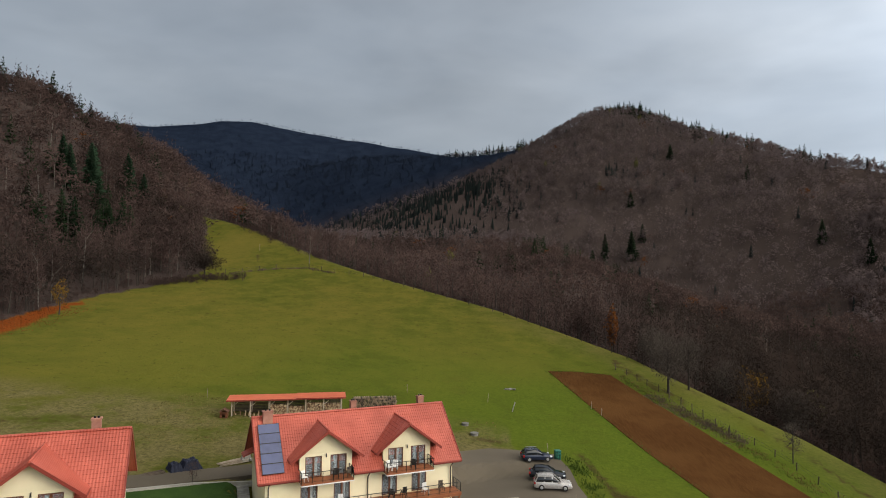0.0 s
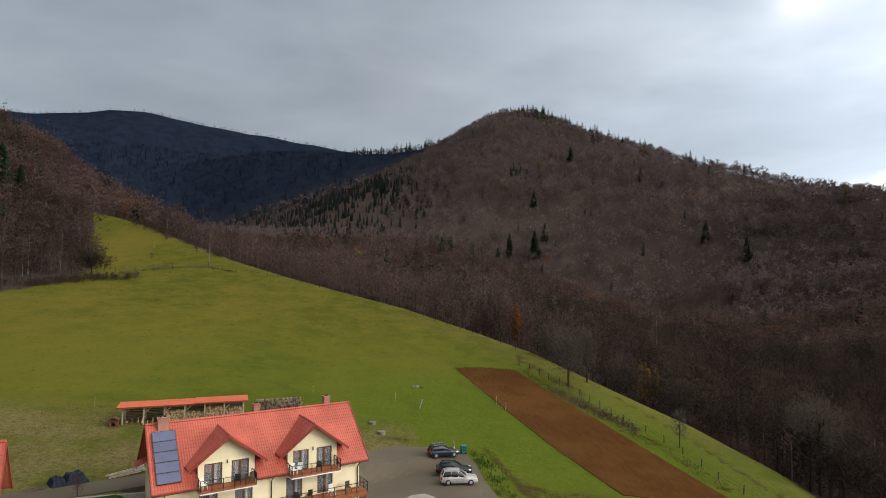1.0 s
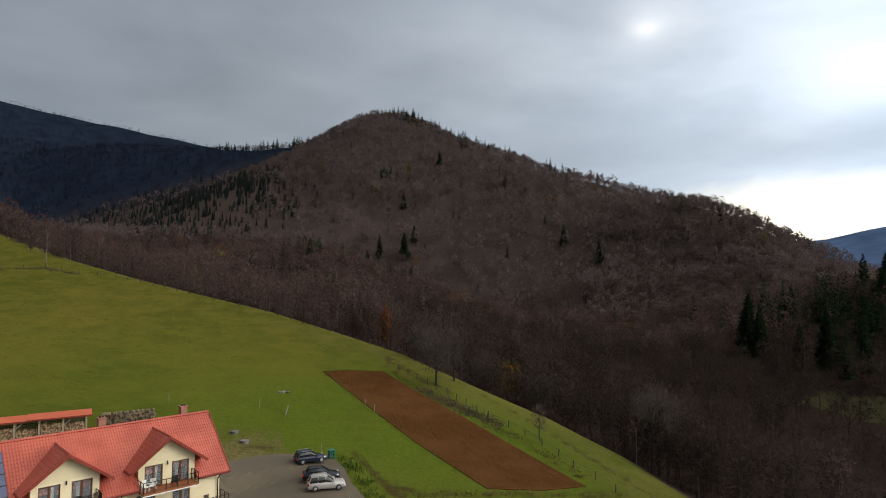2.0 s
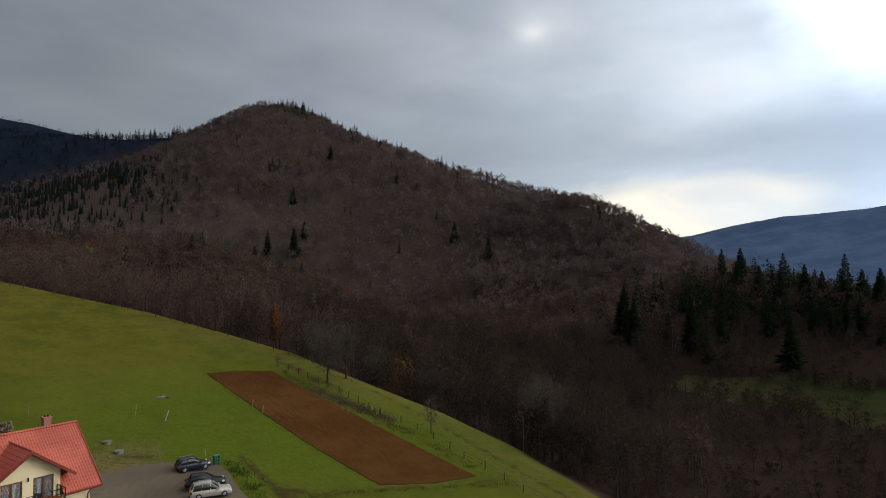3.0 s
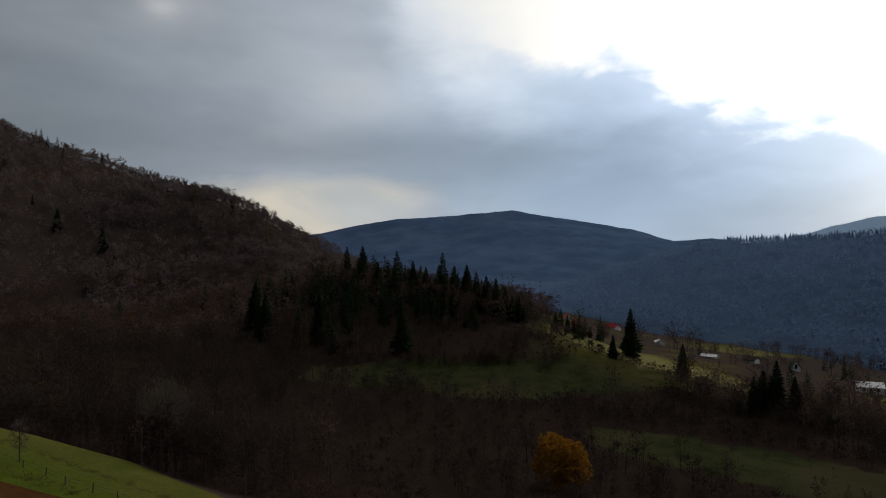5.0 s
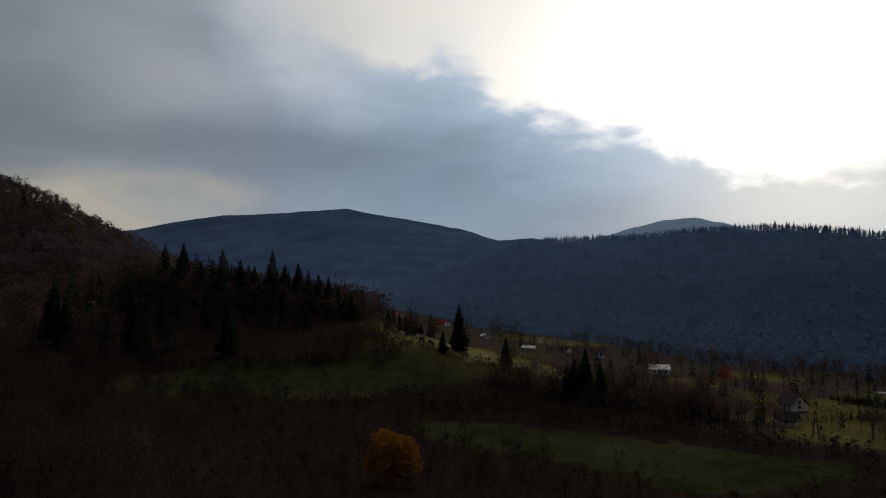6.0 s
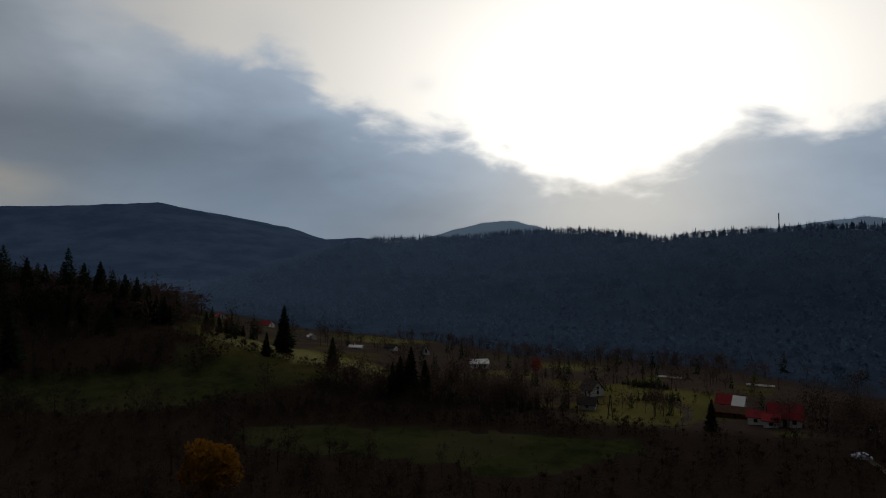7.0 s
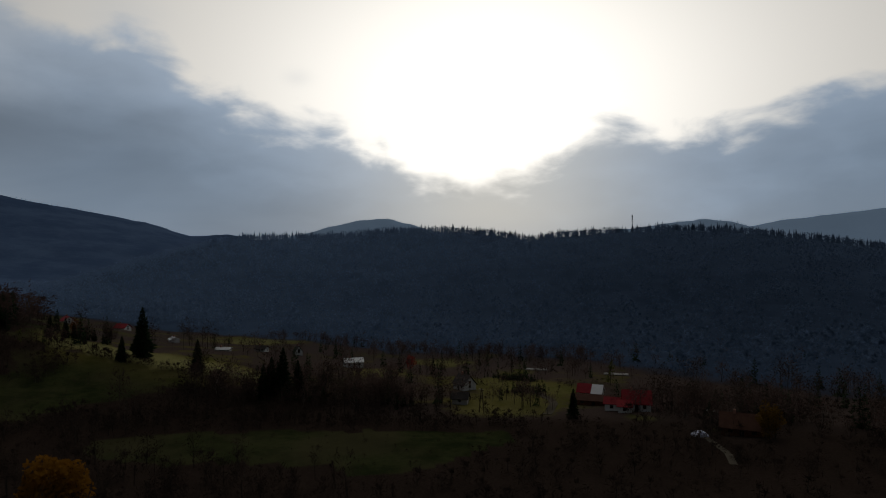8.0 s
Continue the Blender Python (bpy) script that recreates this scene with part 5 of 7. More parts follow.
def gable_house(name, label, m, solar, porch):
    h = thing(name, label, "house", m, "guest houses")
    X, Y, ZG, ZE, ZR = 9.7, 4.6, -27.0, -20.0, -15.05
    dormers = (-3.9, 4.55)
    upper = [(c + a, c + b, -20.2, -18.2) for c in dormers for a, b in ((-2.05, -.42), (.42, 2.05))]
    lower = [(a, a + 1.65, -22.85, -20.75) for a in (-6.35, -3.1, 1.85, 5.1)]
    bm = bmesh.new()
    pierced(bm, -X, X, ZG, -20.32, -Y, -Y + .35, lower)
    part("front_wall", bm, MAT_WALL, h)
    bm = bmesh.new()
    box(bm, -X, X, Y - .35, Y, ZG, -19.3)
    part("back_wall", bm, MAT_WALL, h)
    for s in (-1, 1):
        bm = bmesh.new()
        prism(bm, ((-Y + .36, ZG), (Y - .36, ZG), (Y - .36, -19.2), (0, ZR - .22), (-Y + .36, -19.2)), 0, .35)
        bmesh.ops.transform(bm, matrix=Matrix.Translation((s * X - (.35 if s > 0 else 0), 0, 0)) @ Matrix(((0, 1, 0, 0), (1, 0, 0, 0), (0, 0, 1, 0), (0, 0, 0, 1))), verts=bm.verts)
        part("gable_wall", bm, MAT_WALL, h)
    # floors and a dim room behind the panes
    bm = bmesh.new()
    box(bm, -X + .36, X - .36, -Y + 2.4, -Y + 2.5, ZG + .5, -17.5)
    part("inner_wall", bm, MAT_ROOM, h)
    for z in (-22.95, -20.28):
        bm = bmesh.new()
        box(bm, -X + .36, X - .36, -Y + .36, Y - .4, z - .03, z)
        part("floor_slab", bm, MAT_ROOM, h)
    cuts = [(c - 2.62, c + 2.62, .80) for c in dormers]
    part("roof", tile_roof((0, 0, ZR), (0, -5.35, ZE - ZR), (1, 0, 0), 10.45, 19, cuts), MAT_TILE, h, "red pressed tile roof pitch")
    part("roof", tile_roof((0, 0, ZR), (0, 5.35, ZE - ZR), (1, 0, 0), 10.45, 19), MAT_TILE, h, "red pressed tile roof pitch")
    bm = bmesh.new()
    rod(bm, (-10.47, 0, ZR + .05), (10.47, 0, ZR + .05), .13, sides=8)
    part("ridge_cap", bm, MAT_TILE, h)
    for s in (-1, 1):
        bm = bmesh.new()
        for y in (-5.38, 5.38):
            beam(bm, (s * 10.48, 0, ZR - .06), (s * 10.48, y, ZE - .06), .07, .26)
        part("bargeboard", bm, MAT_TRIM, h)
    for a, b in ((-10.45, dormers[0] - 2.65), (dormers[0] + 2.65, dormers[1] - 2.65), (dormers[1] + 2.65, 10.45)):
        bm = bmesh.new()
        rod(bm, (a, -5.44, ZE - .05), (b, -5.44, ZE - .05), .085, sides=6)
        box(bm, a, b, -5.36, -5.33, ZE - .22, ZE - .04)
        part("gutter", bm, MAT_TRIM, h)
    for x in (-9.4, 0.35, 9.5):
        bm = bmesh.new()
        rod(bm, (x, -5.40, ZE - .1), (x, -4.72, ZE - .75), .055, sides=6)
        rod(bm, (x, -4.72, ZE - .72), (x, -4.72, ZG + .3), .055, sides=6)
        part("downpipe", bm, MAT_DARK, h)
    for c in dormers:
        d = bmesh.new()
        holes = [(a, b, z0, z1) for a, b, z0, z1 in upper if abs((a + b) / 2 - c) < 2.6]
        pierced(d, c - 2.6, c + 2.6, -20.3, -18.0, -Y, -Y + .3, holes)
        dormer = part("dormer", d, MAT_WALL, h, "cream gabled dormer")
        d = bmesh.new()
        prism(d, ((c - 2.6, -17.995), (c + 2.6, -17.995), (c + 2.6, -17.88), (c, -15.98), (c - 2.6, -17.88)), -Y, -Y + .3)
        part("dormer_gable", d, MAT_WALL, dormer)
        for s in (-1, 1):
            x0 = c + s * 2.6
            d = bmesh.new()
            box(d, min(x0, x0 - s * .25), max(x0, x0 - s * .25), -Y + .31, -3.0, -19.9, -17.95)
            part("dormer_cheek", d, MAT_WALL, dormer)
        for s in (-1, 1):
            part("dormer_roof", tile_roof((c, -2.9, -15.68), (s * 3.55, 0, -2.72), (0, 1, 0), 2.45, 11), MAT_SIDETILE, dormer)
            b = bmesh.new()
            beam(b, (c, -5.40, -15.76), (c + s * 3.58, -5.40, -18.48), .06, .24)
            beam(b, (c + s * 3.58, -5.38, -18.46), (c + s * 3.58, -3.6, -18.46), .09, .12)
            part("bargeboard", b, MAT_TRIM, dormer)
        b = bmesh.new()
        rod(b, (c, -5.42, -15.64), (c, -.5, -15.64), .10, sides=6)
        part("ridge_cap", b, MAT_TILE, dormer)
        for a, bb, z0, z1 in holes:
            french_window("balcony_door", h, a, bb, z0, z1, -Y, -1 if a > c else 1)
        deck = bmesh.new()
        box(deck, c - 2.72, c + 2.35, -6.3, -Y - .003, -20.34, -20.2)
        balcony = part("balcony", deck, MAT_WOOD, h, "balcony deck of reddish brown boards")
        f = bmesh.new()
        box(f, c - 2.74, c + 2.37, -6.34, -6.303, -20.43, -20.345)
        box(f, c - 2.74, c + 2.37, -6.302, -Y - .01, -20.43, -20.345)
        part("white_edge", f, MAT_WHITE, balcony, "white front edge")
        railing("railing", balcony, c - 2.7, c + 2.33, -Y - .05, -6.25, -20.2, "thin dark metal railing")
        lamp = bmesh.new()
        rod(lamp, (c, -Y - .09, -18.35), (c, -Y - .09, -18.05), .07, .05, 8)
        box(lamp, c - .04, c + .04, -Y - .06, -Y - .002, -18.12, -18.02)
        part("wall_lamp", lamp, MAT_DARK, h)
    for a, b, z0, z1 in lower:
        french_window("terrace_door", h, a, b, z0, z1, -Y, 1)
    # terrace on the raised ground floor
    deck = bmesh.new()
    n = 12
    for i in range(n):
        y = -Y - .01 - (i + 1) * .165
        box(deck, -7.2, 9.9, y, y + .155, -23.0, -22.9)
    terrace_ob = part("terrace", deck, MAT_WOOD, h, "orange-brown boarded terrace")
    b = bmesh.new()
    for x in np.linspace(-7.0, 9.7, 8):
        box(b, x - .1, x + .1, -6.5, -6.3, ZG, -23.01)
    box(b, -7.2, 9.9, -6.58, -6.50, -23.25, -22.88)
    part("terrace_post", b, MAT_WOOD, terrace_ob)
    railing("railing", terrace_ob, -7.15, 9.85, -Y - .05, -6.45, -22.9, "thin dark metal railing", 1.2)
    arch = bmesh.new()
    for i in range(10):
        a0, a1 = math.pi * i / 10, math.pi * (i + 1) / 10
        beam(arch, (9.96, -5.5 + .95 * math.cos(a0), -24.9 + .95 * math.sin(a0)), (9.96, -5.5 + .95 * math.cos(a1), -24.9 + .95 * math.sin(a1)), .1, .12)
    part("arch", arch, MAT_WOOD, terrace_ob, "arched timber brace under the terrace")
    for x, w, top in ((-8.95, .95, -14.35), (.1, .6, -14.1), (7.88, .65, -14.1)):
        b = bmesh.new()
        y = -.35 if x < -5 else .3
        box(b, x - w / 2, x + w / 2, y - .32, y + .32, -16.4, top - .12)
        ch = part("chimney", b, MAT_CHIMNEY, h, "pinkish brick chimney")
        b = bmesh.new()
        box(b, x - w / 2 - .06, x + w / 2 + .06, y - .38, y + .38, top - .119, top)
        part("chimney_cap", b, MAT_CHIMNEY, ch)
        for sx in (-1, 1):
            b = bmesh.new()
            rod(b, (x + sx * w * .2, y, top), (x + sx * w * .2, y, top + .16), .09, sides=8)
            part("flue", b, MAT_DARK, ch)
    if porch:
        b = bmesh.new()
        prism(b, ((-1.3, -18.55), (-1.3, -18.4), (0, -17.9), (0, -18.05)), -.8, .8)
        bmesh.ops.transform(b, matrix=Matrix.Translation((-9.7, 2.6, -.9)), verts=b.verts)
        part("porch_roof", b, MAT_TILE, h)
    if solar:
        t = Vector((0, -5.35, ZE - ZR)).normalized()
        up = Vector((0, ZR - ZE, -5.35)).normalized() * -1
        up = Vector((0, -(ZR - ZE), 5.35)).normalized()
        m5 = Matrix(((1, 0, 0, 0), (0, t.y, up.y, 0), (0, t.z, up.z, ZR), (0, 0, 0, 1)))
        for i in range(5):
            s0 = 1.02 + i * 1.105
            g = bmesh.new()
            box(g, -9.95, -7.96, s0, s0 + 1.02, .12, .20, m5)
            panel = part("solar_panel", g, MAT_SOLAR, h, "blue-grey glass solar panel")
            g = bmesh.new()
            for x0, x1, a, bb in ((-9.98, -7.93, s0 - .03, s0), (-9.98, -7.93, s0 + 1.02, s0 + 1.05), (-9.98, -9.95, s0, s0 + 1.02), (-7.96, -7.93, s0, s0 + 1.02)):
                box(g, x0, x1, a, bb, .07, .215, m5)
            part("panel_frame", g, MAT_BLACK, panel)
    return h


gable_house("guest_house", "cream two-storey guest house with a red tiled roof and solar panels", pose(HOUSE_AT.x, HOUSE_AT.y, EYE_Z, 0, 0, HOUSE_TURN), True, True)
gable_house("guest_house", "cream guest house with a red tiled roof and brick chimneys", pose(-34.9, 47.4, EYE_Z + 1.95, 0, 0, 21.0), False, False)


def balcony_chair(label, x, y, z, turn, mat):
    c = thing("garden_chair", label, "chair", pose(HOUSE_AT.x, HOUSE_AT.y, EYE_Z, 0, 0, HOUSE_TURN) @ pose(x, y, z, 0, 0, turn), "balcony chairs")
    b = bmesh.new()
    box(b, -.25, .25, -.25, .25, .40, .45)
    part("seat", b, mat, c)
    b = bmesh.new()
    for i in range(5):
        box(b, -.24 + i * .1, -.16 + i * .1, .22, .26, .46, .98)
    box(b, -.25, .25, .215, .265, .93, 1.0)
    part("backrest", b, mat, c)
    for sx in (-1, 1):
        for sy in (-1, 1):
            b = bmesh.new()
            beam(b, (sx * .22, sy * .22, .42), (sx * .26, sy * .28, 0), .05)
            part("leg", b, mat, c)
        b = bmesh.new()
        box(b, sx * .27 - .03, sx * .27 + .03, -.22, .24, .62, .66)
        part("armrest", b, mat, c)
    return c


for x, z, turn, mat, lab in ((-6.2, -20.2, 30, MAT_WHITE, "white garden armchair on a balcony"), (-3.1, -20.2, 160, MAT_DARK, "dark folding chair on a balcony"),
                             (-2.0, -20.2, -150, MAT_POST, "brown slatted chair on a balcony"), (2.3, -20.2, 20, MAT_WHITE, "white garden armchair on a balcony"),
                             (2.9, -20.2, -30, MAT_WHITE, "white garden armchair on a balcony"), (4.9, -20.2, 170, MAT_DARK, "dark folding chair on a balcony"),
                             (2.6, -22.9, 150, MAT_DARK, "dark chair on the terrace"), (3.9, -22.9, 190, MAT_DARK, "dark chair on the terrace"),
                             (6.3, -22.9, 10, MAT_WHITE, "white chair on the terrace"), (8.1, -22.9, 0, MAT_POST, "brown chair on the terrace"), (-2.6, -22.9, 0, MAT_WHITE, "white chair on the terrace")):
    balcony_chair(lab, x, -5.5, z, turn, mat)

# ---- yard: tarmac, lane, lawn, wall ----


def patch(name, label, outline, mat, lift, step=1.0, kind="structure", category="", ripple=None):
    """A sheet laid over the ground inside an outline (x, y), with a skirt."""
    xs, ys = [p[0] for p in outline], [p[1] for p in outline]
    bm = bmesh.new()
    face = bm.faces.new([bm.verts.new((x, y, 0)) for x, y in outline])
    span = max(max(xs) - min(xs), max(ys) - min(ys))
    for axis, lo, hi in ((0, min(xs), max(xs)), (1, min(ys), max(ys))):
        n = int((hi - lo) / step)
        for i in range(1, n + 1):
            co, no = [0, 0, 0], [0, 0, 0]
            co[axis], no[axis] = lo + i * step - .31 * step, 1
            bmesh.ops.bisect_plane(bm, geom=bm.verts[:] + bm.edges[:] + bm.faces[:], plane_co=co, plane_no=no)
    co = np.array([v.co[:] for v in bm.verts])
    z = land(co[:, 0], co[:, 1]) + lift
    rim = {v for e in bm.edges if len(e.link_faces) == 1 for v in e.verts}
    if ripple:
        z = z + ripple(co[:, 0], co[:, 1])
    for v, zz in zip(bm.verts, z):
        v.co.z = zz
    res = bmesh.ops.extrude_edge_only(bm, edges=[e for e in bm.edges if len(e.link_faces) == 1])
    for v in res["geom"]:
        if isinstance(v, bmesh.types.BMVert):
            v.co.z -= .5
    ob = part(name, bm, mat)
    return tagged(ob, label, category or name, kind=kind)


patch("car_park", "worn grey-brown tarmac car park beside the guest house", CAR_PARK, MAT_ASPHALT, .12)
patch("lane", "grey tarmac lane past the houses", LANE, MAT_ASPHALT, .10)
patch("lawn", "dark green mown lawn between the houses", ((-30.6, 60.2), (-25.4, 63.6), (-21.4, 66.3), (-18.6, 61), (-27.5, 54.0)), MAT_LAWN, .22)


def low_wall():
    e = thing("garden_wall", "low pale concrete garden wall along the lane", "wall", pose(0, 0, 0), kind="structure")
    pts = [(-36.5, 57.4), (-30.2, 61.0), (-25.2, 64.2), (-20.0, 67.6)]
    for a, b in zip(pts[:-1], pts[1:]):
        bm = bmesh.new()
        za, zb = ground_z(*a), ground_z(*b)
        beam(bm, (*a, za + .02), (*b, zb + .02), .2, .5)
        part("wall_section", bm, MAT_CONCRETE, e)
        bm = bmesh.new()
        beam(bm, (*a, za + .30), (*b, zb + .30), .28, .06)
        part("coping", bm, MAT_CONCRETE, e)


low_wall()


def steps():
    e = thing("outdoor_steps", "grey stone steps beside the guest house", "steps", spot(-21.0, 66.9, HOUSE_TURN - 90), kind="structure")
    for i in range(8):
        bm = bmesh.new()
        box(bm, i * .34, (i + 1) * .34 + .03, -.6, .6, -1.2 - i * .16, .25 - i * .17)
        part("step", bm, MAT_STONE, e)


steps()

# ---- firewood shed ----


def log_ends(bm, rng, x0, x1, z0, z1, y, r=.085):
    n = 0
    z = z0 + r
    row = 0
    while z < z1:
        x = x0 + r + (row % 2) * r
        while x < x1 - r * .5:
            q = r * rng.uniform(.7, 1.1)
            bmesh.ops.create_cone(bm, cap_ends=True, segments=6, radius1=q, radius2=q, depth=.9,
                                  matrix=Matrix.Translation((x, y + .45 + rng.uniform(-.05, .05), z)) @ pose(0, 0, 0, 90, 0, 0) @ pose(0, 0, 0, 0, 0, rng.uniform(0, 90)))
            x += 2 * r * rng.uniform(.95, 1.1)
            n += 1
        z += r * 1.75
        row += 1


def wood_shed():
    a, b = Vector((-29.1, 87.3, 0)), Vector((-14.3, 90.0, 0))
    turn = math.degrees(math.atan2(b.y - a.y, b.x - a.x))
    L = (b - a).length
    z = min(ground_z(a.x, a.y), ground_z(b.x, b.y))
    e = thing("firewood_shed", "open timber firewood shed with a red sheet roof", "shed", pose(a.x, a.y, z, 0, 0, turn))
    rng = np.random.default_rng(5)
    n = 6
    for i in range(n + 1):
        x = L * i / n
        for y, top in ((0, 3.18), (2.2, 3.2)):
            bm = bmesh.new()
            box(bm, x - .09, x + .09, y - .09, y + .09, -.8, top)
            part("post", bm, MAT_PALEWOOD, e)
        if i < n:
            bm = bmesh.new()
            beam(bm, (x + .1, 0, 2.45), (x + .75, 0, 2.98), .09)
            part("brace", bm, MAT_PALEWOOD, e)
    bm = bmesh.new()
    for y, top in ((0, 3.25), (2.2, 3.28)):
        beam(bm, (-.3, y, top), (L + .3, y, top), .13, .15)
    part("beam", bm, MAT_POST, e)
    for x0, x1, dz in ((-.7, L * .58, 0), (L * .58, L + .6, .08)):
        bm = bmesh.new()
        prism(bm, ((-.5, 3.30 + dz), (2.9, 3.40 + dz), (2.9, 3.48 + dz), (-.5, 3.38 + dz)), x0, x1)
        bmesh.ops.transform(bm, matrix=Matrix(((0, 1, 0, 0), (1, 0, 0, 0), (0, 0, 1, 0), (0, 0, 0, 1))), verts=bm.verts)
        part("roof_sheet", bm, MAT_SHEET, e, "faded red sheet roof")
        bm = bmesh.new()
        box(bm, x0, x1, -.55, -.505, 3.20 + dz, 3.39 + dz)
        part("fascia", bm, MAT_TRIM, e)
    for k in range(13):
        bm = bmesh.new()
        box(bm, -.1, L + .1, 2.3, 2.34, .05 + k * .21, .22 + k * .21)
        part("back_board", bm, MAT_POST, e)
    for i in range(n):
        x0, x1 = L * i / n + .12, L * (i + 1) / n - .12
        if i < 2:
            # leaning slats and a low pallet fence
            bm = bmesh.new()
            for k in range(9):
                xx = x0 + (x1 - x0) * k / 8
                beam(bm, (xx, .15, .1), (xx + rng.uniform(-.25, .25), .75, rng.uniform(1.1, 1.7)), .09, .03)
            beam(bm, (x0, .1, .35), (x1, .1, .35), .08, .03)
            part("slat_pile", bm, MAT_LOG, e)
        else:
            bm = bmesh.new()
            log_ends(bm, rng, x0, x1, .1, (2.5, 2.2, 2.6, 2.5)[i - 2], -.1)
            tagged(part("firewood", bm, MAT_LOG, e, "stacked split firewood"), kind="stuff")
    k = thing("dog_kennel", "small brown wooden kennel beside the shed", "kennel", spot(-29.9, 86.6, turn))
    bm = bmesh.new()
    pierced(bm, -.5, .5, -.2, .8, -.5, -.44, [(-.2, .2, .05, .55)])
    box(bm, -.5, -.44, -.439, .5, -.2, .8)
    box(bm, .44, .5, -.439, .5, -.2, .8)
    box(bm, -.439, .439, .44, .5, -.2, .8)
    part("body", bm, MAT_BROWN, k)
    bm = bmesh.new()
    prism(bm, ((-.65, .74), (0, 1.15), (.65, .74), (.65, .82), (0, 1.23), (-.65, .82)), -.65, .6)
    part("roof", bm, MAT_BROWNROOF, k)


wood_shed()


def log_pile():
    rng = np.random.default_rng(9)
    a, b = Vector((-13.2, 93.4, 0)), Vector((-6.6, 94.6, 0))
    turn = math.degrees(math.atan2(b.y - a.y, b.x - a.x))
    e = thing("log_pile", "long weathered stack of grey firewood logs", "firewood", pose(a.x, a.y, ground_z(a.x, a.y) - .3, 0, 0, turn))
    bm = bmesh.new()
    log_ends(bm, rng, 0, (b - a).length, 0, 2.75, 0, .13)
    tagged(part("firewood", bm, MAT_GREYLOG, e), kind="stuff")
    bm = bmesh.new()
    for i in range(26):
        x = rng.uniform(-1.8, .2)
        rod(bm, (x, rng.uniform(-.6, .6), rng.uniform(.1, .5)), (x + rng.uniform(-.7, .7), rng.uniform(-.8, .8), rng.uniform(.1, 1.0)), .09, .07, 6)
    tagged(part("loose_firewood", bm, MAT_PALEWOOD, e), kind="stuff")


log_pile()


def tarp_pile():
    e = thing("tarpaulin_pile", "heap covered with a dark blue tarpaulin beside the lane", "tarpaulin", spot(-27.9, 68.2, 40))
    for k, (x, w, h) in enumerate(((-.85, .8, .95), (.75, 1.15, 1.05))):
        bm = bmesh.new()
        bmesh.ops.create_grid(bm, x_segments=18, y_segments=18, size=1)
        for v in bm.verts:
            r = max(abs(v.co.x), abs(v.co.y))
            top = h * (1 - max(0, r - .62) / .38) if r > .62 else h
            px, py = v.co.x, v.co.y
            wob = .12 * noise.noise(Vector((px * 3, py * 3, k))) + .06 * noise.noise(Vector((px * 8, py * 8, k)))
            v.co = Vector((x + px * w * (1.0 if r < .62 else .8 + .35 * (r - .4)), py * 1.1 * (1.0 if r < .62 else .85 + .25 * (r - .4)), max(-.25, top * .95 + wob * 1.6 - .15)))
        part("tarpaulin", bm, MAT_TARP, e, smooth=False)
    bm = bmesh.new()
    for i in range(5):
        rod(bm, (-6.0 + .2 * i, -.9 + .3 * i, .1 + .06 * (i % 2)), (-2.0, -.8 + .25 * i, .22 + .06 * (i % 2)), .08, .06, 6)
    part("poles", bm, MAT_POST, e, "brown timber poles under the sheet")


tarp_pile()


def lumber_pile():
    rng = np.random.default_rng(3)
    e = thing("timber_pile", "pale sawn timber heaped beside the lane", "timber", spot(-23.4, 71.2, 38))
    for i in range(9):
        bm = bmesh.new()
        y, z = rng.uniform(-.6, .6), .1 + .08 * (i // 3)
        beam(bm, (-1.5 + rng.uniform(-.4, .4), y, z), (1.4 + rng.uniform(-.4, .4), y + rng.uniform(-.4, .4), z + rng.uniform(-.02, .15)), .1, .04)
        part("plank", bm, MAT_PALEWOOD, e)
    bm = bmesh.new()
    for i in range(9):
        x = rng.uniform(.8, 2.2)
        box(bm, x - .15, x + .15, rng.uniform(-.5, 0), rng.uniform(.1, .5), .1, rng.uniform(.3, .7))
    part("blocks", bm, MAT_CONCRETE, e)


lumber_pile()

# ---- cars ----


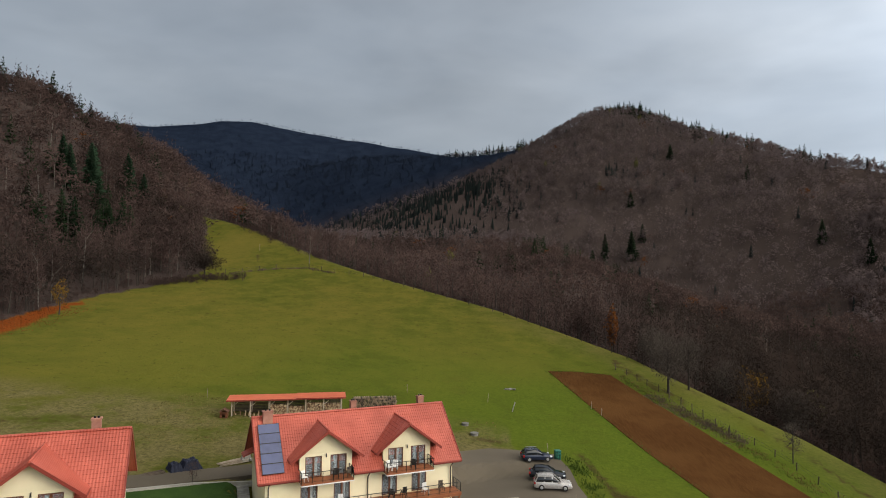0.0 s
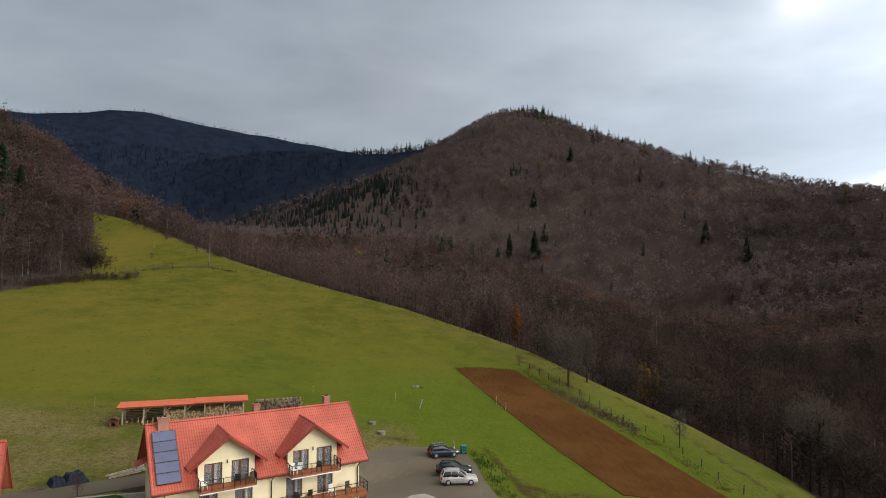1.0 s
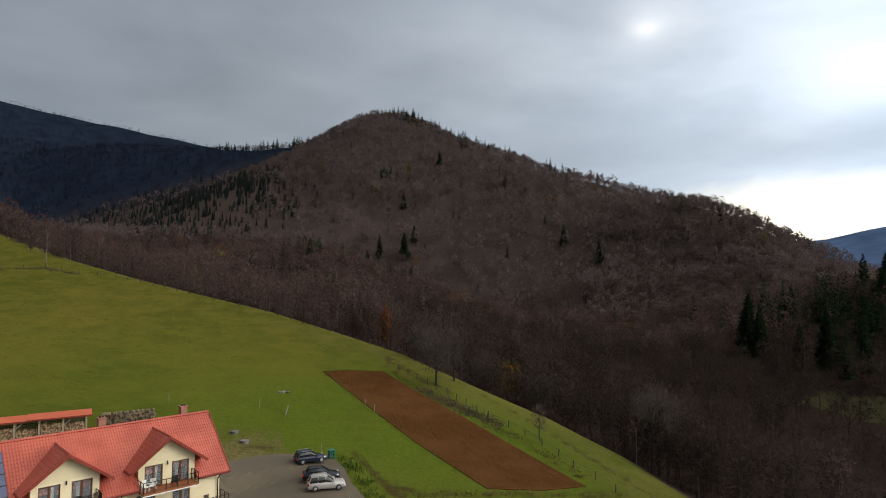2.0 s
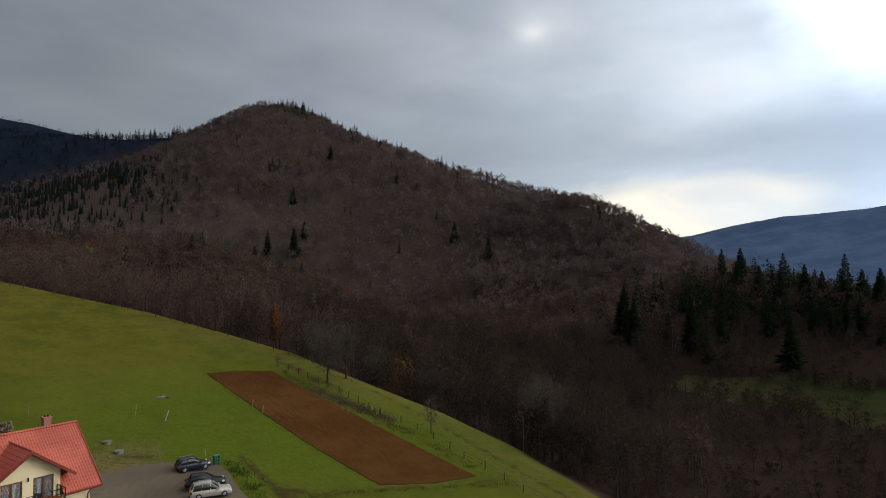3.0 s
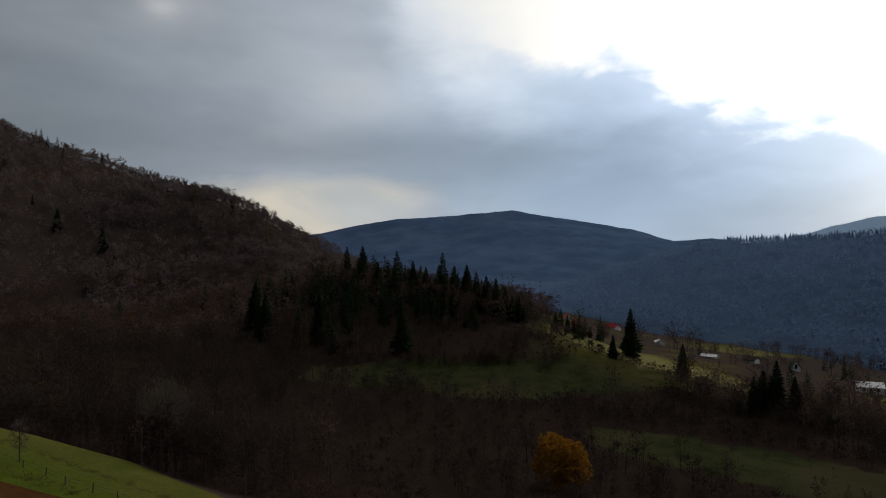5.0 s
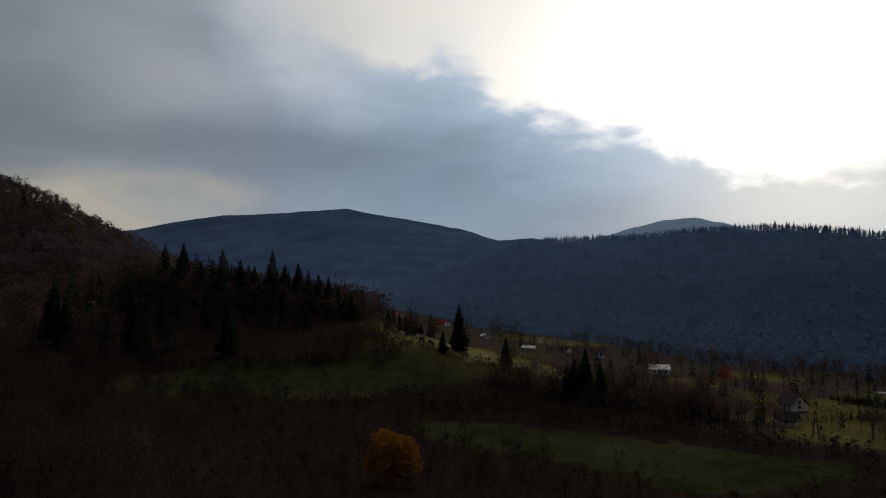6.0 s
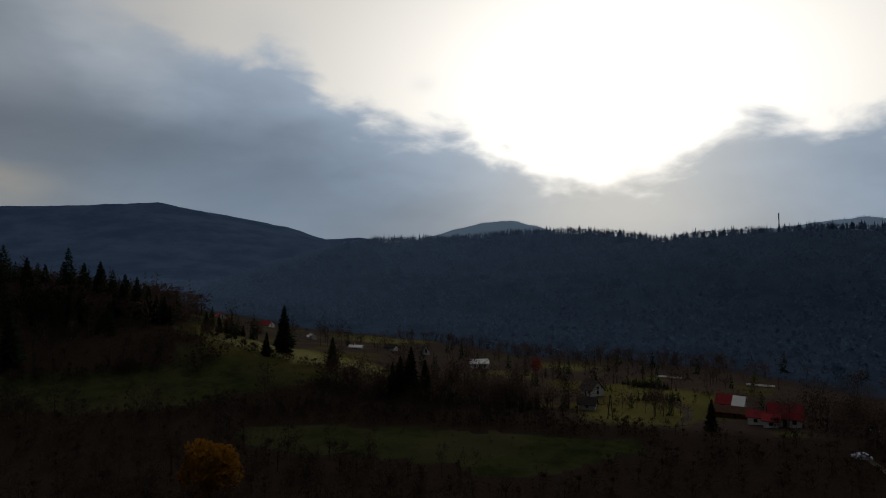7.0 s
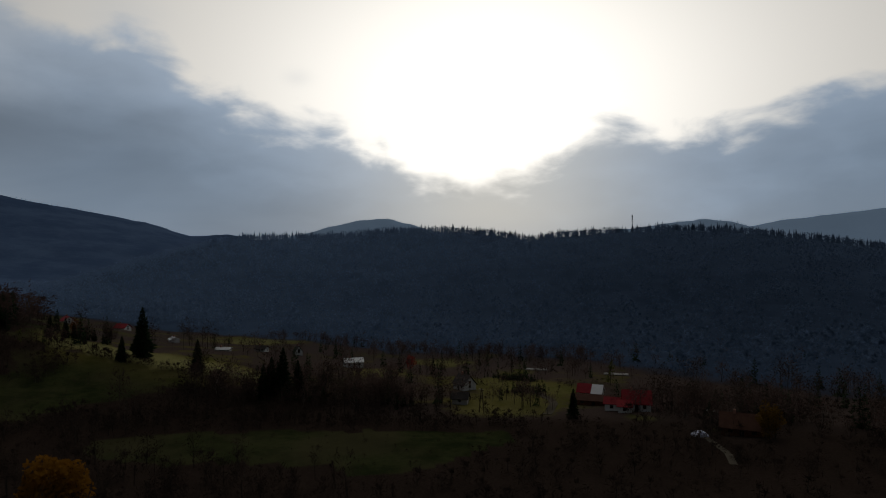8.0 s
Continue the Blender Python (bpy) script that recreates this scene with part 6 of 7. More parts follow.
def car(label, paint, length, width, height, x, y, turn, boxy):
    c = thing("car", label, "car", spot(x, y, turn, .12), "parked cars")
    L, W, H = length / 2, width / 2, height
    # stations along the length: x, sill height, shoulder height, half width
    def loft(name, stations, mat, parent, inset=0.0, smooth=True):
        bm = bmesh.new()
        rings = []
        for sx, z0, z1, hw, top in stations:
            ring = []
            for yy, zz in ((-hw, z0), (-hw * 1.0, z0 + (z1 - z0) * .55), (-hw * top, z1), (hw * top, z1), (hw * 1.0, z0 + (z1 - z0) * .55), (hw, z0)):
                ring.append(bm.verts.new((sx, yy, zz)))
            rings.append(ring)
        for a, b in zip(rings[:-1], rings[1:]):
            for i in range(6):
                j = (i + 1) % 6
                bm.faces.new((a[i], a[j], b[j], b[i]))
        bm.faces.new(rings[0][::-1])
        bm.faces.new(rings[-1])
        bmesh.ops.bevel(bm, geom=bm.edges[:], offset=.035, segments=1, affect="EDGES")
        return part(name, bm, mat, parent, smooth=smooth)

    back = .93 if boxy else .80
    shoulder = H * .58
    body = loft("body", ((-L, .38, shoulder * .86, W * .86, .94), (-L + .18, .26, shoulder, W * .97, .95), (-L * .3, .24, shoulder * 1.02, W, .95), (L * .35, .24, shoulder, W, .94),
                         (L - .55, .25, shoulder * .88, W * .95, .90), (L - .12, .28, shoulder * .76, W * .86, .88), (L, .34, shoulder * .62, W * .76, .9)), paint, c)
    loft("cabin_glass", ((-L * back, shoulder * .96, shoulder + .02, W * .90, .97), (-L * (back - .16), shoulder * .96, H - .12, W * .88, .78), (-L * .2, shoulder * .96, H - .05, W * .90, .78),
                         (L * .02, shoulder * .96, H - .09, W * .90, .78), (L * .40, shoulder * .93, shoulder + .02, W * .88, .96)), MAT_AUTOGLASS, c)
    loft("roof", ((-L * (back - .12), H - .13, H - .09, W * .70, .95), (-L * .5, H - .10, H - .01, W * .73, .93), (-L * .2, H - .08, H, W * .73, .93), (L * .03, H - .12, H - .06, W * .71, .94)), paint, c)
    for s in (-1, 1):
        for a, b in (((-L * (back - .12), H - .10), (-L * back, shoulder)), ((-L * .42, H - .06), (-L * .46, shoulder)), ((-L * .06, H - .06), (-L * .04, shoulder)), ((L * .03, H - .09), (L * .41, shoulder))):
            bm = bmesh.new()
            beam(bm, (a[0], s * W * .735, a[1]), (b[0], s * W * .90, b[1]), .08, .07)
            part("pillar", bm, paint, c)
        bm = bmesh.new()
        box(bm, L * .24, L * .34, s * W - .02 if s < 0 else s * W + .0, s * W + .18 if s > 0 else s * W - .18, shoulder - .03, shoulder + .12)
        part("mirror", bm, paint, c)
        bm = bmesh.new()
        box(bm, L - .42, L - .16, s * W * .84 - .16, s * W * .84 + .10, shoulder * .68, shoulder * .82)
        part("headlight", bm, MAT_LENS, c)
        bm = bmesh.new()
        box(bm, -L - .01, -L + .2, s * W * .80 - .16, s * W * .80 + .14, shoulder * .72, shoulder * .98)
        part("tail_light", bm, MAT_TAIL, c)
        for sx in (-.60, .62):
            bm = bmesh.new()
            rod(bm, (L * sx, s * (W - .20), .33), (L * sx, s * (W + .02), .33), .33, sides=18)
            wheel = part("wheel", bm, MAT_TYRE, c)
            bm = bmesh.new()
            rod(bm, (L * sx, s * (W + .0), .33), (L * sx, s * (W + .035), .33), .21, .17, sides=14)
            part("rim", bm, MAT_RIM, wheel)
        if boxy:
            bm = bmesh.new()
            beam(bm, (-L * .7, s * W * .66, H + .04), (L * .05, s * W * .66, H + .05), .04)
            part("roof_rail", bm, MAT_RIM, c)
    return c


car("dark blue hatchback parked on the tarmac", MAT_NAVY, 4.0, 1.72, 1.58, 12.6, 82.6, 8, True)
car("black saloon parked beside a pale car", MAT_BLACK, 4.5, 1.80, 1.48, 13.2, 77.6, -9, False)
car("champagne silver off-road car on the tarmac", MAT_SILVER, 4.45, 1.85, 1.62, 13.3, 74.6, -5, True)


def crate_stack():
    e = thing("crate_stack", "stack of green plastic bottle crates with a lid", "crate", spot(15.6, 84.0, 10) @ Matrix.Scale(.78, 4))
    for i in range(3):
        bm = bmesh.new()
        pierced(bm, -.45, .45, i * .5, i * .5 + .46, -.45, -.41, [(-.36, -.04, i * .5 + .1, i * .5 + .38), (.04, .36, i * .5 + .1, i * .5 + .38)])
        pierced(bm, -.45, .45, i * .5, i * .5 + .46, .41, .45, [(-.36, .36, i * .5 + .1, i * .5 + .38)])
        box(bm, -.45, -.41, -.409, .409, i * .5, i * .5 + .46)
        box(bm, .41, .45, -.409, .409, i * .5, i * .5 + .46)
        box(bm, -.409, .409, -.409, .409, i * .5, i * .5 + .04)
        part("crate", bm, MAT_GREENBOX, e)
    bm = bmesh.new()
    box(bm, -.5, .5, -.5, .5, 1.47, 1.56)
    part("lid", bm, MAT_GREENBOX, e)


crate_stack()


def stake(label, x, y, h, lean, mat, w=.06):
    e = thing("stake", label, "stake", spot(x, y, 20), "field stakes")
    bm = bmesh.new()
    beam(bm, (0, 0, -.2), (lean, 0, h), w, w * .7)
    part("stick", bm, mat, e)


for x, y, h, lean in ((7.8, 105.3, 1.5, .1), (25.6, 107, 1.3, 0), (26.5, 104, 1.3, .1), (-5.8, 106.7, 1.4, 0), (-35.1, 94.1, 1.5, .05), (-70.3, 238.6, 2.4, 0), (14.6, 85.2, 1.6, -.2), (15.2, 70.5, 1.2, 0)):
    stake("pale wooden stake standing in the grass", x, y, h, lean, MAT_PALEWOOD)
stake("leaning pale board in the meadow", 11.5, 102, 1.5, .55, MAT_CONCRETE, .15)


def well_cover(x, y, r):
    e = thing("well_ring", "grey concrete well ring lying in rough grass", "well", spot(x, y), "well rings")
    bm = bmesh.new()
    rod(bm, (0, 0, -.3), (0, 0, .27), r, sides=20)
    part("ring", bm, MAT_WELL, e)
    bm = bmesh.new()
    rod(bm, (0, 0, .271), (0, 0, .34), r * 1.1, sides=20)
    part("cover", bm, MAT_WELL, e)


well_cover(3.6, 93.6, .5)
well_cover(4.8, 89.9, .55)


def rubble(x, y):
    rng = np.random.default_rng(int(x * 10))
    e = thing("rubble_heap", "few pale stones dumped in the meadow", "stones", spot(x, y))
    for i in range(9):
        bm = bmesh.new()
        bmesh.ops.create_icosphere(bm, subdivisions=1, radius=rng.uniform(.15, .38))
        for v in bm.verts:
            v.co *= rng.uniform(.75, 1.2)
            v.co.z *= .6
        bmesh.ops.translate(bm, verts=bm.verts, vec=(rng.uniform(-1.1, 1.1), rng.uniform(-.5, .5), .08))
        part("stone", bm, MAT_WELL, e)


rubble(12.5, 113.6)


patch("concrete_pad", "pale concrete pad let into the tarmac", ((5.4, 66.5), (6.0, 69.6), (7.2, 71.2), (8.8, 71.6), (9.8, 70.4), (10.4, 66.0)), MAT_CONCRETE, .16, kind="structure")


def house_strip():
    """Brown brick paving along the gable end of the guest house."""
    m = pose(HOUSE_AT.x, HOUSE_AT.y, EYE_Z, 0, 0, HOUSE_TURN)
    e = thing("paving", "narrow brown brick paving beside the guest house", "paving", m, kind="structure")
    for i in range(5):
        for j in range(22):
            bm = bmesh.new()
            x, y = 9.95 + i * .36, -7.4 + j * .5 + (.25 if i % 2 else 0)
            box(bm, x, x + .33, y, y + .46, -26.4, -25.50)
            part("brick", bm, MAT_BROWNROOF, e)


house_strip()

# ---- ploughed field, fences, hedge ----


def furrows(x, y):
    across = (x - 21.6) * .974 + (y - 126.8) * .225
    return .014 * np.sin(across * 6.283 / 2.1 + .5 * np.sin(y * .13)) + .02 * waves(across * 1.0, .12 * y, 3.2, 71)


patch("ploughed_field", "bare brown ploughed strip with furrows", PLOUGHED, MAT_SOIL, .06, .5, ripple=furrows)


def post_fence(label, line, gap, height, wires, mat, seed, group):
    """Round posts with sagging wires between them."""
    rng = np.random.default_rng(seed)
    pts = [Vector((*p, 0)) for p in line]
    total = sum((b - a).length for a, b in zip(pts[:-1], pts[1:]))
    n = int(total / gap)
    e = thing("field_fence", label, "fence", pose(0, 0, 0), group)
    tops = []
    for i in range(n + 1):
        s = total * i / n
        for a, b in zip(pts[:-1], pts[1:]):
            if s <= (b - a).length + 1e-6:
                p = a.lerp(b, s / (b - a).length)
                break
            s -= (b - a).length
        p = p + Vector((rng.normal(0, .12), rng.normal(0, .12), 0))
        z = ground_z(p.x, p.y)
        h = height * rng.uniform(.85, 1.15)
        bm = bmesh.new()
        rod(bm, (p.x, p.y, z - .3), (p.x + rng.normal(0, .06), p.y + rng.normal(0, .06), z + h), .085, .07, 7)
        part("post", bm, mat, e)
        tops.append(Vector((p.x, p.y, z)))
    for k in range(wires):
        bm = bmesh.new()
        for a, b in zip(tops[:-1], tops[1:]):
            h = height * (.9 - .38 * k)
            beam(bm, (a.x, a.y, a.z + h), (b.x, b.y, b.z + h), .02)
        part("wire", bm, MAT_DARK, e)
    return e


post_fence("row of dark wooden posts below the field", ((46.5, 101.5), (49.1, 97.1), (50.4, 91), (51.2, 84), (51.4, 78.5), (52.4, 72.2), (53, 64)), 4.2, 1.15, 2, MAT_POST, 1, "fences")
post_fence("weathered post fence beside the hedge", ((36.5, 131.5), (39.2, 125.6), (42.2, 118), (44.6, 110), (46.5, 101.8)), 3.0, 1.3, 2, MAT_POST, 2, "fences")
post_fence("old post fence crossing the upper meadow", ((-71.3, 204.3), (-58.5, 211.8), (-47, 214), (-36, 208.5), (-26, 204)), 5.0, 1.3, 2, MAT_POST, 3, "fences")
post_fence("line of short posts along the brow of the meadow", ((-26, 204.5), (-8, 191.5), (12, 174.5), (29, 155.5), (39.6, 142.8), (46.5, 133.4)), 4.2, 1.1, 2, MAT_POST, 4, "fences")


def tufts(name, label, spots, rng, mat, per, high, wide, category="plants"):
    """Loose stems in clumps."""
    V, F, C = [], [], []
    z = land(spots[:, 0], spots[:, 1])
    k = 0
    for (x, y), zz in zip(spots, z):
        s = rng.uniform(.5, 1.3)
        tone = rng.uniform(0, 1)
        for i in range(per):
            p = np.array((x + rng.normal(0, wide * s), y + rng.normal(0, wide * s), zz - .05))
            way = np.array((rng.normal(0, .45), rng.normal(0, .45), 1.0)) * high * s * rng.uniform(.5, 1.2)
            a = rng.uniform(0, 6.28)
            t = np.array((math.cos(a), math.sin(a), 0)) * .07 * (high + .5)
            V += [p - t, p + t, p + way]
            F.append((k, k + 1, k + 2))
            C += [tone] * 3
            k += 3
    me = mesh_from(name, np.array(V), np.array(F), [mat], tint=C)
    return tagged(new(name, me), label, category, kind="stuff")


def bushes(name, label, spots, low, high, seed, tint, twigs=MAT_TWIG):
    """Soft leafless bushes: small crowns close to the ground."""
    rng = np.random.default_rng(seed)
    kind = rng.integers(0, 3, len(spots))
    grove(name, label, spots, kind, ([twigs, MAT_BARK], BUSH, [np.array([0, 1])] * 3), rng.uniform(low, high, len(spots)), seed, "scrub", tint_at=tint + 0 * spots[:, 0])


BUSH = [bare_tree(s, 80, 2.6, .5, 3, 0, 11, 6.0, 0.0) for s in (91, 92, 93)]


def along(line, n, rng, spread):
    pts = np.array(line, float)
    seg = np.linalg.norm(np.diff(pts, axis=0), axis=1)
    cum = np.concatenate([[0], np.cumsum(seg)])
    s = rng.uniform(0, cum[-1], n)
    out = np.stack([np.interp(s, cum, pts[:, 0]), np.interp(s, cum, pts[:, 1])], -1)
    return out + rng.normal(0, spread, (n, 2))


def field_growth():
    rng = np.random.default_rng(31)
    line = ((34.5, 128.2), (38.9, 116.5), (42.0, 110), (44.9, 103.5), (46.9, 98.5))
    tufts("hedge_brush", "heap of cut brush and dead stems along the field", along(line[1:], 260, rng, .9), rng, MAT_BRUSH, 14, .4, .6)
    tufts("field_margin", "dry straw grass beside the ploughed field", along(((35.5, 131), (38.2, 120), (41.5, 111), (45, 101), (48, 92), (50.5, 78)), 260, rng, .8), rng, MAT_STRAW, 9, .34, .35)
    tufts("field_margin", "ragged grass along the ploughed field", along(((21.4, 126.9), (25.3, 109.0), (29.3, 90.0), (33.6, 73.8)), 260, rng, .3), rng, MAT_WEED, 8, .2, .45)
    tufts("field_margin", "ragged grass across the head of the ploughed field", along(((21.6, 127.0), (27.5, 128.1), (34.4, 127.8)), 70, rng, .3), rng, MAT_WEED, 8, .2, .45)
    tufts("field_margin", "dry straw grass below the ploughed field", along(((23, 72.6), (34, 72.4), (44, 71.8), (53, 71.5)), 200, rng, .5), rng, MAT_STRAW, 9, .3, .35)
    tufts("field_margin", "fresh green weeds beside the ploughed field", along(((36.2, 127), (40, 113), (43.5, 103), (47.3, 90), (50, 76)), 240, rng, .6), rng, MAT_WEED, 8, .2, .3)
    box_ = rng.uniform((-40, 74), (8, 96), (900, 2))
    px, py = box_[:, 0] - HOUSE_AT.x, box_[:, 1] - HOUSE_AT.y
    u, v = px * HOUSE_U.x + py * HOUSE_U.y, -px * HOUSE_U.y + py * HOUSE_U.x
    keep = (np.abs(u) > 11) | (v > 6.5)
    keep &= ~((box_[:, 0] > -3) & (box_[:, 1] < 86.5) & (box_[:, 0] > box_[:, 1] - 86))
    lane = (box_[:, 1] < 72.5 + .62 * (box_[:, 0] + 20)) & (box_[:, 0] < -15)
    tufts("rough_grass", "rough dry grass behind the guest house", box_[keep & ~lane], rng, MAT_STRAW, 7, .22, .4)
    p = along(((17.2, 84.5), (17.8, 79), (18.6, 72), (19.5, 66)), 80, rng, .7)
    tufts("verge_weeds", "green weeds on the bank beside the car park", p, rng, MAT_WEED, 18, .38, .45)
    p = along(((-70, 203.5), (-58, 211), (-46, 213.5), (-37, 208)), 120, rng, .5)
    tufts("fence_scrub", "low dark scrub under the old fence", p, rng, MAT_BRUSH, 12, .5, .4)
    p = along(((-86, 184), (-78, 190.5), (-71, 194), (-64, 196.5)), 150, rng, 1.6)
    bushes("wood_edge_scrub", "dark leafless scrub at the edge of the wood", p, .10, .20, 81, .15)
    p = along(WOOD_EDGE[1:7], 230, rng, .8)
    p[:, 0] -= rng.uniform(1.5, 12, len(p))
    bushes("wood_edge_scrub", "brown undergrowth along the edge of the wood", p, .06, .2, 84, .3)
    p = along(((-93, 284), (-74, 266), (-56, 244), (-43, 228)), 170, rng, 2.2)
    bushes("wood_edge_scrub", "low dark scrub at the top of the meadow", p, .12, .26, 82, .3)
    n = np.array(BROW[2:14])
    p = along(n, 520, rng, 1.0)
    d = np.gradient(n, axis=0)
    shift = np.stack([np.interp(p[:, 1], n[::-1, 1], (-d[:, 1] / np.hypot(d[:, 0], d[:, 1]))[::-1]), np.interp(p[:, 1], n[::-1, 1], (d[:, 0] / np.hypot(d[:, 0], d[:, 1]))[::-1])], -1)
    bushes("brow_scrub", "brown leafless scrub below the brow of the meadow", p + shift * rng.uniform(9, 26, (len(p), 1)), .16, .34, 83, .45)
    # rust-red fallen leaves on the grass below the wood
    p = rng.uniform((-96, 112), (-78, 152), (2600, 2))
    e = -side(p[:, 0], p[:, 1], WOOD_EDGE)
    p = p[(e > -7.5 + rng.normal(0, 1.5, len(p))) & (e < 3)]
    V, F, C = [], [], []
    z = land(p[:, 0], p[:, 1])
    for k, ((x, y), zz) in enumerate(zip(p, z)):
        a, s = rng.uniform(0, 6.28), rng.uniform(.04, .13)
        t, q = np.array((math.cos(a) * s, math.sin(a) * s, .05)), np.array((-math.sin(a) * s, math.cos(a) * s, .08))
        c = np.array((x, y, zz + .06))
        V += [c - t, c + q, c + t, c - q]
        F.append((4 * k, 4 * k + 1, 4 * k + 2, 4 * k + 3))
        C += [rng.uniform(0, 1)] * 4
    me = mesh_from("fallen_leaves", np.array(V), np.array(F), [MAT_RUST], tint=C)
    tagged(new("fallen_leaves", me), "drift of rust-red fallen leaves at the wood's edge", "leaves", kind="stuff")


field_growth()

# ---- single trees ----


def single_tree(name, label, template, mats, x, y, scale, turn=0.0, tint=.5, group=""):
    v, f, m = template
    e = thing(name, label, "tree", spot(x, y, turn), group)
    for idx, nm in ((1, "trunk"), (0, "crown")):
        sel = f[m == idx]
        used, inv = np.unique(sel, return_inverse=True)
        me = mesh_from(nm, v[used] * scale, inv.reshape(-1, 3), [mats[idx]], tint=np.full(len(used), tint))
        ob = new(nm, me)
        ob.parent = e
    return e


FINE = bare_tree(40, 2200, 1.1, .08, 5, 16, 12, 3.6, .25)
FINE2 = bare_tree(41, 2000, 1.1, .08, 5, 14, 14, 3.2, .30)
ROUND = bare_tree(42, 2600, 1.0, .13, 5, 16, 7.5, 5.2, .28)
SLIM = bare_tree(43, 420, .9, .07, 5, 10, 8, 1.6, .25, .45)
BIRCH = bare_tree(44, 420, 1.2, .11, 5, 10, 13, 2.0, .3, .5)
SPARSE = [leafy_tree(145, 330, 9, 2.0, .26, .25), leafy_tree(146, 620, 11, 2.8, .3, .3)]
LEAFY = [leafy_tree(45, 900, 13, 1.9, .32, .25), leafy_tree(46, 1500, 10, 3.6, .35, .15), leafy_tree(47, 3000, 9, 4.6, .40, .08)]
TALL = conifer(48, 34, 13, 21, 4.6, .45, 1.2, .04)
FULL = conifer(150, 36, 16, 21, 5.4, .45, 1.4, .03)
single_tree("round_tree", "dark bare bushy tree on the meadow's edge", ROUND, (MAT_DARKTWIG, MAT_BARK), -75.2, 196.8, 1.0, 0, .3)
single_tree("birch_tree", "pale bare birch beside the old fence", BIRCH, (MAT_TWIG, MAT_PALE), -47.3, 220.3, 1.0, 40, .8)
single_tree("bare_tree", "grey bare tree standing in the hedge", FINE, (MAT_GREYTWIG, MAT_BARK), 43.4, 119.9, .95, 10, .3)
single_tree("bare_tree", "grey bare tree on the brow behind the hedge", FINE2, (MAT_GREYTWIG, MAT_BARK), 48.4, 122.8, .8, 80, .25)
for x, y, k, turn, tone in ((46.3, 138.5, .8, 20, .35), (48.8, 141.5, .75, 140, .2), (73, 88.5, 1.2, 60, .3), (77, 96, 1.05, 200, .15), (83, 104, 1.1, 300, .3), (66, 118, .8, 30, .2), (59, 131, .8, 90, .3)):
    single_tree("bare_tree", "tall grey bare tree at the foot of the meadow bank", FINE2 if k > .9 else FINE, (MAT_GREYTWIG, MAT_BARK), x, y, k, turn, tone, "bank trees")
single_tree("young_tree", "slim bare young tree by the field fence", SLIM, (MAT_GREYTWIG, MAT_BARK), 51.5, 92.0, .85, 0, .4)
single_tree("young_tree", "small bare sapling on the upper meadow", SLIM, (MAT_TWIG, MAT_BARK), -65.7, 220.8, .4, 0, .3)
single_tree("autumn_tree", "slender tree with orange autumn leaves", LEAFY[0], (MAT_RUST, MAT_BARK), 43.5, 160, .95, 0, .95)
single_tree("autumn_tree", "tree with thinning yellow-brown leaves", leafy_tree(148, 900, 11, 3.4, .3, .22), (MAT_OCHRE, MAT_BARK), 66, 133, 1.05, 0, .35)
single_tree("autumn_tree", "tree with thinning yellow-brown leaves", SPARSE[0], (MAT_OCHRE, MAT_BARK), -88.0, 143.5, .9, 0, .6)
single_tree("autumn_tree", "yellow-topped tree in the ravine", SPARSE[1], (MAT_LARCH, MAT_BARK), 84, 142, .95, 0, .9)
single_tree("golden_tree", "round tree in full golden autumn leaf", LEAFY[2], (MAT_GOLD, MAT_BARK), 111, 32.2, 1.05, 0, .15)
single_tree("spruce_tree", "tall dark spruce on the pasture spur", FULL, (MAT_NEEDLE, MAT_BARK), 248, 44.2, .86, 0, .35)
single_tree("spruce_tree", "small dark conifer on the pasture spur", FULL, (MAT_NEEDLE, MAT_BARK), 240.3, 49.3, .42, 30, .5)
single_tree("spruce_tree", "dark leaning conifer below the pasture", FULL, (MAT_NEEDLE, MAT_BARK), 234.7, 24.0, .52, 70, .3)
for x, y, s in ((267, 74.3, .36), (268.5, 71.8, .30), (269.5, 70.0, .34), (270.5, 68.0, .28), (265.2, 79, .38), (271, 65.4, .24)):
    single_tree("spruce_tree", "small dark conifer along the pasture lane", FULL, (MAT_NEEDLE, MAT_BARK), x, y, s, x * 40, .3, "lane conifers")
single_tree("bare_tree", "small dark bare tree above the pasture lane", FINE, (MAT_TWIG, MAT_BARK), 266, 58.4, .7, 0, .1)
single_tree("autumn_tree", "small reddish autumn tree behind the pasture", SPARSE[1], (MAT_RUST, MAT_BARK), 268, 71.5, .7, 0, .5)
single_tree("spruce_tree", "dark pine in the village wood", TALL, (MAT_NEEDLE, MAT_BARK), 227.8, -43.7, .34, 70, .6)
single_tree("spruce_tree", "tall dark pine among the bare trees below the lane", FULL, (MAT_NEEDLE, MAT_BARK), 206, -4.5, .78, 20, .1)
single_tree("spruce_tree", "dark pine among the bare trees below the lane", TALL, (MAT_NEEDLE, MAT_BARK), 203, 1.5, .58, 50, .1)
single_tree("spruce_tree", "dark pine among the bare trees below the lane", FULL, (MAT_NEEDLE, MAT_BARK), 208.5, -1.0, .62, 130, .1)
single_tree("spruce_tree", "dark pine among the bare trees below the lane", FULL, (MAT_NEEDLE, MAT_BARK), 203.5, -9.0, .60, 200, .15)
single_tree("spruce_tree", "dark conifer beside the red-roofed house", FULL, (MAT_NEEDLE, MAT_BARK), 158, -81.8, .40, 70, .3)
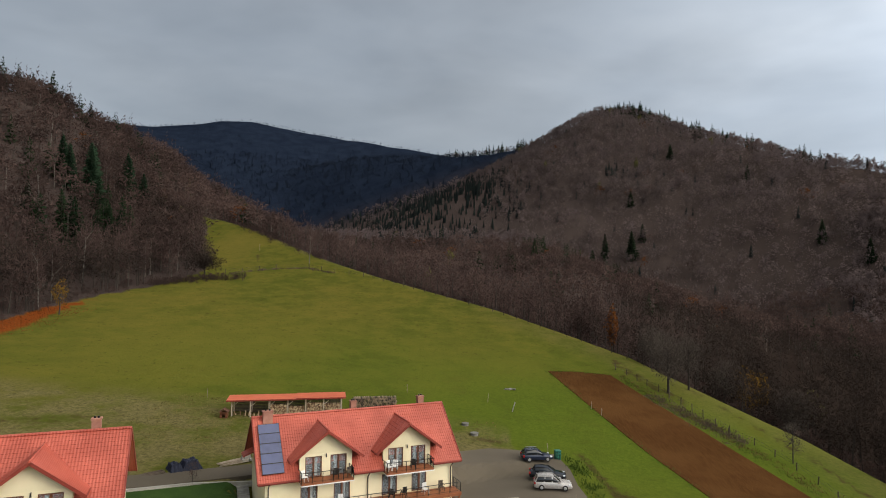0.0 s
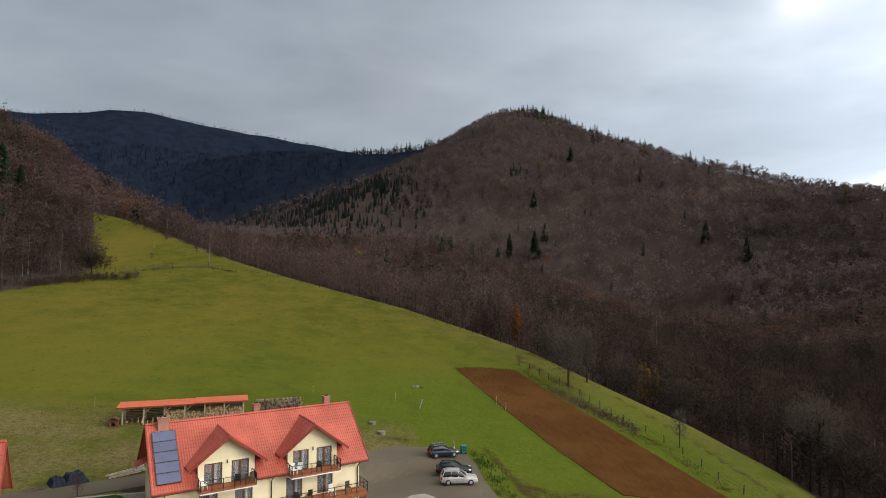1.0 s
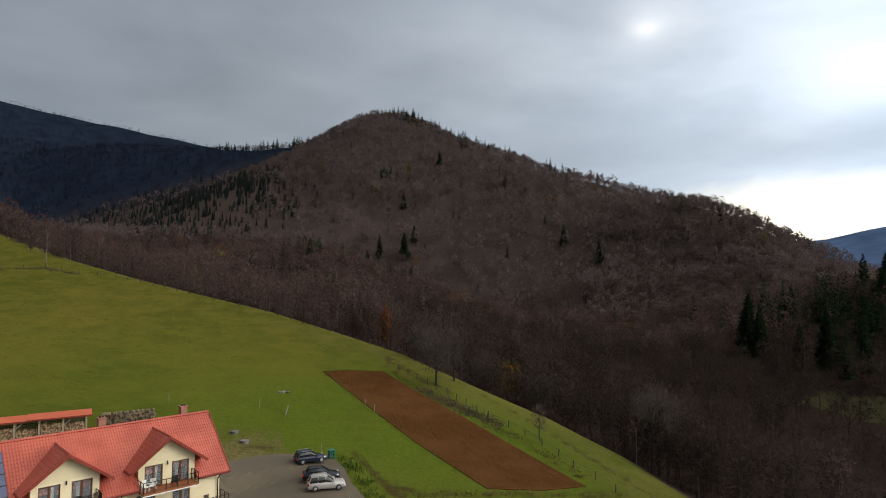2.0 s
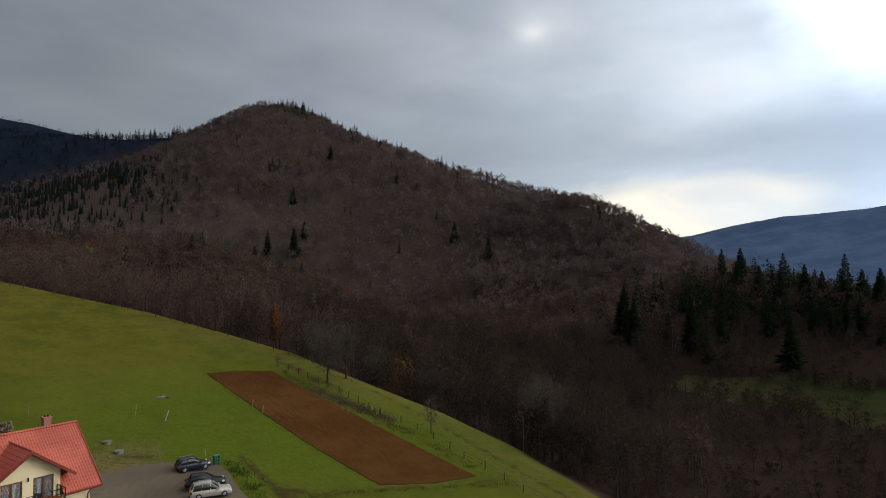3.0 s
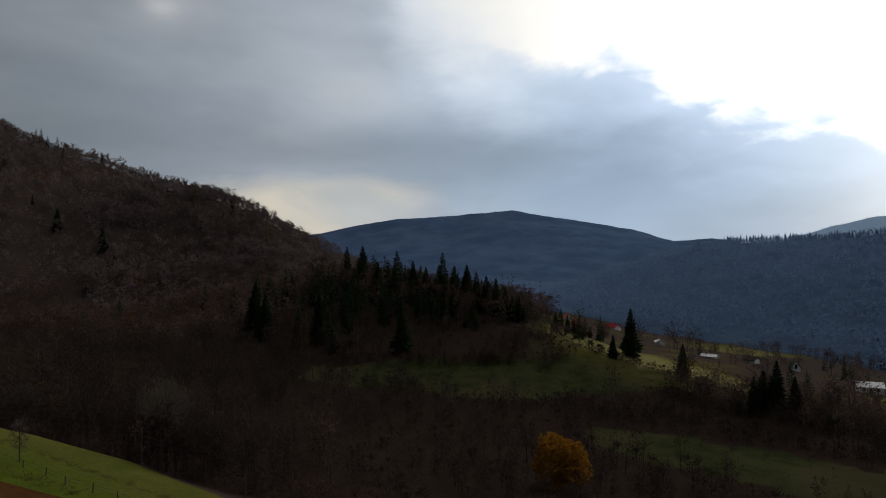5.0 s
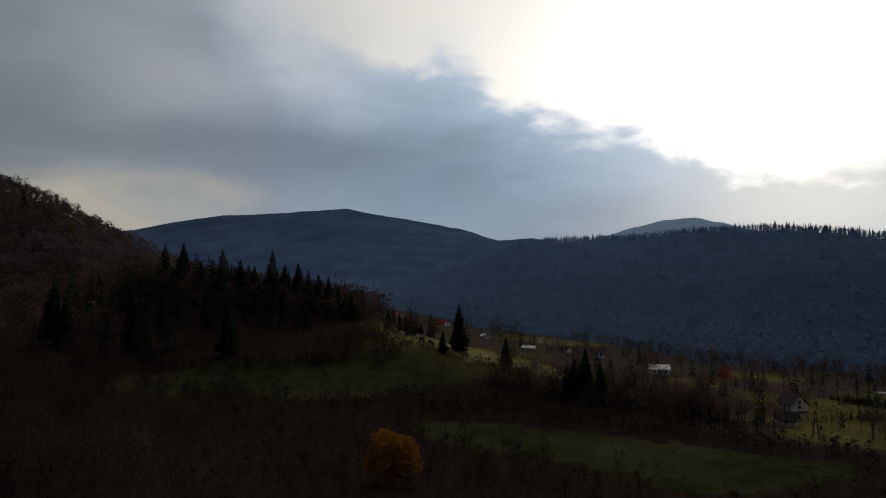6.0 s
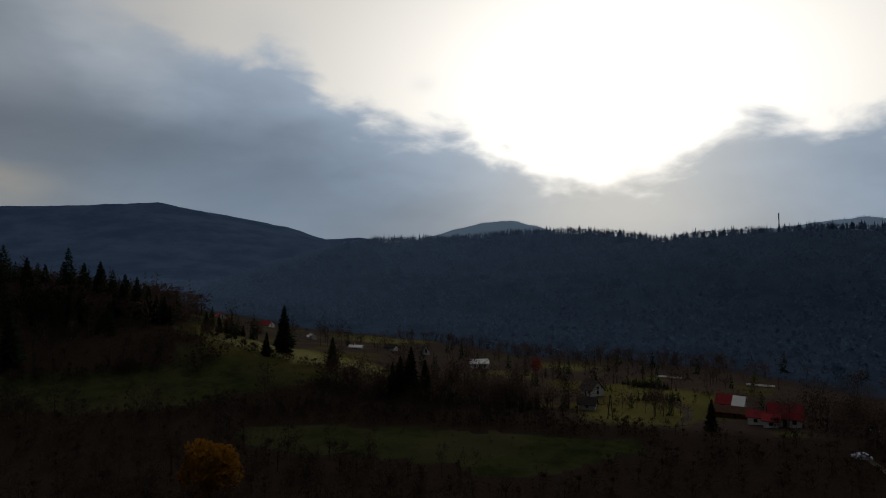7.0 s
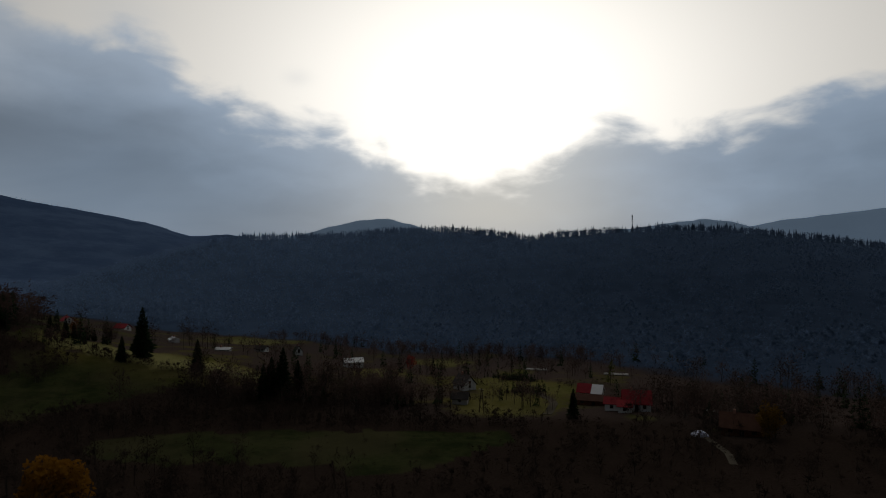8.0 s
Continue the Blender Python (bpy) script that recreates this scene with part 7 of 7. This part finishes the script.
for i, (x, y, h) in enumerate(((325.3, 232.8, 24.8), (314.4, 213.5, 25.8), (294.2, 189.7, 19.7), (295.5, 178.1, 25.9), (291.3, 165.4, 21.4), (290.3, 156.9, 18.4), (289.9, 146.9, 26.3), (288.2, 139.2, 20.3), (283.6, 130.1, 21.9),
                               (279.1, 122.9, 19.3), (276.4, 116.6, 18.0), (274.5, 110.8, 17.5), (270.6, 104.4, 14.5), (266.9, 99.9, 11.5), (265.2, 96.0, 11.6), (264.0, 93.2, 8.7), (217.5, 206.7, 25), (213.1, 196.6, 21),
                               (212.9, 152.6, 19.9), (206.6, 122.2, 19.0), (212.7, 166.3, 22), (206, 172, 17), (300, 205, 20), (283, 118, 15))):
    single_tree("spruce_tree", "tall dark spruce in the wood on the spur", FULL if i % 3 else TALL, (MAT_NEEDLE, MAT_BARK), x, y, h / 21, i * 50, .3 + .5 * (i % 4) / 4, "spur spruces")
for i, (x, y, h) in enumerate(((165, 635, 25), (187, 618, 29), (120, 500, 20), (66, 450, 19), (217, 721, 19), (296, 812, 21), (358, 732, 19), (340, 558, 22), (346, 504, 20), (-124, 619, 14), (208, 650, 19), (386, 845, 18))):
    single_tree("spruce_tree", "dark spruce standing out of the bare wood", FULL if i % 3 else TALL, (MAT_NEEDLE, MAT_BARK), x, y, h / 21, i * 50, .3 + .6 * (i % 4) / 4, "hill spruces")
for i, (x, y, h, t) in enumerate(((-153, 269, 25, .75), (-162, 268, 20, .5), (-145, 286, 20, .45), (-137, 283, 17, .3), (-170, 276, 18, .35), (-158, 280, 19, .6), (-150, 294, 18, .3))):
    single_tree("pine_tree", "broad green pine in the bare wood above the meadow", FULL, (MAT_PINE, MAT_BARK), x, y, h / 21, i * 50, t, "hill pines")
for i, (x, y, h) in enumerate(((225, 562, 20), (90, 304, 12), (249, 467, 20), (-152, 234, 24), (-150, 276, 19), (-101.6, 175.6, 19), (-87, 204, 15), (-92.9, 194.6, 12), (138, 303, 16), (262, 326, 20), (307, 438, 19), (374, 392, 18),
                               (-99, 158, 16), (-97, 150, 15), (-95, 183, 14))):
    single_tree("birch_tree", "pale bare birch standing in the brown wood", BIRCH, (MAT_TWIG, MAT_PALE), x, y, h / 12, i * 70, .2 + .6 * (i % 3) / 3, "wood birches")
for x, y, h in ((247, 798, 18), (137, 838, 15)):
    single_tree("larch_tree", "yellow-green larch among brown trees on the hill", LEAFY[0], (MAT_LARCH, MAT_BARK), x, y, h / 12, 0, .6, "hill larches")
single_tree("young_tree", "small dark sapling beside the lane wall", SLIM, (MAT_TWIG, MAT_BARK), -25.4, 64.6, .33, 0, .2)
single_tree("red_tree", "tree in bright red autumn leaf in the village", LEAFY[1], (MAT_RED, MAT_BARK), 269, -60.2, .6, 0, .6)

# ---- the village in the valley ----


def cottage(name, label, x, y, turn, w, d, eave, ridge_h, wall, roof_mat, second=None, chimney=True):
    """A small house: ridge along x, gables at both ends."""
    e = thing(name, label, "house", spot(x, y, turn), "village houses")
    holes = [(-w * .34, -w * .34 + 1.0, 1.0, 2.3), (-w * .05, -w * .05 + 1.0, .05, 2.15), (w * .22, w * .22 + 1.0, 1.0, 2.3)] if w > 5 else [(-.5, .5, .9, 2.0)]
    low = min(1.0, eave / 2.6)
    holes = [(a, b, z0 * low, z1 * low) for a, b, z0, z1 in holes]
    for s in (-1, 1):
        bm = bmesh.new()
        pierced(bm, -w / 2, w / 2, -1.5, eave, s * d / 2 - (.25 if s > 0 else 0), s * d / 2 + (.25 if s < 0 else 0), holes)
        part("side_wall", bm, wall, e)
        bm = bmesh.new()
        prism(bm, ((-d / 2 + .26, -1.5), (d / 2 - .26, -1.5), (d / 2 - .26, eave), (0, ridge_h - .15), (-d / 2 + .26, eave)), 0, .25)
        bmesh.ops.transform(bm, matrix=Matrix.Translation((s * w / 2 - (.25 if s > 0 else 0), 0, 0)) @ Matrix(((0, 1, 0, 0), (1, 0, 0, 0), (0, 0, 1, 0), (0, 0, 0, 1))), verts=bm.verts)
        part("gable_wall", bm, wall, e)
        for zc in (1.5, eave + .6):
            if zc + .6 < ridge_h - .6:
                bm = bmesh.new()
                xo = s * (w / 2 + .012)
                box(bm, xo - .012, xo + .012, -.5, .5, zc - .55, zc + .55)
                part("gable_window", bm, MAT_AUTOGLASS, e)
        bm = bmesh.new()
        run = d / 2 + .5
        drop = (ridge_h - eave) / (d / 2) * run
        prism(bm, ((0, ridge_h), (s * run, ridge_h - drop), (s * run, ridge_h - drop + .14), (0, ridge_h + .16)), -w / 2 - .5, w / 2 + .5)
        bmesh.ops.transform(bm, matrix=Matrix(((0, 1, 0, 0), (1, 0, 0, 0), (0, 0, 1, 0), (0, 0, 0, 1))), verts=bm.verts)
        part("roof", bm, second if second and s > 0 else roof_mat, e)
        for h in holes:
            bm = bmesh.new()
            yy = s * (d / 2 - .12)
            box(bm, h[0], h[1], yy - .02, yy + .02, h[2], h[3])
            part("window", bm, MAT_AUTOGLASS, e)
    if chimney:
        bm = bmesh.new()
        box(bm, w * .15, w * .15 + .6, -.3, .3, eave, ridge_h + .9)
        part("chimney", bm, MAT_CHIMNEY, e)
    return e


cottage("village_house", "white house with a dark steep roof", 216.2, -68.5, 18, 6.6, 5.4, 2.4, 5.3, MAT_WHITE, MAT_DARKROOF)
cottage("outbuilding", "small grey outbuilding with a dark roof", 189.8, -58.8, 62, 4.8, 3.6, 1.8, 3.3, MAT_GREYWALL, MAT_DARKROOF, None, False)
cottage("village_house", "white flat-fronted house with a pale tin roof", 279, -36.4, 95, 8, 6, 2.6, 4.0, MAT_WHITE, MAT_DARKROOF, MAT_TIN)
cottage("village_house", "small white gabled house among trees", 308.7, -13.7, 10, 4.2, 3.6, 1.8, 4.2, MAT_WHITE, MAT_DARKROOF)
cottage("village_house", "white house with a red roof in the village", 188.0, -101.6, 50, 3.8, 5.4, 2.2, 4.3, MAT_WHITE, MAT_REDROOF, None, False)
cottage("village_house", "white house with a pale tin roof", 185.6, -104.5, 50, 3.8, 5.4, 2.2, 4.3, MAT_WHITE, MAT_TIN, None, False)
cottage("barn", "long low barn with a brown roof", 177, -98.6, 58, 13, 4.6, 1.8, 3.1, MAT_BROWN, MAT_BROWNROOF, None, False)
cottage("village_house", "large house with a bright red roof", 163, -105.0, 60, 7.6, 7, 2.6, 5.6, MAT_WHITE, MAT_REDROOF)
cottage("annex", "low annex with a red roof beside the house", 165.5, -98.4, 55, 3.9, 4.5, 2.3, 3.6, MAT_WHITE, MAT_REDROOF, None, False)
cottage("annex", "low annex with a red roof beside the house", 160.4, -99.6, 55, 3.6, 4, 2.1, 3.3, MAT_WHITE, MAT_REDROOF, None, False)
cottage("village_house", "brown-roofed farmhouse beside a green yard", 125, -109.2, 48, 9, 6, 2.3, 5.0, MAT_BROWN, MAT_BROWNROOF)
cottage("village_house", "distant house with a pale roof", 337, 45.5, 20, 5, 4, 1.6, 2.6, MAT_WHITE, MAT_TIN)
cottage("village_house", "distant white house in the valley", 305, 3, 60, 5.2, 4, 1.5, 2.6, MAT_WHITE, MAT_DARKROOF)
cottage("village_house", "distant house with a red roof", 402, 111, 30, 8, 6, 2.2, 4.4, MAT_WHITE, MAT_REDROOF)
cottage("village_house", "distant house with a red roof", 430, 88, 60, 8, 6, 2.2, 4.4, MAT_WHITE, MAT_REDROOF)
cottage("village_house", "distant house with a pale roof", 291, 19, 72, 6, 3, .8, 1.5, MAT_GREYWALL, MAT_TIN)
cottage("glasshouse", "long low greenhouse with pale grey sheeting", 234, -141, 60, 9, 1.5, .45, .75, MAT_GREYWALL, MAT_GREYWALL, None, False)
cottage("glasshouse", "long low greenhouse with pale grey sheeting", 262, -117, 60, 9, 1.5, .45, .75, MAT_GREYWALL, MAT_GREYWALL, None, False)


def tent():
    e = thing("sheeted_heap", "heap under a blue and white sheet", "sheet", spot(126, -98.2, 30))
    bm = bmesh.new()
    bmesh.ops.create_icosphere(bm, subdivisions=3, radius=1)
    for v in bm.verts:
        v.co = Vector((v.co.x * 2.1, v.co.y * 1.5, max(-.3, v.co.z * 1.3))) * (1 + .12 * noise.noise(v.co * 2.3))
    part("sheet", bm, MAT_BLUE, e)


tent()


def power_pole(x, y, h, frame_pole):
    e = thing("power_pole", "wooden power pole with braced legs" if frame_pole else "plain wooden power pole", "pole", spot(x, y, 25), "power poles")
    for s in ((-1, 1) if frame_pole else (0,)):
        bm = bmesh.new()
        rod(bm, (s * 1.1, 0, -.5), (s * .1, 0, h), .16, .11, 8)
        part("leg", bm, MAT_POST, e)
    bm = bmesh.new()
    beam(bm, (-.9, 0, h - .5), (.9, 0, h - .5), .14)
    part("crossarm", bm, MAT_POST, e)
    for s in (-.8, 0, .8):
        bm = bmesh.new()
        rod(bm, (s, 0, h - .43), (s, 0, h - .2), .06, .04, 6)
        part("insulator", bm, MAT_WHITE, e)


power_pole(173.4, -60.2, 7, True)
power_pole(124.0, -99.5, 6.5, False)


def ribbon(line, width):
    """The outline of a track of that width along a line."""
    pts = np.array(line, float)
    way = np.gradient(pts, axis=0)
    way /= np.linalg.norm(way, axis=1)[:, None]
    off = np.stack([-way[:, 1], way[:, 0]], -1) * width / 2
    return tuple(map(tuple, np.concatenate([pts + off, (pts - off)[::-1]])))


patch("farm_track", "tan gravel track curving through the village", ribbon(((204, -86), (197, -89.2), (188, -89.5), (181, -87), (174.8, -83), (167, -78)), 2.6), MAT_HAYTRACK, .08)
patch("farm_track", "tan gravel track to the farmhouse", ribbon(((130, -100), (124.5, -98.2), (119, -96.8), (113, -95), (106, -90.5)), 1.5), MAT_HAYTRACK, .08)
single_tree("autumn_tree", "broad tree with dull orange leaves by the farmhouse", LEAFY[1], (MAT_OCHRE, MAT_BARK), 118, -110.5, .8, 0, .15)


def mast():
    x, y = (1285 * math.sin(radians(122.5)), 1285 * math.cos(radians(122.5)))
    e = thing("radio_mast", "thin lattice radio mast on the wooded ridge", "mast", spot(x, y))
    for i in range(3):
        bm = bmesh.new()
        a = 2.094 * i
        rod(bm, (1.4 * math.cos(a), 1.4 * math.sin(a), -1), (.6 * math.cos(a), .6 * math.sin(a), 36), .35, .25, 5)
        part("leg", bm, MAT_DARK, e)
    bm = bmesh.new()
    for k in range(12):
        z = 3 * k
        r0, r1 = 1.4 - .8 * z / 36, 1.4 - .8 * (z + 3) / 36
        for i in range(3):
            a, b = 2.094 * i, 2.094 * (i + 1)
            beam(bm, (r0 * math.cos(a), r0 * math.sin(a), z), (r1 * math.cos(b), r1 * math.sin(b), z + 3), .2)
    part("lattice", bm, MAT_DARK, e)
    bm = bmesh.new()
    rod(bm, (0, 0, 30), (0, 0, 34), 1.1, sides=10)
    rod(bm, (0, 0, 25), (0, 0, 27.5), 1.2, sides=10)
    part("antenna", bm, MAT_CONCRETE, e)


mast()


def village_green():
    """Garden trees, hedges and scrub between the houses."""
    rng = np.random.default_rng(61)
    spots = np.concatenate([along(((205, -8), (200, -30), (188, -52)), 46, rng, 5), along(((240, -5), (230, -25), (228, -50)), 40, rng, 5),
                            along(((243, -88), (236, -95), (227, -101)), 90, rng, 1.6), along(((203, -80), (200, -92)), 50, rng, 1.3),
                            along(((255, -45), (250, -75), (225, -130)), 30, rng, 9), along(((300, 30), (320, -30), (300, -120), (240, -170)), 90, rng, 22),
                            along(((148, -128), (140, -132), (110, -134)), 40, rng, 4), along(((245, 78), (262, 66), (275, 62)), 26, rng, 4)])
    n = len(spots)
    kind = rng.choice(7, n, p=(.34, .27, .0, .15, .13, .10, .01))
    kind[86:226] = rng.choice((4, 5), 140)
    temps = SMALL + SPRUCE_FAR + [LARCH[0]]
    maps = [IDX["bare"], IDX["bare"], IDX["rust"], IDX["bare"], IDX["spruce"], IDX["spruce"], IDX["larch"]]
    sizes = rng.uniform(.25, .75, n)
    sizes[86:226] = rng.uniform(.14, .24, 140)
    sizes = sizes * np.where(kind < 4, 1.7, .8)
    grove("village_trees", "bare garden trees, dark conifers and hedges in the village", spots, kind, (WOOD_MATS, temps, maps), sizes, 62, "trees")
    belt = np.concatenate([along(((222, 22), (214, 4), (206, -14), (198, -32), (188, -48)), 150, rng, 5), along(((250, -8), (240, -40), (232, -60)), 14, rng, 8), along(((196, -66), (186, -76), (172, -86)), 16, rng, 3),
                           along(((170, -112), (150, -118), (132, -122)), 70, rng, 7), scatter(rng, 80, 127, 142, 185, 260), scatter(rng, 60, 88, 128, 260, 335)])
    kind = rng.choice(6, len(belt), p=(.24, .24, .24, .18, .05, .05))
    grove("valley_trees", "dark bare trees crowding the valley between the houses", belt, kind, (WOOD_MATS, SMALL + SPRUCE_FAR, [IDX["bare"], IDX["bare"], IDX["dark"], IDX["birch"], IDX["spruce"], IDX["spruce"]]), rng.uniform(.6, 1.2, len(belt)) * np.where(kind > 3, .45, 1.0), 66, "trees", tint_at=.7 + 0 * belt[:, 0])
    p = np.concatenate([scatter(rng, 1600, 55, 142, 88, 225), along(((178, 96), (205, 62), (215, 30), (212, 5)), 160, rng, 4)])
    brow = -side(p[:, 0], p[:, 1], BROW)
    az, far = np.degrees(np.arctan2(p[:, 0], p[:, 1])), np.hypot(p[:, 0], p[:, 1])
    p = p[(wooded(p[:, 0], p[:, 1]) > .4) & (brow > 6) & ~((az > 104) & (az < 122) & (far > 168))]
    more = np.concatenate([along(((187, 148), (199, 104), (212, 82), (224, 66)), 150, rng, 3), along(((177, 68), (182, 34), (178, 0), (168, -36), (160, -66)), 190, rng, 6),
                           along(((171, 140), (175, 98), (180, 70)), 60, rng, 3), along(((222, 66), (232, 68), (240, 74)), 30, rng, 4), along(((252, 74), (241, 50), (231, 25), (229, 10)), 60, rng, .8)])
    grass = scatter(rng, 900, 50, 112, 120, 240)
    grass = grass[inside(grass[:, 0], grass[:, 1], GLADE) | inside(grass[:, 0], grass[:, 1], LOW_GLADE)]
    bushes("pasture_scrub", "low brown bushes scattered over the valley pasture", grass, .03, .10, 64, .4, MAT_DARKTWIG)
    tops = along(((322, 240), (318, 222), (296, 188), (290, 150), (278, 118), (266, 100)), 210, rng, 9)
    grove("spur_wood", "bare brown trees filling the wood between the spruces on the spur", tops, rng.integers(0, 3, len(tops)), (WOOD_MATS, BARE_MID, [IDX["bare"]] * 3), rng.uniform(.55, .95, len(tops)), 68, "trees", tint_at=.35 + 0 * tops[:, 0])
    spur = scatter(rng, 620, 48, 75, 212, 330)
    spur = spur[wooded(spur[:, 0], spur[:, 1]) > .4]
    yard = np.concatenate([scatter(rng, 90, 100, 127, 190, 320), along(((190, -58), (198, -72), (203, -84)), 40, rng, 2), along(((222, -72), (233, -90), (226, -104)), 40, rng, 3),
                           along(((204, -98), (214, -108), (206, -122)), 40, rng, 3), along(((250, -70), (262, -100), (250, -130)), 50, rng, 5)])
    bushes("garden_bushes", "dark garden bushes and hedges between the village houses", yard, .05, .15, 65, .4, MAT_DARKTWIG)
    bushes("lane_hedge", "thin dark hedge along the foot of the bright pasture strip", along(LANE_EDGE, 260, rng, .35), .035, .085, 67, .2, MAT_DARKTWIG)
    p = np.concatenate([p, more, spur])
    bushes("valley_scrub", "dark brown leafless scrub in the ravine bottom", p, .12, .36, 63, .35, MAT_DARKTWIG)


village_green()
